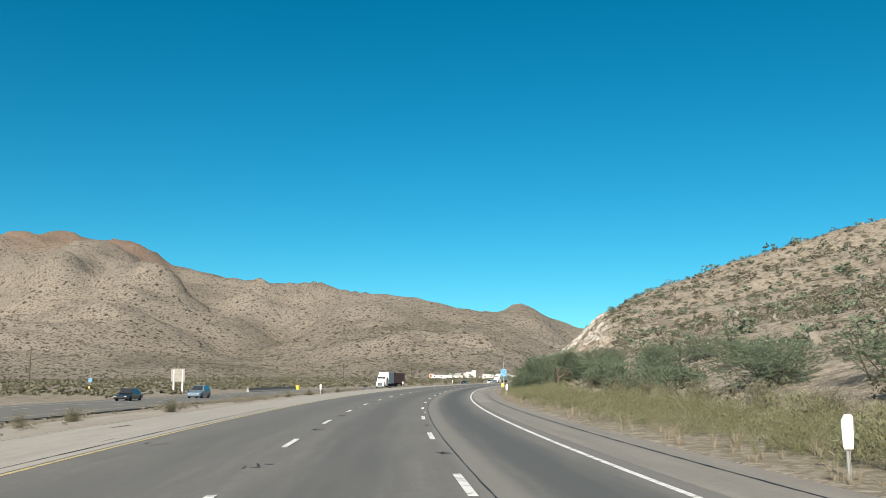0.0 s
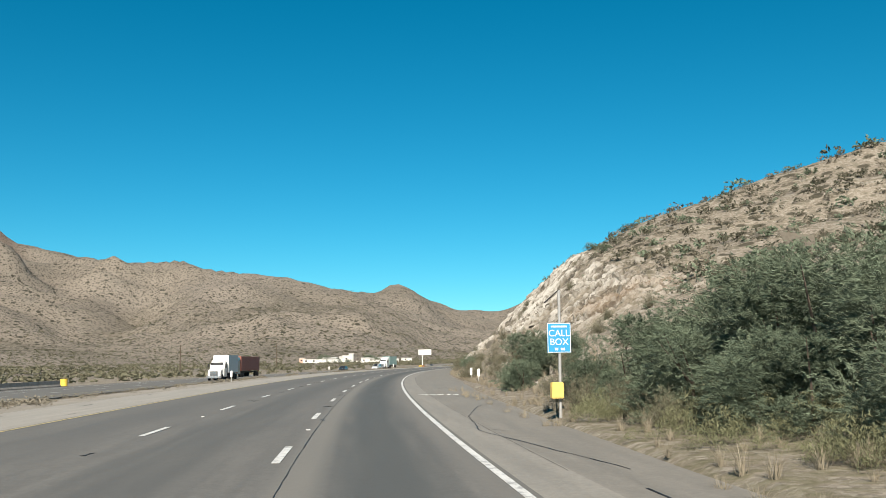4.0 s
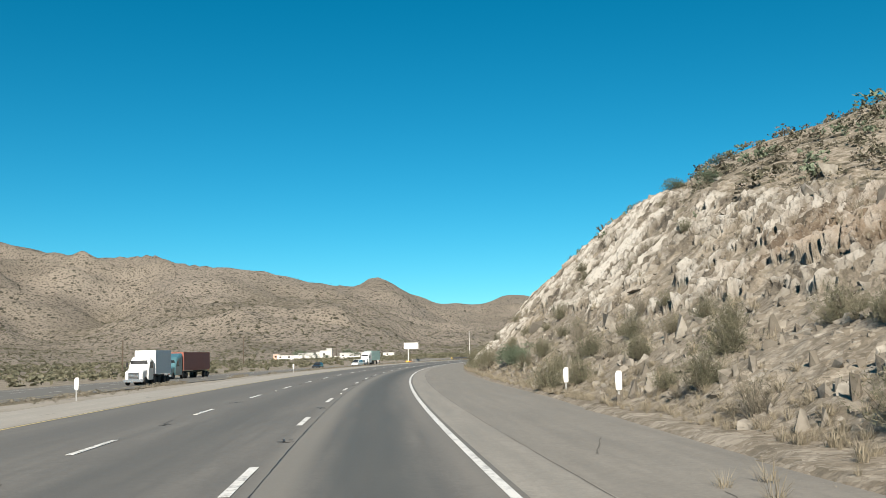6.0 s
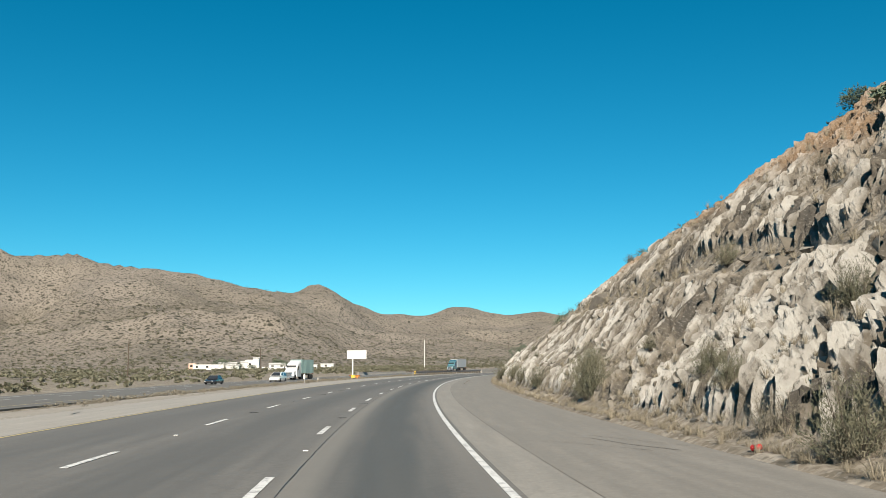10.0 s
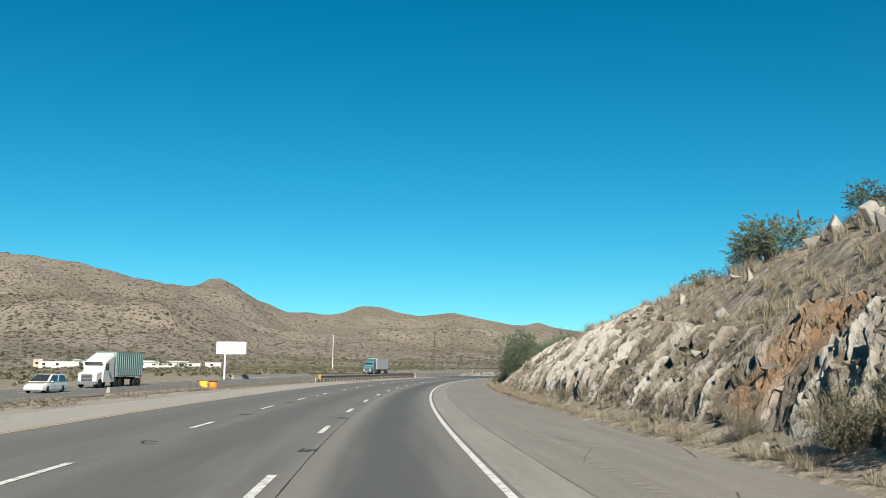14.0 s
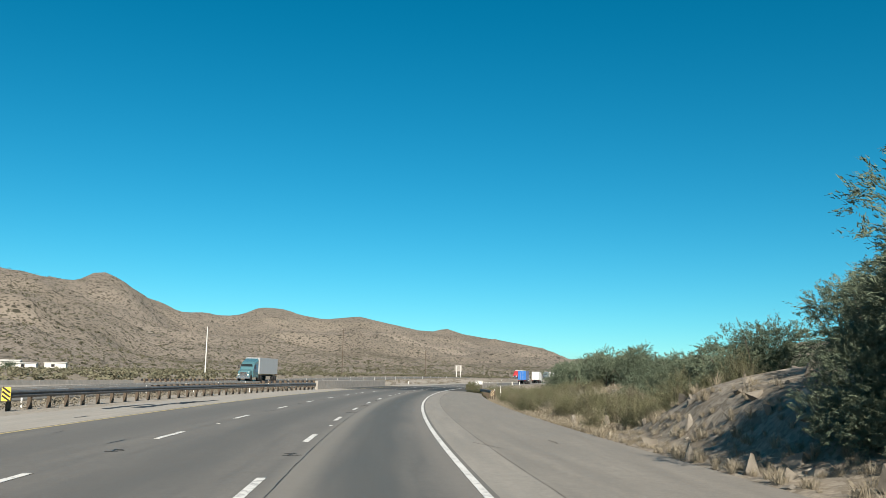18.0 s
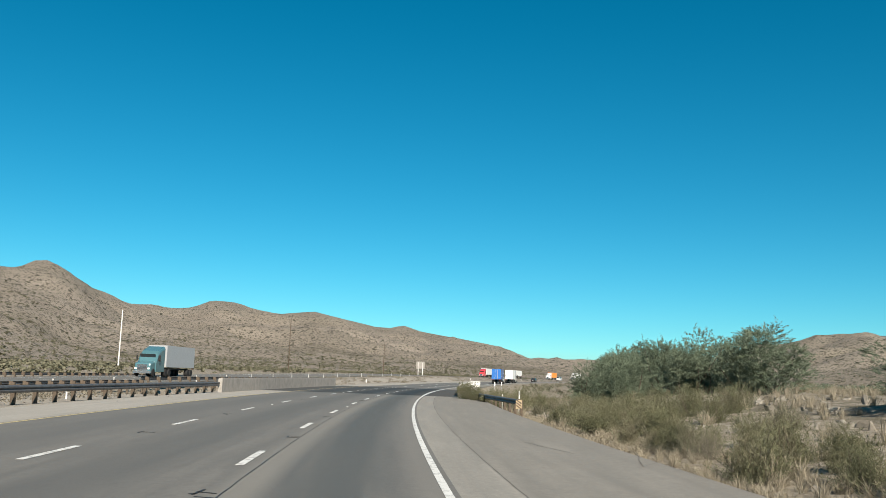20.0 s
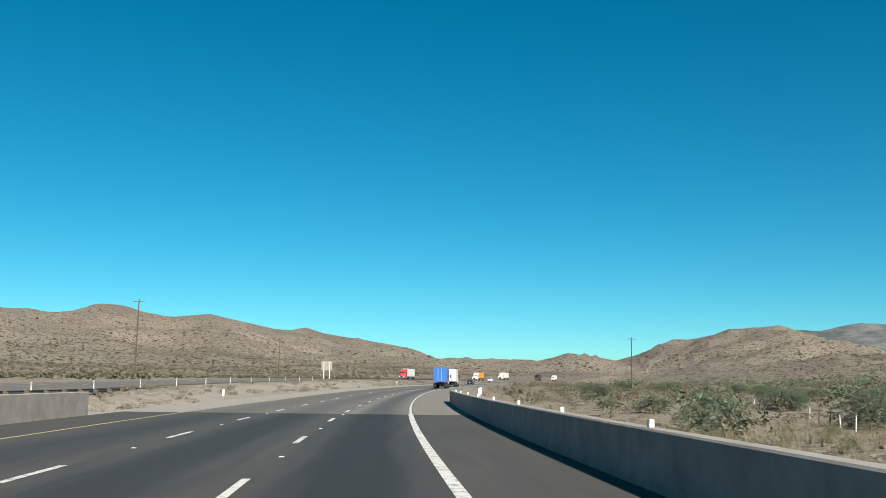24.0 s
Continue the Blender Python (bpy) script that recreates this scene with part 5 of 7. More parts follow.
# tall dense trees: s, l, height, crown width
for k, (s, l, h, w) in enumerate((
        (104.4, -10.0, 3.0, 4.2), (101.0, -10.9, 3.7, 5.0), (97.0, -10.7, 3.8, 5.2), (93.2, -11.3, 3.7, 5.0), (95.2, -9.5, 2.2, 3.5), (91.0, -9.7, 2.0, 3.1), (91.2, -13.4, 3.5, 4.6), (98.5, -13.8, 3.6, 5.2), (103, -13.2, 3.4, 5.0), (99.2, -9.3, 2.7, 4.0), (107.2, -11.2, 2.5, 3.5), (88.5, -14.6, 2.7, 4.2),
        (125.2, -9.9, 3.0, 4.2), (123.0, -9.0, 2.0, 2.6), (125.6, -11.2, 2.5, 4.2), (110.3, -9.5, 2.4, 2.8),
        (373.2, -11.6, 5.4, 5.1), (375.2, -10.4, 3.1, 3.2), (378.4, -13.2, 2.9, 3.6), (376.5, -15.6, 4.6, 5.2), (372.0, -16.2, 4.5, 5.0), (378.5, -18.6, 4.6, 5.4), (370, -19.6, 4.2, 5.0), (365.5, -20.5, 3.8, 5.0), (381.5, -14.6, 2.9, 4.2), (384, -15.6, 3.9, 5.0), (389.5, -14.8, 3.4, 4.6), (395.6, -15.6, 3.7, 5.0), (401, -16.8, 3.1, 4.8), (407, -16.4, 2.8, 4.4), (413, -18.8, 2.9, 4.6), (420, -18, 2.5, 4.2), (429, -20.5, 2.8, 4.6), (367, -17.4, 3.4, 4.6), (362, -18.2, 2.7, 3.8), (357, -19, 2.3, 3.4),
        (477, -19.4, 4.4, 5.2), (481, -21.8, 5.0, 5.8), (472, -22.5, 4.8, 6.0), (461, -21.8, 4.8, 6.0), (456, -24.5, 4.8, 6.2), (465, -25, 4.8, 6.0), (484, -22.5, 4.8, 6.0), (490, -19.4, 4.4, 5.4), (496.5, -25.0, 6.8, 7.0), (489, -27, 5.8, 6.6), (503, -30.5, 6.4, 7.0), (479, -27.5, 4.8, 6.2), (464, -17.6, 3.4, 5.0), (468.8, -18.4, 4.2, 5.2))):
    plant("juniper", k % 4, s, l, h, w, "leaf_green", "tree" if h > 3 else "bush", "dense grey-green desert tree, leafy down to the ground" if h > 3 else "dense grey-green bush under the roadside trees", "roadside trees", 0.2)
# dark shrubs on the crest of the cut
for k, (s, l, h) in enumerate(((188, -27, 1.5), (200, -27.5, 1.3), (214, -27, 1.4), (243, -25, 1.5), (247, -26, 1.1), (271, -23.5, 1.6), (275, -24.5, 1.1), (281, -22, 1.2), (292, -20.5, 1.2), (330, -18.6, 1.6), (318, -18.2, 2.4), (321, -18.6, 1.9), (324, -19.4, 1.4), (313, -20, 1.4), (341, -18.5, 1.1), (345, -17.6, 0.8), (232, -28, 1.5), (223, -29, 1.3), (205, -33, 1.4), (212, -38, 1.2))):
    plant("bush", (k + 1) % 4, s, l, h, h * 1.25, "leaf_green", "bush", "small dark green bush on the crest of the rock cut", "crest bushes", 0.08)


def scatter(n, s0, s1, l0, l1, seed, keep=None):
    """Places s, l drawn evenly, thinned by keep."""
    g = np.random.default_rng(seed)
    s, l = g.uniform(s0, s1, n), g.uniform(l0, l1, n)
    if keep is not None:
        k = keep(s, l, g)
        s, l = s[k], l[k]
    return s, l, g


# olive and dry shrubs that stand out: kind, s, l, height, width
for k, (kind, s, l, h, w) in enumerate((
        (1, 58.5, -13, 1.3, 2.4), (1, 52, -13.2, 1.2, 2.2), (1, 46, -13, 1.2, 2.2), (1, 39.7, -12.8, 1.3, 2.3), (1, 32, -12.8, 1.3, 2.4), (1, 27, -13, 1.2, 2.2), (1, 20, -12.6, 1.2, 2.2), (1, 65, -13.5, 1.2, 2.4), (1, 72, -13.2, 1.2, 2.2),
        (1, 115.9, -9.1, 1.0, 1.6), (0, 113, -8.8, 0.8, 1.3), (1, 110.5, -8.4, 1.1, 1.6), (1, 105.5, -8.0, 1.2, 1.8), (1, 101.5, -8.2, 1.3, 2.0), (1, 98, -8.0, 1.0, 1.6), (1, 131, -9.6, 1.2, 1.8), (0, 136, -9.4, 1.1, 1.8), (1, 140, -9.8, 1.2, 1.7),
        (1, 197, -9.7, 1.7, 2.4), (1, 189, -9.6, 1.2, 1.7), (0, 165.5, -12.2, 1.6, 2.0), (0, 160.8, -11.4, 1.3, 1.8), (1, 155.6, -8.9, 1.5, 2.4), (1, 153.6, -9.7, 1.4, 2.0), (0, 156, -11.6, 1.2, 1.6), (0, 180, -20, 1.2, 1.8), (0, 162, -14.6, 1.2, 1.7), (1, 171, -10.0, 1.2, 1.5),
        (1, 193, -9.4, 2.4, 2.7), (0, 190.5, -9.2, 0.9, 1.5), (1, 235, -9.4, 2.3, 2.5), (1, 237.5, -9.8, 1.8, 2.0), (1, 213.2, -9.1, 1.5, 2.1), (0, 216.9, -9.3, 1.0, 1.8), (1, 223, -10.2, 1.1, 1.4), (1, 220.9, -10.0, 1.1, 1.4), (1, 218.6, -12, 1.2, 1.6), (0, 211.5, -8.9, 0.7, 1.2), (1, 205, -9.3, 1.3, 1.6), (1, 185, -14.5, 1.5, 1.9), (1, 189, -17, 1.4, 1.9),
        (1, 294, -9.3, 1.3, 2.0), (1, 292, -9.5, 1.5, 2.2), (0, 298, -9.2, 0.9, 1.4), (1, 252, -9.4, 1.4, 1.8), (1, 262, -9.4, 1.3, 1.7), (1, 272, -9.6, 1.4, 1.8),
        (2, 440, -15.5, 1.5, 2.4), (2, 443, -16.4, 1.5, 2.4), (2, 446.5, -15.8, 1.5, 2.4), (2, 437.5, -16.4, 1.4, 2.2), (2, 449.5, -15.4, 1.4, 2.2), (2, 434, -14.6, 1.4, 2.2), (2, 441, -18, 1.5, 2.4), (2, 445, -13.9, 1.5, 2.3), (2, 446, -12.8, 1.4, 2.1), (2, 443.5, -11.8, 1.25, 1.6), (2, 440.5, -12.8, 1.2, 1.5), (2, 448.5, -13.6, 1.2, 1.5), (2, 437.5, -11.4, 1.15, 1.5), (2, 434.5, -12.2, 1.1, 1.5), (2, 441.8, -14.2, 1.2, 1.6), (2, 437, -13.8, 1.2, 1.6), (2, 431, -11.4, 1.0, 1.4),
        (2, 388, -11.0, 1.6, 2.0), (2, 390.4, -10.3, 1.4, 1.9), (2, 392.6, -11.2, 1.5, 2.0), (2, 395, -10.4, 1.4, 1.8), (2, 397.6, -11.3, 1.4, 1.9), (2, 400, -10.5, 1.3, 1.8), (2, 403, -11.4, 1.3, 1.8), (2, 406, -10.6, 1.2, 1.7), (2, 409.5, -11.2, 1.2, 1.7), (2, 413, -10.8, 1.1, 1.6), (2, 386.5, -12.4, 1.6, 2.0), (2, 391, -13, 1.5, 1.9), (2, 397, -13.2, 1.4, 1.9),
        (2, 466, -8.1, 0.9, 1.1), (2, 469.5, -7.9, 1.2, 1.4), (2, 473, -7.8, 1.5, 1.7), (2, 475.5, -7.6, 1.6, 1.8), (2, 478, -7.5, 1.6, 1.8), (2, 480.4, -7.4, 1.5, 1.7), (2, 483, -7.3, 1.3, 1.5), (2, 462, -8.4, 0.8, 1.0), (2, 458, -8.6, 0.7, 0.9),
        (2, 475.5, -9.3, 2.0, 2.6), (2, 477.5, -10.2, 2.1, 2.8), (2, 479.5, -9.4, 2.3, 2.8), (2, 481.5, -10.3, 2.4, 3.0), (2, 483.6, -9.2, 2.4, 2.9), (2, 485.5, -10.4, 2.6, 3.2), (2, 478.8, -11.6, 2.2, 3.0), (2, 482.6, -11.9, 2.4, 3.2), (2, 474, -10.8, 1.9, 2.6), (2, 473.2, -9.3, 1.6, 2.3), (2, 487.5, -9.0, 2.4, 2.8), (2, 486, -12.5, 2.4, 3.3), (2, 480, -13.4, 2.0, 3.0),
        (2, 468, -12.5, 1.4, 1.6), (2, 464.5, -12.8, 1.3, 1.6), (2, 458, -13.6, 1.3, 1.6), (2, 461, -14.2, 1.3, 1.7), (2, 455, -14.6, 1.2, 1.5),
        (1, 474, -8.9, 1.5, 1.7), (1, 477, -9.1, 1.7, 1.9), (1, 480, -9.0, 1.6, 1.8), (1, 483.5, -8.8, 1.5, 1.7), (1, 471, -10.4, 1.4, 1.8), (1, 488, -9.4, 1.8, 2.0), (1, 492, -9.8, 1.8, 2.0),
        (1, 526, 11.9, 1.6, 2.6), (1, 524.5, 12.6, 1.4, 2.0))):
    plant("creosote" if kind else "dry", k % 4, s, l, h * 1.05, w * 0.82, ("leaf_dry", "leaf_creosote", "leaf_brush")[kind], "shrub",
          "bushy olive green shrub at the edge of the shoulder" if kind else "pale grey-brown dry shrub at the edge of the shoulder", "roadside shrubs")
# full olive bushes that spill over the guardrail before the bridge
for k, (s, l, h, w) in enumerate(((466, -8.3, 0.8, 0.7), (469.4, -7.7, 1.1, 0.9), (471.6, -7.4, 1.5, 1.15), (473.6, -7.1, 1.6, 1.3), (475.6, -7.0, 1.7, 1.3), (477.4, -7.0, 1.6, 1.1), (479, -7.6, 1.6, 1.2), (474.5, -8.8, 1.9, 1.4), (477.5, -9.0, 1.9, 1.5), (471, -9.2, 1.5, 1.2), (481, -9.2, 2.0, 1.6), (484, -9.4, 2.0, 1.6))):
    plant("bush", k % 4, s, l, h, w, "leaf_brush", "bush", "full olive green bush spilling over the guardrail", "guardrail bushes", 0.1)
n = 0
for s0, s1, l0, l1, count, kinds in ((416, 446, -12.6, -9.4, 44, 3), (387, 416, -12.6, -9.0, 34, 3), (112, 200, -13.5, -9.6, 34, 0), (200, 360, -11.2, -9.2, 44, 1), (205, 350, -24, -12, 34, 2), (120, 205, -25, -13, 36, 2), (385, 470, -16, -10, 36, 0), (400, 520, 12.4, 14.8, 12, 1), (20, 110, 12.6, 15.6, 12, 1)):
    ss, ls, g = scatter(count, s0, s1, l0, l1, 200 + n)
    n += 1
    for s, l in zip(ss, ls):
        q = g.uniform()
        if 452 < s < 486 and -9.2 < l < 0:
            continue
        if kinds == 1:
            kind, leaf, h = ("dry", "leaf_dry", g.uniform(0.4, 0.8)) if q < 0.6 else ("creosote", "leaf_creosote", g.uniform(0.5, 0.95))
        elif kinds == 3:
            kind, leaf, h = ("creosote", "leaf_brush", g.uniform(0.8, 1.35)) if q < 0.4 else ("bush", "leaf_brush", g.uniform(0.7, 1.15))
        elif kinds == 2:
            kind, leaf, h = ("dry", "leaf_dry", g.uniform(0.5, 1.0)) if q < 0.55 else ("creosote", "leaf_creosote", g.uniform(0.7, 1.3))
        else:
            kind, leaf, h = ("dry", "leaf_dry", g.uniform(0.5, 0.9)) if q < 0.35 else ("creosote", "leaf_creosote", g.uniform(0.7, 1.5))
        plant(kind, int(g.integers(0, 4)), float(s), float(l), h, h * g.uniform(0.95, 1.3) * (0.75 if kind == "bush" else 1.0), leaf, "shrub",
              "grey-brown dry shrub on the roadside bank" if kind == "dry" else "olive green creosote shrub on the roadside bank", "roadside shrubs")


def joined(name, label, s, l, shapes, size, mat, g, wide=1.0, category="scrub"):
    """Many small plants as one object."""
    z = surface(s, l)
    x, y = road_at(s, l)
    cos, fas, base = [], [], 0
    for k in range(len(s)):
        co, fa = shapes[k % len(shapes)]
        a, h = g.uniform(0, math.tau), size[k]
        c, sn = math.cos(a), math.sin(a)
        p = np.empty_like(co)
        p[:, 0] = (co[:, 0] * c - co[:, 1] * sn) * h * wide + x[k]
        p[:, 1] = (co[:, 0] * sn + co[:, 1] * c) * h * wide + y[k]
        p[:, 2] = co[:, 2] * h + z[k] - (0.12 * h if name == "rubble" else 0.03)
        cos.append(p)
        fas.append(fa + base)
        base += len(co)
    me = quick_mesh(bpy.data.meshes.new(name), np.concatenate(cos), np.concatenate(fas))
    me.materials.append(M[mat])
    return tagged(new(name, me), label, category, kind="stuff")


def tiny_shrub(seed, n=22, per=6, leaf=0.10):
    g = np.random.default_rng(seed)
    tips = np.stack([g.normal(0, 0.36, n), g.normal(0, 0.36, n), g.uniform(0.15, 0.9, n)], 1)
    return leaf_cloud(g, tips, per, leaf, 0.07, 0.5, 0.3)


def brush(seed, n=56, per=12):
    """A soft low bush, domed, of thin upright sprigs."""
    g = np.random.default_rng(seed)
    an, rad = g.uniform(0, math.tau, n), 0.55 * np.sqrt(g.uniform(0, 1, n))
    tips = np.stack([rad * np.cos(an), rad * np.sin(an), (1 - (rad / 0.62) ** 2) * g.uniform(0.25, 0.9, n) + 0.06], 1)
    return leaf_cloud(g, tips, per, 0.045, 0.05, 0.16, 1.6)


def clump(seed, n=9):
    """A ragged clump of a few large facets, for far-off shrubs."""
    g = np.random.default_rng(seed)
    tips = np.stack([g.normal(0, 0.3, n), g.normal(0, 0.3, n), g.uniform(0.15, 0.7, n)], 1)
    return leaf_cloud(g, tips, 3, 0.34, 0.1, 0.6, 0.2)


TUFT = [tuft_mesh(300 + i) for i in range(5)]
BRUSH = [brush(310 + i) for i in range(5)]
TINY = [tiny_shrub(320 + i) for i in range(5)]
CLUMP = [clump(340 + i) for i in range(6)]
MOUND = [tiny_shrub(330 + i, 13, 5, 0.16) for i in range(6)]

# grass by the road
s, l, g = scatter(1150, -30, 104, -12.0, -6.6, 401, lambda s, l, g: g.uniform(0, 1, len(s)) < 0.1 + 0.9 * smooth(6.8, 7.8, -l))
joined("grass", "soft yellow-green brush strip beside the shoulder", s, l, BRUSH, np.exp(g.normal(-0.42, 0.28, len(s))), "leaf_grass", g, 1.35, "grass")
s, l, g = scatter(1500, -30, 130, -15, -5.9, 402)
joined("dry_grass", "straw-coloured dry grass among the bushes", s, l, TUFT, g.uniform(0.2, 0.5, len(s)), "leaf_straw", g, 1.1, "grass")
s, l, g = scatter(7000, 130, 470, -10.9, -8.36, 403, lambda s, l, g: g.uniform(0, 1, len(s)) < 0.3 + 0.7 * (1 - smooth(9.5, 11, -l)))
joined("dry_grass", "straw-coloured grass along the foot of the cut", s, l, TUFT, g.uniform(0.12, 0.36, len(s)), "leaf_straw", g, 1.7, "grass")
s, l, g = scatter(1700, 140, 360, -30, -11, 404, lambda s, l, g: fbm(s / 8, l / 5, 3, 9) > 0.5)
joined("dry_grass", "pale dry grass on ledges of the cut", s, l, TUFT, g.uniform(0.25, 0.6, len(s)), "leaf_straw", g, 1.3, "grass")
s, l, g = scatter(1500, 385, 560, -40, -9.3, 405)
joined("dry_grass", "pale dry grass on the wash bank", s, l, TUFT, g.uniform(0.3, 0.8, len(s)), "leaf_straw", g, 1.3, "grass")
# scrub on the hill
s, l, g = scatter(6500, 20, 340, -150, -22, 406, lambda s, l, g: (rock_share(s, -l) < 0.3) & (fbm(s / 9, l / 9, 2, 63) > 0.36) & ((s > 120) | (l < -45) | (g.uniform(0, 1, len(s)) < 0.4)))
joined("scrub", "grey-green scrub on the hillside", s, l, MOUND, np.exp(g.normal(-0.62, 0.35, len(s))), "leaf_hill", g, 1.15)
s, l, g = scatter(5500, 20, 340, -150, -20, 407, lambda s, l, g: rock_share(s, -l) < 0.3)
joined("scrub", "dry straw scrub on the hillside", s, l, MOUND, np.exp(g.normal(-0.8, 0.35, len(s))), "leaf_dry", g, 1.25)
s, l, g = scatter(1100, 30, 290, -150, -22, 414, lambda s, l, g: rock_share(s, -l) < 0.3)
joined("scrub", "dark green shrubs dotted over the hillside", s, l, MOUND, np.exp(g.normal(-0.25, 0.35, len(s))), "leaf_green", g, 1.2)
s, l, g = scatter(1300, 285, 372, -24, -12.4, 417, lambda s, l, g: rock_share(s, -l) < 0.25)
joined("dry_grass", "straw grass and brush above the split rock", s, l, TUFT, g.uniform(0.3, 0.7, len(s)), "leaf_straw", g, 1.4, "grass")
s, l, g = scatter(260, 10, 130, -60, -13, 408)
joined("scrub", "mixed scrub on the bank above the grass", s, l, TINY, g.uniform(0.4, 1.1, len(s)), "leaf_creosote", g, 1.2)
s, l, g = scatter(2600, 195, 290, -28, -12.5, 418, lambda s, l, g: rock_share(s, -l) < 0.3)
joined("dry_grass", "straw grass on the earth ledges of the cut", s, l, TUFT, g.uniform(0.22, 0.55, len(s)), "leaf_straw", g, 1.4, "grass")
# median and the far side
s, l, g = scatter(2600, -20, 720, 12.6, 21.0, 409, lambda s, l, g: fbm(s / 9, l / 3, 2, 15) > 0.48)
joined("scrub", "low grey scrub in the gravel median", s, l, TINY, g.uniform(0.15, 0.45, len(s)), "leaf_dry", g, 1.5)
s, l, g = scatter(6500, -50, 1000, 45, 180, 410, lambda s, l, g: fbm(s / 25, l / 25, 3, 17) > 0.4)
joined("scrub", "olive desert scrub beyond the far carriageway", s, l, CLUMP, g.uniform(0.4, 1.1, len(s)), "leaf_creosote", g, 1.3)
s, l, g = scatter(9000, -200, 1500, 150, 800, 411, lambda s, l, g: fbm(s / 60, l / 60, 3, 19) > 0.38)
joined("scrub", "far olive scrub on the rising fan", s, l, CLUMP, g.uniform(0.7, 1.6, len(s)), "leaf_creosote", g, 1.4)
SPOT = [clump(360 + i, 3) for i in range(6)]
s, l, g = scatter(17000, -100, 1700, 110, 900, 415)
joined("scrub", "small dark shrubs dotted over the far slopes", s, l, SPOT, g.uniform(0.6, 1.5, len(s)), "leaf_creosote", g, 1.2)
s, l, g = scatter(8000, 640, 1900, -700, -100, 416)
joined("scrub", "small dark shrubs dotted over the far hills past the wash", s, l, SPOT, g.uniform(0.7, 1.7, len(s)), "leaf_creosote", g, 1.2)
s, l, g = scatter(420, 452, 560, -46, -12.5, 419, lambda s, l, g: (fbm(s / 9, l / 9, 2, 67) > 0.45) & ((s > 486) | (l < -15)))
joined("scrub", "fine olive brush on the flat beside the wash", s, l, BRUSH, g.uniform(0.5, 1.1, len(s)), "leaf_brush", g, 1.2)
# wash beyond the bridge
g = np.random.default_rng(61)
for k in range(46):
    s = float(g.uniform(540, 720))
    l = -float(g.uniform(24, 44 + (s - 540) * 0.5))
    h = float(g.uniform(1.4, 3.4))
    plant("bush", k % 4, s, l, h, h * 1.35, "leaf_green", "tree" if h > 3 else "bush", "dark green bush in the sandy wash", "wash bushes", 0.12)
s, l, g = scatter(3000, 470, 900, -260, -11, 412, lambda s, l, g: (fbm(s / 22, l / 22, 3, 27) > 0.46) & ((s > 535) | (l < -42)))
joined("scrub", "olive and grey scrub in the wash", s, l, TINY, g.uniform(0.6, 1.9, len(s)), "leaf_creosote", g, 1.2)
s, l, g = scatter(1300, 470, 900, -200, -11, 413, lambda s, l, g: (s > 535) | (l < -42))
joined("scrub", "dry grey scrub in the wash", s, l, TINY, g.uniform(0.4, 1.0, len(s)), "leaf_dry", g, 1.3)
s, l, g = scatter(420, 560, 1300, -260, -30, 414, lambda s, l, g: fbm(s / 40, l / 40, 2, 37) > 0.5)
joined("scrub", "dark green mesquite clumps along the wash", s, l, TINY, g.uniform(1.6, 3.2, len(s)), "leaf_green", g, 1.3)


# ---- loose rock ----
def rock_material():
    m = Nodes("broken_rock", 0.95, 0.0, 0.1)
    v = m.position()
    c = m.mix(m.island(), (0.12, 0.105, 0.085), (0.28, 0.26, 0.225))
    c = m.mix(m.ramp(m.noise(v, 3.0, 5), [(0.4, 0.0), (0.65, 0.6)]), c, (0.099, 0.0858, 0.0693))
    m.color(c).bump(m.noise(v, 8.0, 5), 0.5, 0.05)
    return m.mat


M["rock"] = rock_material()
M["dark_rock"] = plain("dark_weathered_rock", (0.085, 0.068, 0.054), 0.95, 0.0, 0.3, 1.2)
M["pale_rock"] = plain("white_quartz_rock", (0.294, 0.28, 0.252), 0.9, 0.0, 0.12, 3.0)


def shard(seed, tall=1.0):
    """An angular stone: the hull of a few random points."""
    g = np.random.default_rng(seed)
    bm = bmesh.new()
    for p in g.normal(0, 0.42, (11, 3)) * (1, 0.8, tall):
        bm.verts.new(p)
    bmesh.ops.convex_hull(bm, input=bm.verts)
    loose = [v for v in bm.verts if not v.link_faces]
    bmesh.ops.delete(bm, geom=loose, context="VERTS")
    bmesh.ops.triangulate(bm, faces=bm.faces)
    bm.verts.ensure_lookup_table()
    bm.verts.index_update()
    co = np.array([v.co[:] for v in bm.verts])
    fa = np.array([[v.index for v in f.verts] for f in bm.faces])
    return bm, co, fa


SHARDS = []
for i in range(8):
    bm, co, fa = shard(500 + i, 0.7 if i < 4 else 1.3)
    bm.free()
    SHARDS.append((co, fa))
s, l, g = scatter(1500, 110, 380, -13.5, -8.7, 421)
joined("rubble", "pale broken stones at the foot of the rock cut", s, l, SHARDS, g.uniform(0.06, 0.34, len(s)), "rock", g, 1.0, "rubble")


s, l, g = scatter(14000, 112, 300, -27, -9.0, 433, lambda s, l, g: (rock_share(s, -l) < 0.3) & (g.uniform(0, 1, len(s)) < np.where(-l < 16, 1.0, 0.5)))
joined("rubble", "fine broken rock on the slope of the cut", s, l, SHARDS, np.exp(g.normal(-2.05, 0.55, len(s))), "rock", g, 1.1, "rubble")
s, l, g = scatter(1900, 20, 300, -165, -62, 425, lambda s, l, g: g.uniform(0, 1, len(s)) < smooth(60, 120, -l))
joined("rubble", "dark weathered stones along the crest of the hill", s, l, SHARDS, np.exp(g.normal(-0.45, 0.4, len(s))), "dark_rock", g, 1.3, "rubble")
s, l, g = scatter(2600, 30, 340, -150, -20, 423)
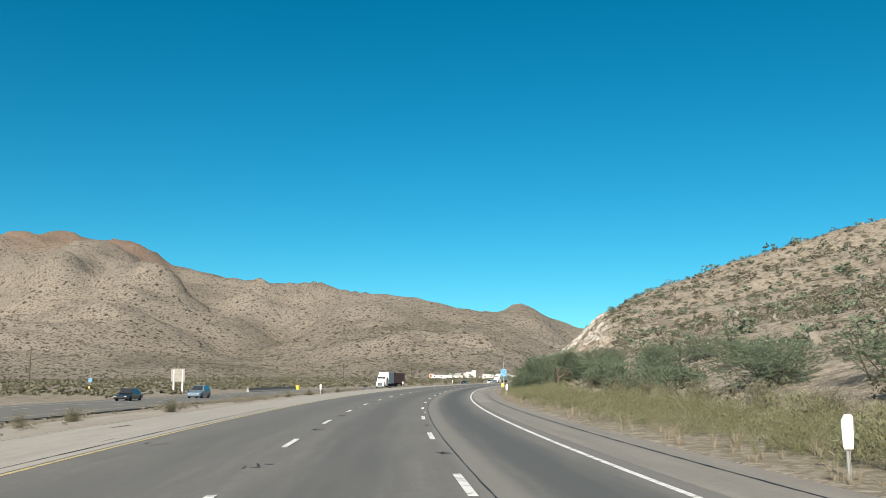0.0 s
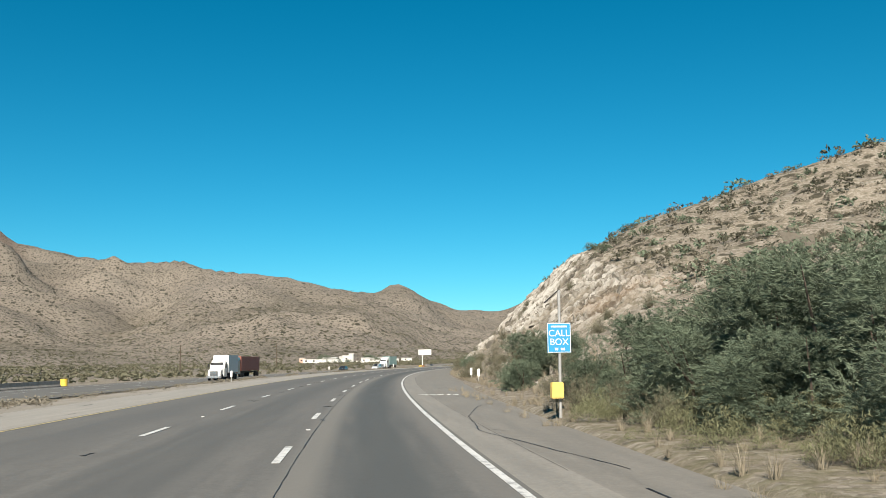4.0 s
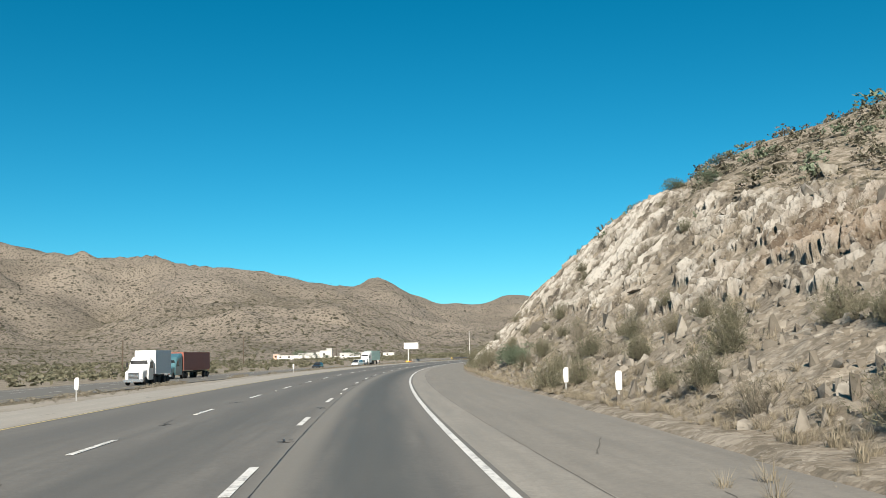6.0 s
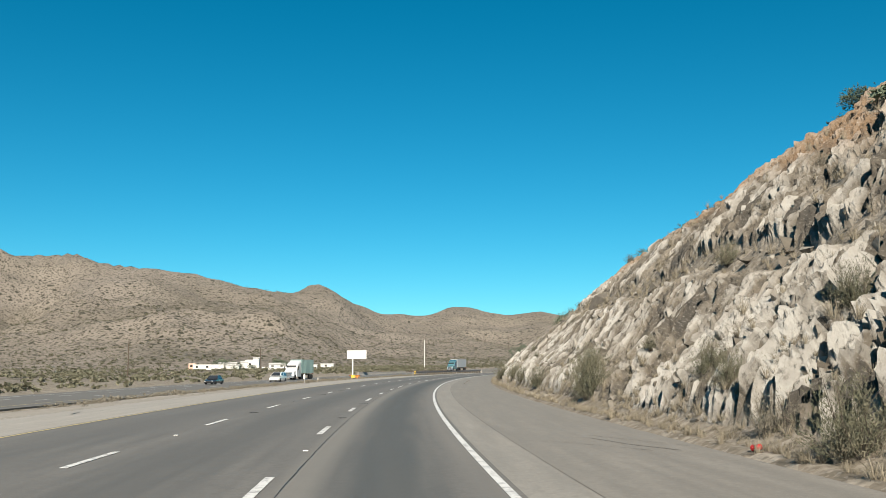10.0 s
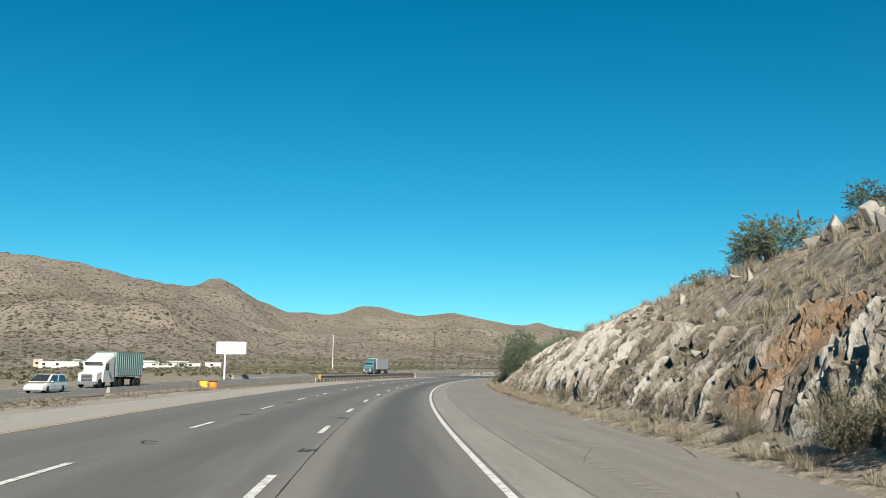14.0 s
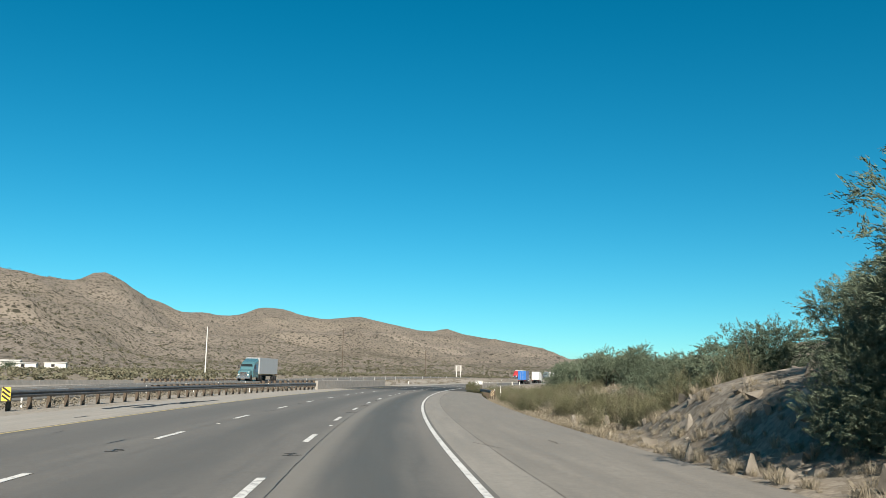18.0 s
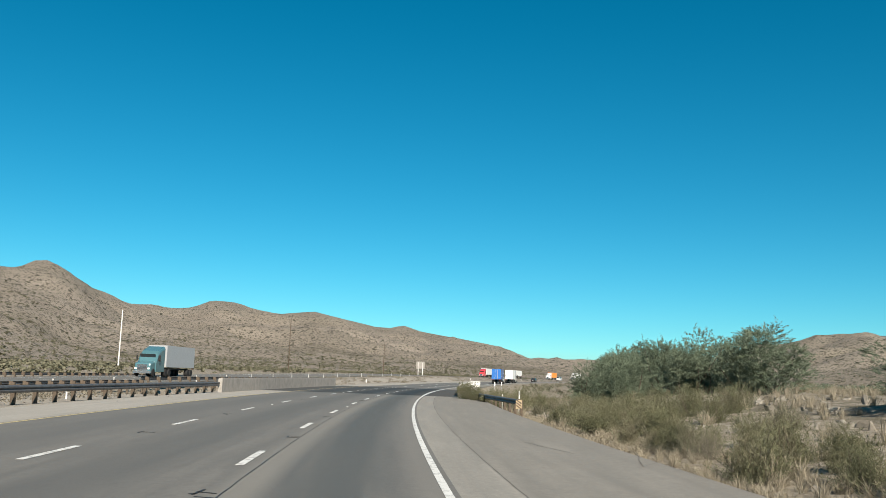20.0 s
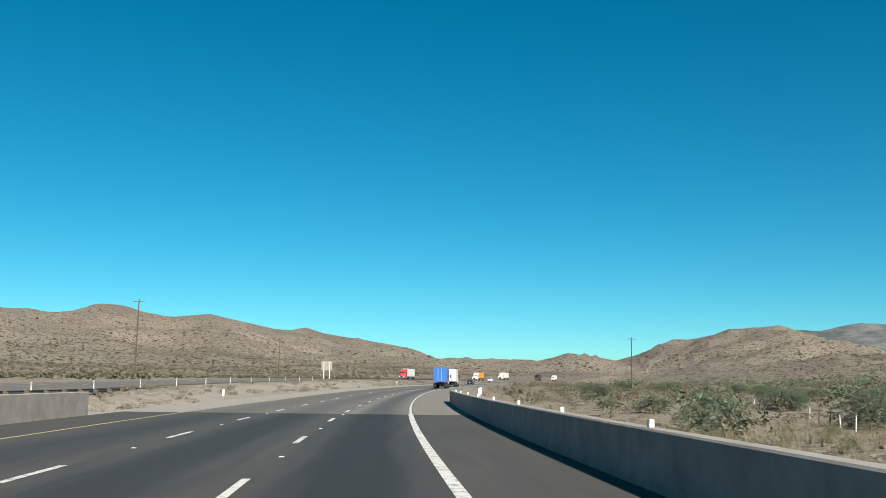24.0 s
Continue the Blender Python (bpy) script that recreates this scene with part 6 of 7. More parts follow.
joined("rubble", "scattered stones on the hillside", s, l, SHARDS, np.exp(g.normal(-1.1, 0.45, len(s))), "rock", g, 1.2, "rubble")
s, l, g = scatter(1600, 372, 520, -24, -8.3, 424)
joined("rubble", "small stones on the wash bank", s, l, SHARDS, g.uniform(0.05, 0.3, len(s)), "rock", g, 1.1, "rubble")
for k, (s, l, h) in enumerate(((308.6, -17.9, 1.5), (310.0, -17.2, 1.3), (311.2, -17.0, 1.1), (309.4, -18.4, 0.8), (310.9, -13.3, 1.2), (313, -15.2, 0.8), (316, -15.6, 0.7), (305.5, -16.6, 1.0), (319, -14.4, 0.8), (362, -9.6, 0.4), (188, -27.6, 0.8), (364, -9.3, 0.35))):
    bm, co, fa = shard(560 + k, 1.0)
    bmesh.ops.bevel(bm, geom=list(bm.edges), offset=0.03, segments=1, affect="EDGES")
    ob = part("boulder", bm, M["pale_rock"])
    h *= 0.48
    ob.matrix_basis = at(s, l, land_z(s, l) + h * 0.1, 40 * k) @ Matrix.Diagonal((h * 1.2, h * 1.2, h * 1.3, 1))
    tagged(ob, "pale angular boulder on the edge of the rock cut", "boulder", "pale boulders")


# ---- vehicles, standing as they are seen ----
def car_paint(name, col, rough=0.25):
    m = Nodes(name, rough, 0.0, 0.5)
    m.b.inputs["Coat Weight"].default_value = 0.6
    v = m.coords("Object")
    dust = m.noise(v, 3.0, 4)
    m.color(m.mix(m.math("MULTIPLY", dust, 0.3), col, tuple(0.6 * c + 0.1 for c in col)))
    return m.mat


M["glass"] = car_paint("dark_window_glass", (0.012, 0.014, 0.017), 0.06)
M["tyre"] = plain("tyre_rubber", (0.018, 0.018, 0.018), 0.85)
M["chrome"] = plain("bright_metal", (0.55, 0.55, 0.56), 0.25, 0.9, 0.05)
M["car_black"] = car_paint("black_car_paint", (0.012, 0.013, 0.016))
M["car_white"] = car_paint("white_car_paint", (0.608, 0.608, 0.593))
M["car_blue"] = car_paint("grey_blue_car_paint", (0.14, 0.19, 0.24))
M["truck_teal"] = car_paint("teal_truck_paint", (0.05, 0.13, 0.15))
M["truck_blue"] = car_paint("blue_truck_paint", (0.02, 0.13, 0.42))
M["truck_red"] = car_paint("red_truck_paint", (0.45, 0.035, 0.04))
M["box_white"] = plain("white_box_body", (0.577, 0.585, 0.577), 0.5, 0.0, 0.05)
M["box_red"] = plain("rust_red_container", (0.26, 0.09, 0.065), 0.6, 0.0, 0.15)
M["box_green"] = plain("grey_green_container", (0.16, 0.24, 0.23), 0.6, 0.0, 0.12)
M["box_grey"] = plain("grey_trailer_sheet", (0.36, 0.37, 0.38), 0.5, 0.2, 0.08)
M["lamp_red"] = car_paint("red_tail_lamp", (0.35, 0.01, 0.01), 0.15)
M["lamp_clear"] = car_paint("clear_head_lamp", (0.7, 0.7, 0.68), 0.08)


def wheel(x, y, r, w, parent, dual=False):
    bm = bmesh.new()
    prof = ((r * 0.62, -w / 2), (r * 0.93, -w / 2), (r, -w * 0.32), (r, w * 0.32), (r * 0.93, w / 2), (r * 0.62, w / 2))
    loft(bm, [[(q, a * math.cos(i * math.tau / 20), a * math.sin(i * math.tau / 20)) for i in range(20)] for a, q in prof])
    t = part("wheel", bm, M["tyre"], parent)
    t.matrix_basis = pose(x, y, r)
    bm = bmesh.new()
    for side in (-1, 1):
        rod(bm, (side * w * 0.2, 0, 0), (side * w * 0.46, 0, 0), r * 0.6, r * 0.5, 16)
        rod(bm, (side * w * 0.46, 0, 0), (side * w * 0.5, 0, 0), r * 0.18, r * 0.15, 10)
    part("rim", bm, M["chrome"], t, "bright metal rim")
    return t


def body_loft(bm, stations, wide):
    """A car body from (y, low z, high z, half width low, half width high)."""
    rings = []
    for y, z0, z1, a, b in stations:
        c = (z1 - z0) * 0.18
        rings.append([(-a * 0.96, y, z0), (a * 0.96, y, z0), (a, y, z0 + c), (a, y, z0 + (z1 - z0) * 0.6), (b, y, z1 - c * 0.3), (b * 0.8, y, z1), (-b * 0.8, y, z1), (-b, y, z1 - c * 0.3), (-a, y, z0 + (z1 - z0) * 0.6), (-a, y, z0 + c)])
    loft(bm, rings)
    bmesh.ops.recalc_face_normals(bm, faces=bm.faces)
    return bm


def car(m, paint, label, kind="suv", name="car"):
    """A car whose front looks to its +y."""
    g = thing(name, m, label, "car" if kind != "van" else "van")
    dims = {"sedan": (4.7, 1.83, 1.45, 0.33), "suv": (4.6, 1.88, 1.68, 0.36), "minivan": (5.1, 1.98, 1.76, 0.35), "van": (5.6, 2.02, 2.1, 0.37)}[kind]
    L, W, H, r = dims
    h = L / 2
    belt = H * 0.56
    bm = bmesh.new()
    hood = belt * (0.96 if kind != "van" else 1.02)
    body_loft(bm, [(-h, 0.42, belt * 0.9, W * 0.42, W * 0.42), (-h + 0.12, 0.25, belt, W * 0.48, W * 0.47), (-h * 0.4, 0.2, belt, W * 0.5, W * 0.49), (h * 0.35, 0.2, belt, W * 0.5, W * 0.49),
                   (h * 0.75, 0.2, hood * 0.9, W * 0.49, W * 0.46), (h - 0.1, 0.25, hood * 0.74, W * 0.45, W * 0.42), (h, 0.35, hood * 0.62, W * 0.4, W * 0.38)], W)
    part("body", bm, paint, g)
    if kind == "sedan":
        cab = [(-h * 0.78, 0.02), (-h * 0.42, 1.0), (h * 0.02, 1.0), (h * 0.42, 0.02)]
    elif kind == "suv":
        cab = [(-h * 0.97, 0.02), (-h * 0.84, 0.95), (h * 0.06, 1.0), (h * 0.44, 0.02)]
    elif kind == "minivan":
        cab = [(-h * 0.97, 0.02), (-h * 0.88, 0.96), (h * 0.15, 1.0), (h * 0.62, 0.02)]
    else:
        cab = [(-h * 0.99, 0.02), (-h * 0.96, 0.98), (h * 0.42, 1.0), (h * 0.66, 0.02)]
    bm = bmesh.new()
    rings = []
    for y, u in cab:
        z = belt - 0.02 + (H - belt) * u
        w = W * (0.475 - 0.09 * u)
        rings.append((y, z, w))
    (y0, z0, w0), (y1, z1, w1), (y2, z2, w2), (y3, z3, w3) = rings
    v = [bm.verts.new(p) for p in ((-w0, y0, z0), (w0, y0, z0), (-w1, y1, z1), (w1, y1, z1), (-w2, y2, z2), (w2, y2, z2), (-w3, y3, z3), (w3, y3, z3))]
    for f in ((0, 1, 3, 2), (2, 3, 5, 4), (4, 5, 7, 6), (0, 2, 4, 6), (1, 7, 5, 3), (0, 6, 7, 1)):
        bm.faces.new([v[i] for i in f])
    bmesh.ops.recalc_face_normals(bm, faces=bm.faces)
    bmesh.ops.bevel(bm, geom=list(bm.edges), offset=0.07, segments=2, affect="EDGES")
    top = part("cabin", bm, paint, g)

    def pane(name, pts, off):
        bm = bmesh.new()
        vs = [bm.verts.new(Vector(p)) for p in pts]
        bm.faces.new(vs)
        bm.normal_update()
        n = bm.faces[:][0].normal.copy()
        if n.dot(Vector(off)) < 0:
            n.negate()
        c = sum((Vector(p) for p in pts), Vector()) / 4
        for q in vs:
            q.co = c + (q.co - c) * 0.86 + n * 0.012
        bmesh.ops.solidify(bm, geom=bm.faces[:], thickness=0.006)
        return part(name, bm, M["glass"], top, "dark glass")
    pane("rear_window", ((-w0, y0, z0 + 0.1), (w0, y0, z0 + 0.1), (w1, y1, z1 - 0.05), (-w1, y1, z1 - 0.05)), (0, -1, 0.3))
    pane("windscreen", ((-w3, y3, z3 + 0.04), (w3, y3, z3 + 0.04), (w2, y2, z2), (-w2, y2, z2)), (0, 1, 0.3))
    split = 1 if kind == "van" else 2
    for sx in (-1, 1):
        for k in range(split):
            a, b = k / split + 0.02, (k + 1) / split - 0.02
            lo0, lo1 = y0 + (y3 - y0) * a, y0 + (y3 - y0) * b
            hi0, hi1 = y1 + (y2 - y1) * a, y1 + (y2 - y1) * b
            pane("side_window", ((sx * w0, lo0, z0 + 0.06), (sx * w3, lo1, z3 + 0.06), (sx * w2, hi1, z2 - 0.06), (sx * w1, hi0, z1 - 0.06)), (sx, 0, 0.2))
    for sx in (-1, 1):
        for sy in (-1, 1):
            wheel(sx * (W / 2 - 0.12), sy * h * 0.6, r, 0.22, g)
        bm = bmesh.new()
        box(bm, (0.16, 0.05, 0.3 if kind != "sedan" else 0.16), (sx * W * 0.40, -h + 0.04, belt * 0.82), bevel=0.015)
        part("tail_lamp", bm, M["lamp_red"], g, "red tail lamp")
        bm = bmesh.new()
        box(bm, (0.3, 0.08, 0.15), (sx * W * 0.32, h - 0.05, hood * 0.6), bevel=0.03)
        part("headlight", bm, M["lamp_clear"], g, "clear headlight")
        bm = bmesh.new()
        box(bm, (0.2, 0.1, 0.13), (sx * (W / 2 + 0.06), h * 0.36, belt + 0.08), bevel=0.03)
        part("mirror", bm, paint, g)
    bm = bmesh.new()
    box(bm, (W * 0.9, 0.12, 0.2), (0, -h + 0.02, 0.42), bevel=0.03)
    part("rear_bumper", bm, M["black"], g)
    bm = bmesh.new()
    box(bm, (W * 0.5, 0.04, 0.12), (0, h - 0.03, 0.5), bevel=0.01)
    part("grille", bm, M["black"], g)
    bm = bmesh.new()
    box(bm, (0.32, 0.02, 0.15), (0, -h - 0.005, belt * 0.72))
    part("number_plate", bm, M["white"], g, "plain white number plate")
    return g


def truck(m, cab_paint, box_mat, label, length=14.0, ribs=False, sleeper=True):
    """A lorry with a bonnet, whose front looks to its +y; the box trails behind."""
    g = thing("truck", m, label, "truck")
    front = length / 2
    bm = bmesh.new()
    prof = ((front, 0.55, 1.45), (front - 0.15, 0.45, 1.7), (front - 1.5, 0.45, 1.95), (front - 1.55, 0.45, 2.0))
    loft(bm, [[(-w, y, z0), (w, y, z0), (w, y, z1 - 0.15), (w * 0.85, y, z1), (-w * 0.85, y, z1), (-w, y, z1 - 0.15)] for (y, z0, z1), w in zip(prof, (0.95, 1.05, 1.1, 1.1))])
    bmesh.ops.recalc_face_normals(bm, faces=bm.faces)
    part("bonnet", bm, cab_paint, g)
    bm = bmesh.new()
    back = front - (4.4 if sleeper else 3.2)
    prof = ((front - 1.5, 2.0), (front - 2.05, 2.95), (front - 2.6, 3.3), (back, 3.9 if sleeper else 3.0))
    loft(bm, [[(-1.2, y, 0.6), (1.2, y, 0.6), (1.22, y, z - 0.3), (1.05, y, z), (-1.05, y, z), (-1.22, y, z - 0.3)] for y, z in prof])
    bmesh.ops.recalc_face_normals(bm, faces=bm.faces)
    cab = part("cab", bm, cab_paint, g)
    bm = bmesh.new()
    box(bm, (2.0, 0.03, 0.85), (0, front - 1.74, 2.5), (-31, 0, 0))
    part("windscreen", bm, M["glass"], cab, "dark glass")
    for sx in (-1, 1):
        bm = bmesh.new()
        box(bm, (0.03, 0.85, 0.75), (sx * 1.225, front - 2.5, 2.35), bevel=0.01)
        part("side_window", bm, M["glass"], cab, "dark glass")
        bm = bmesh.new()
        box(bm, (0.2, 0.12, 0.6), (sx * 1.5, front - 1.9, 2.4), bevel=0.03)
        part("mirror", bm, M["black"], cab)
        bm = bmesh.new()
        box(bm, (0.3, 0.1, 0.22), (sx * 0.85, front + 0.01, 1.0), bevel=0.03)
        part("headlight", bm, M["lamp_clear"], g)
    bm = bmesh.new()
    box(bm, (1.3, 0.06, 0.8), (0, front + 0.01, 1.1), bevel=0.03)
    grille = part("grille", bm, M["chrome"], g, "bright metal grille")
    bm = bmesh.new()
    for k in range(5):
        box(bm, (1.15, 0.02, 0.06), (0, front + 0.045, 0.8 + 0.15 * k))
    part("slot", bm, M["black"], grille)
    bm = bmesh.new()
    box(bm, (2.3, 0.2, 0.35), (0, front + 0.05, 0.55), bevel=0.04)
    part("bumper", bm, M["chrome"], g)
    b0, b1 = -length / 2, back - 0.5
    bm = bmesh.new()
    box(bm, (2.55, b1 - b0, 2.85), (0, (b0 + b1) / 2, 2.65), bevel=0.03)
    bodybox = part("cargo_box", bm, box_mat, g)
    if ribs:
        rib = bmesh.new()
        box(rib, (0.06, 0.1, 2.6), (0, 0, 2.65))
        me = bpy.data.meshes.new("rib")
        rib.to_mesh(me)
        rib.free()
        me.materials.append(box_mat)
        n = int((b1 - b0) / 0.6)
        for k in range(n):
            for sx in (-1, 1):
                ob = new("rib", me)
                ob.parent = bodybox
                ob.matrix_basis = pose(sx * 1.3, b0 + 0.4 + k * (b1 - b0 - 0.8) / (n - 1), 0)
    bm = bmesh.new()
    for sx in (-0.45, 0.45):
        box(bm, (0.12, length - 1.5, 0.25), (sx, -0.4, 1.0))
    part("chassis", bm, M["black"], g)
    bm = bmesh.new()
    for sx in (-1, 1):
        box(bm, (0.08, 0.06, 2.6), (sx * 0.35, b0 - 0.03, 2.6))
    part("door_bar", bm, M["grey"], g)
    for sx in (-1, 1):
        bm = bmesh.new()
        box(bm, (0.3, 0.06, 0.14), (sx * 1.0, b0 - 0.03, 1.1))
        part("tail_lamp", bm, M["lamp_red"], g)
        for y in (front - 0.9, back - 0.6, back - 1.9, b0 + 1.0, b0 + 2.3):
            wheel(sx * 1.02, y, 0.5, 0.3 if y == front - 0.9 else 0.5, g)
    return g


# opposite carriageway: fronts look back along the road
def opposite(s, lane):
    return at(s, float(op_near(s)) + lane, float(op_z(s)), 180)


car(opposite(104.5, 11.4), M["car_black"], "black sedan on the opposite carriageway", "sedan")
car(opposite(118.5, 7.7), M["car_blue"], "grey-blue hatchback on the opposite carriageway", "suv")
truck(opposite(229, 4.0), M["car_white"], M["box_white"], "white box truck on the opposite carriageway", 9.5, sleeper=False)
truck(opposite(263, 11.4), M["truck_teal"], M["box_red"], "teal truck hauling a rust-red container", 17.5)
truck(opposite(386, 11.4), M["car_white"], M["box_green"], "white truck hauling a ribbed grey-green container", 13.0, ribs=True)
car(opposite(344, 11.4), M["car_black"], "black sedan passing on the opposite carriageway", "sedan")
car(opposite(364.5, 7.7), M["car_white"], "white minivan on the opposite carriageway", "minivan")
truck(opposite(522, 11.4), M["truck_teal"], M["box_grey"], "teal truck pulling a grey trailer", 16.0)
truck(opposite(828, 11.4), M["truck_red"], M["box_white"], "red truck pulling a white trailer", 16.0)
truck(opposite(884, 11.4), M["car_blue"], M["box_white"], "pale blue and white truck far along the opposite carriageway", 16.0)
truck(opposite(955, 11.4), M["car_white"], M["orange"], "white truck hauling an orange container far off", 15.0)
truck(at(1010, 34, 3.2, 180), M["car_white"], M["box_white"], "white truck pulling a white trailer far off", 16.0)
truck(at(1110, 34, 3.2, 180), M["car_black"], M["car_black"], "black truck far along the opposite carriageway", 12.0)
truck(at(1170, 34, 3.2, 180), M["car_white"], M["box_white"], "white truck in the far distance of the opposite carriageway", 12.0)


# same carriageway, ahead
def ahead(s, l):
    return at(s, l, float(climb(s)))


truck(ahead(662, -2.6), M["car_white"], M["truck_blue"], "truck with a bright blue box body", 11.0, sleeper=False)
truck(ahead(700, -1.8), M["car_white"], M["box_white"], "white flatbed truck ahead on the same carriageway", 11.0)
car(ahead(780, 1.85), M["car_black"], "dark car in the middle lane far ahead", "suv")
car(at(900, 14.5, 1.9), M["car_white"], "white passenger van far ahead beside the carriageway", "van")


# ---- houses across the valley ----
M["stucco"] = plain("white_stucco", (0.555, 0.54, 0.503), 0.9, 0.0, 0.08, 2.0)
M["roof"] = plain("pale_roofing", (0.465, 0.45, 0.42), 0.9, 0.0, 0.12, 2.0)


M["adobe"] = plain("pink_adobe", (0.50, 0.33, 0.25), 0.9, 0.0, 0.1, 2.0)


def house(m, blocks, label):
    """A house of several low blocks: x, y, width, depth, height and roof pitch of each."""
    g = thing("house", m, label, "house", "white houses")
    for k, (x, y, w, d, h, pitch) in enumerate(blocks):
        h *= 0.82
        bm = bmesh.new()
        box(bm, (w, d, h + 1.0), (x, y, h / 2 - 0.5), bevel=0.05)
        wall = part("wall", bm, M["adobe"] if k == 3 else M["stucco"], g)
        bm = bmesh.new()
        e = 0.3
        if pitch:
            loft(bm, [[(x + q, y - d / 2 - e, h), (x + q, y, h + pitch), (x + q, y + d / 2 + e, h), (x + q, y + d / 2 + e, h + 0.12), (x + q, y, h + pitch + 0.12), (x + q, y - d / 2 - e, h + 0.12)] for q in (-w / 2 - e, w / 2 + e)])
            bmesh.ops.recalc_face_normals(bm, faces=bm.faces)
        else:
            box(bm, (w + 0.3, d + 0.3, 0.25), (x, y, h + 0.12), bevel=0.04)
        part("roof", bm, M["roof"], g)
        n = max(1, int(w / 4.2))
        for i in range(n):
            if (i + k) % 3 == 2:
                continue
            wx = x - w / 2 + w * (i + 0.4) / n
            bm = bmesh.new()
            box(bm, (1.2, 0.1, 1.0), (wx, y - d / 2 - 0.02, h * 0.55))
            win = part("window", bm, M["wood"], g)
            bm = bmesh.new()
            box(bm, (1.0, 0.04, 0.8), (wx, y - d / 2 - 0.07, h * 0.55))
            part("pane", bm, M["glass"], win, "dark window glass")
    return g


FACE = 26
for s, l, blocks, label in (
        (600, 193, ((0, 0, 15, 6, 2.6, 0.0), (9, 3, 9, 5, 3.4, 0.6), (12.5, -5, 6, 3, 2.2, 0.3), (-8.5, 2, 3.5, 4, 3.6, 0.0)), "long low white house with a pink adobe end wall"),
        (610, 177, ((0, 0, 6.5, 5, 5.2, 0.0), (2.2, 0.5, 3, 4, 6.4, 0.4), (-3.6, -1, 3.4, 4, 4.0, 0.5)), "two-storey white house of stepped blocks"),
        (612, 164, ((0, 0, 9, 5, 2.6, 0.7), (5, -1.5, 5, 4, 2.0, 0.0)), "white house with a low porch among trees"),
        (640, 171, ((0, 0, 9, 4, 2.6, 0.5), (6.5, -1.5, 7, 3, 1.9, 0.2)), "low white house in the scrub across the valley"),
        (650, 161, ((0, 0, 7, 3.4, 2.5, 0.2),), "white trailer home in the scrub across the valley")):
    house(at(s, l, land_z(s, l) + 0.3, FACE), blocks, label)
bm = bmesh.new()
box(bm, (16, 0.4, 2.2), (0, 0, 0.2), bevel=0.03)
low = part("garden_wall", bm, M["stucco"])
low.matrix_basis = at(603, 158, land_z(603, 158), FACE)
tagged(low, "long low white garden wall before the houses", "wall")
for s, l, h, w in ((604, 187, 6.4, 10.0), (606, 181, 4.0, 5.0), (616, 168, 6.5, 6.0), (611, 158, 4.6, 6.0), (604, 172, 3.0, 4.0), (625, 160, 3.2, 5.0), (598, 178, 2.6, 4.0)):
    plant("bush", 1, s, l, h, w, "leaf_green", "tree", "dark green shade tree among white houses", "house trees")


# dark eroded bank past the far carriageway
bm = bmesh.new()
bank = np.random.default_rng(8)
rings = []
for k in range(40):
    u = k / 39
    x, y, hgt = -96 + 27.5 * u, 117.5 + 14.0 * u, (1.7 + 0.35 * math.sin(u * 9) + bank.uniform(-0.2, 0.2)) * min(1, 6 * u + 0.15, 6 * (1 - u) + 0.15)
    rings.append([(x + q * 0.45, y - q * 0.9, z) for q, z in ((1.4 + bank.uniform(0, 0.5), -2.2), (1.0 + bank.uniform(0, 0.4), -0.9 + hgt * 0.35), (0.3 + bank.uniform(-0.2, 0.2), -0.9 + hgt), (-1.6, -0.9 + hgt * 0.8), (-3.4, -2.2))])
loft(bm, rings)
bmesh.ops.recalc_face_normals(bm, faces=bm.faces)
tagged(part("earth_bank", bm, M["dark_earth"]), "dark brown eroded earth bank past the far carriageway", "earth bank")


# ---- the wash sign, fence and a tree yucca ----
def wash_sign(m):
    g = thing("wash_sign", m, "white place-name sign with dark lettering above the wash", "road sign")
    bm = bmesh.new()
    box(bm, (1.72, 0.03, 0.92), (0, 0, 1.5), bevel=0.006)
    p = part("panel", bm, M["white"], g)
    letters("WHEATON SPRINGS", 0.15, (0.07, -0.019, 1.74), (90, 0, 0), M["black"], p)
    letters("WASH", 0.15, (0.12, -0.019, 1.5), (90, 0, 0), M["black"], p)
    bm = bmesh.new()
    for z in (1.74, 1.58, 1.42):
        box(bm, (0.1, 0.006, 0.09), (-0.72, -0.018, z))
    box(bm, (0.16, 0.006, 0.06), (-0.35, -0.018, 1.5))
    for x in (-0.83, 0.83):
        box(bm, (0.02, 0.006, 0.88), (x, -0.018, 1.5))
    for z in (1.06, 1.94):
        box(bm, (1.66, 0.006, 0.02), (0, -0.018, z))
    part("border", bm, M["black"], p, "dark border and bars")
    for x in (-0.6, 0.6):
        bm = bmesh.new()
        box(bm, (0.09, 0.09, 5.0), (x, 0.07, -0.6), bevel=0.01)
        part("post", bm, M["wood"], g)
    return g


wash_sign(at(479.2, -7.75, 0.3, -4) @ Matrix.Diagonal((0.56, 0.56, 0.56, 1)))


def fence(points, label):
    g = thing("fence", Matrix.Identity(4), label, "fence")
    rnd = random.Random(8)
    tops = []
    for s, l in points:
        z = land_z(s, l)
        x, y = road_at(s, l)
        a = Vector((float(x), float(y), z - 0.3))
        b = a + Vector((rnd.uniform(-0.25, 0.25), rnd.uniform(-0.25, 0.25), 1.5))
        bm = bmesh.new()
        rod(bm, a, b, 0.06, 0.05, 6)
        part("post", bm, M["wood"] if rnd.random() < 0.5 else M["white"], g)
        tops.append((a, b))
    for (a0, b0), (a1, b1) in zip(tops, tops[1:]):
        for u in (0.5, 0.75, 0.95):
            bm = bmesh.new()
            rod(bm, a0.lerp(b0, u), a1.lerp(b1, u), 0.008, None, 4)
            part("wire", bm, M["steel"], g)
    return g


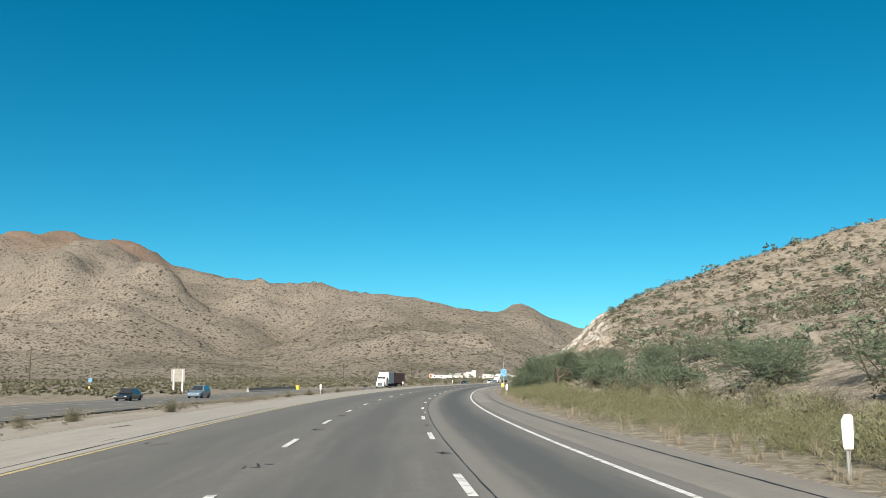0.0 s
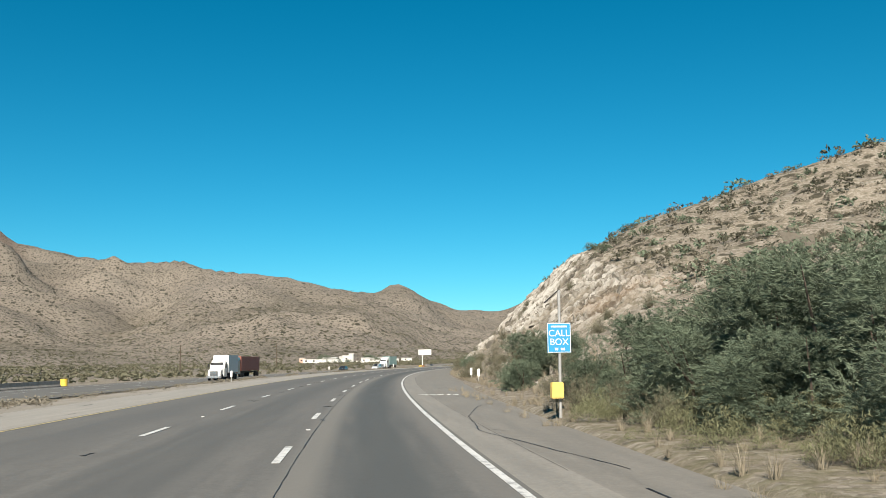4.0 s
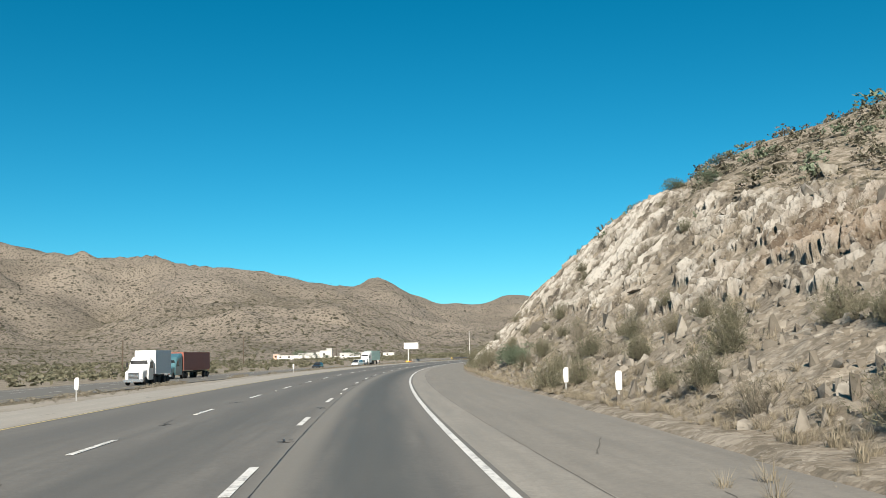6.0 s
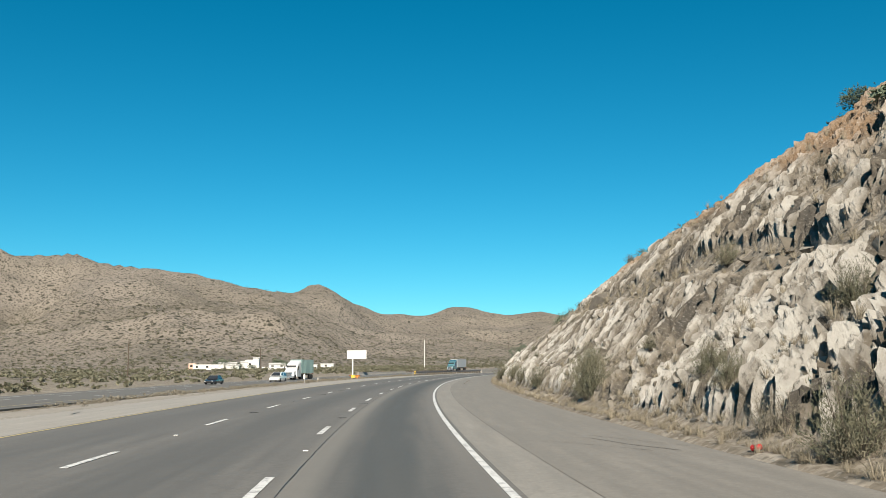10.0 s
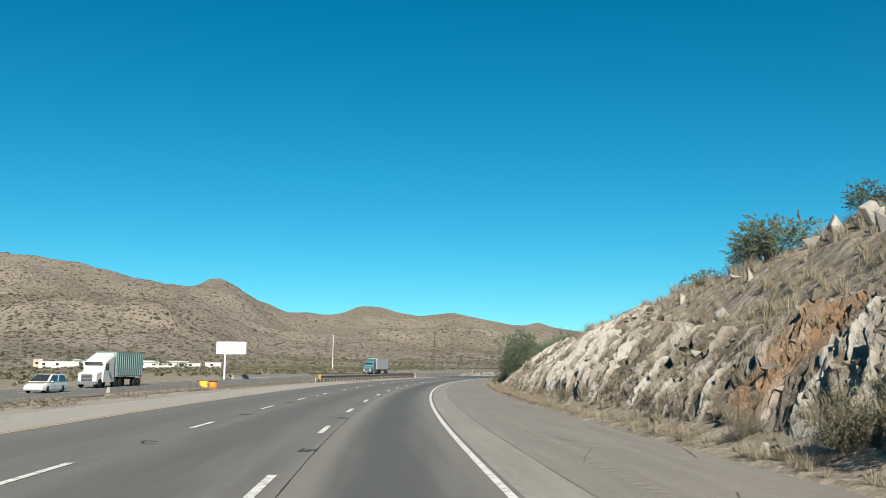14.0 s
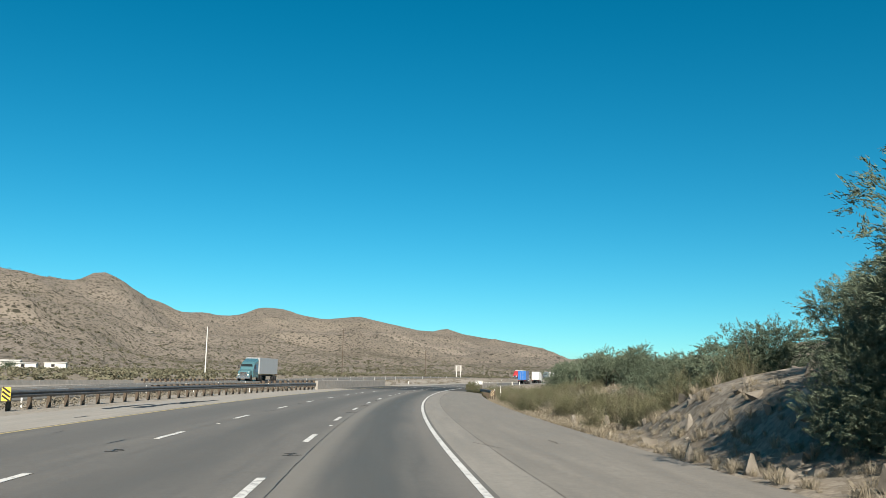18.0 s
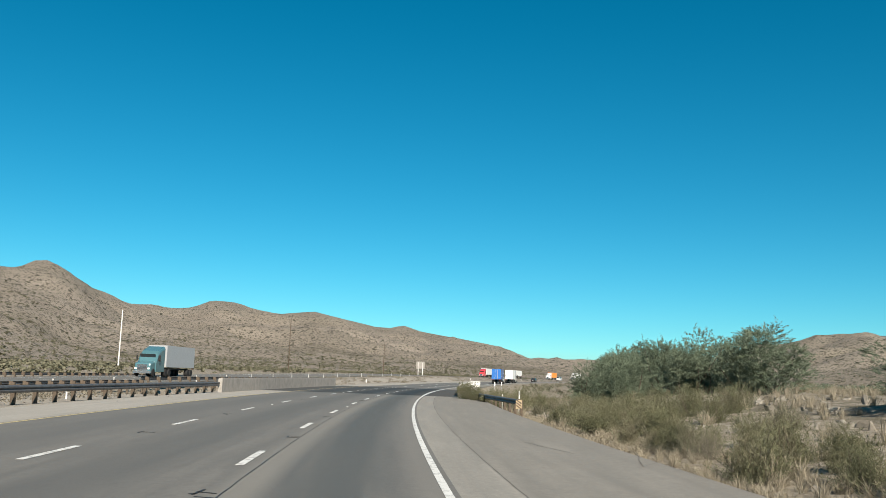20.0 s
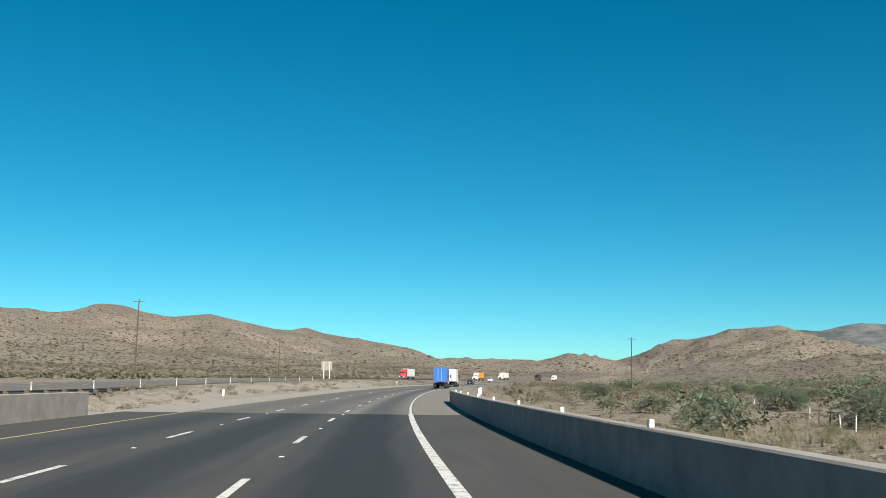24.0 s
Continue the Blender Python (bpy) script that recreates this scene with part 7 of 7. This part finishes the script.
fence([(500 + 5 * k, -24 - 1.2 * k) for k in range(14)], "leaning weathered fence posts with wire beside the wash")
fence([(578 + 4 * k, -40 - 0.6 * k) for k in range(10)], "pale leaning fence posts across the dry wash")


def joshua_tree(m, label, seed=3):
    g = thing("joshua_tree", m, label, "joshua tree", "joshua trees")
    rnd = np.random.default_rng(seed)
    bm = bmesh.new()
    tips = []

    def limb(a, d, n, r):
        b = a + d * rnd.uniform(0.5, 0.75)
        rod(bm, a, b, r, r * 0.8, 7)
        if n == 0:
            tips.append((b, d.normalized()))
            return
        for _ in range(2):
            v = Vector(rnd.normal(0, 0.55, 3)) + d + Vector((0, 0, 0.25))
            limb(b, v.normalized() * d.length * 0.8, n - 1, r * 0.8)
    limb(Vector((0, 0, -0.2)), Vector((0.1, 0, 1.3)), 2, 0.16)
    part("trunk", bm, M["bark"], g)
    co, fa = [], []
    for b, d in tips:
        for _ in range(70):
            v = Vector(rnd.normal(0, 1, 3)).normalized() + d * 0.7
            v = v.normalized() * rnd.uniform(0.25, 0.42)
            w = v.cross(Vector(rnd.normal(0, 1, 3))).normalized() * 0.018
            k = len(co)
            co += [b - w, b + w, b + v * 0.6 + w * 0.7, b + v]
            fa.append((k, k + 1, k + 2, k + 3))
    part("leaf_rosette", quick_mesh(bpy.data.meshes.new("leaf_rosette"), np.array([q[:] for q in co]), np.array(fa)), M["leaf_creosote"], g)
    return g


joshua_tree(at(229, -25.7, land_z(229, -25.7)), "small joshua tree on the crest of the rock cut")
joshua_tree(at(87.6, -11.8, land_z(87.6, -11.8)), "shaggy joshua tree behind the roadside bushes", 5)


# a crushed can left at the foot of the cut
M["can_red"] = plain("faded_red_tin", (0.42, 0.03, 0.03), 0.4, 0.2, 0.1)
bm = bmesh.new()
loft(bm, [[(r * math.cos(i * math.tau / 12), r * math.sin(i * math.tau / 12) * sq, z) for i in range(12)] for r, sq, z in ((0.055, 1, 0.0), (0.07, 0.9, 0.02), (0.066, 0.6, 0.10), (0.07, 0.8, 0.17), (0.05, 1, 0.19))])
can = part("can", bm, M["can_red"])
can.matrix_basis = at(215.7, -8.4, land_z(215.7, -8.4) + 0.06) @ pose(0, 0, 0, 78, 0, 30)
tagged(can, "crushed red can lying in the dry grass", "can")
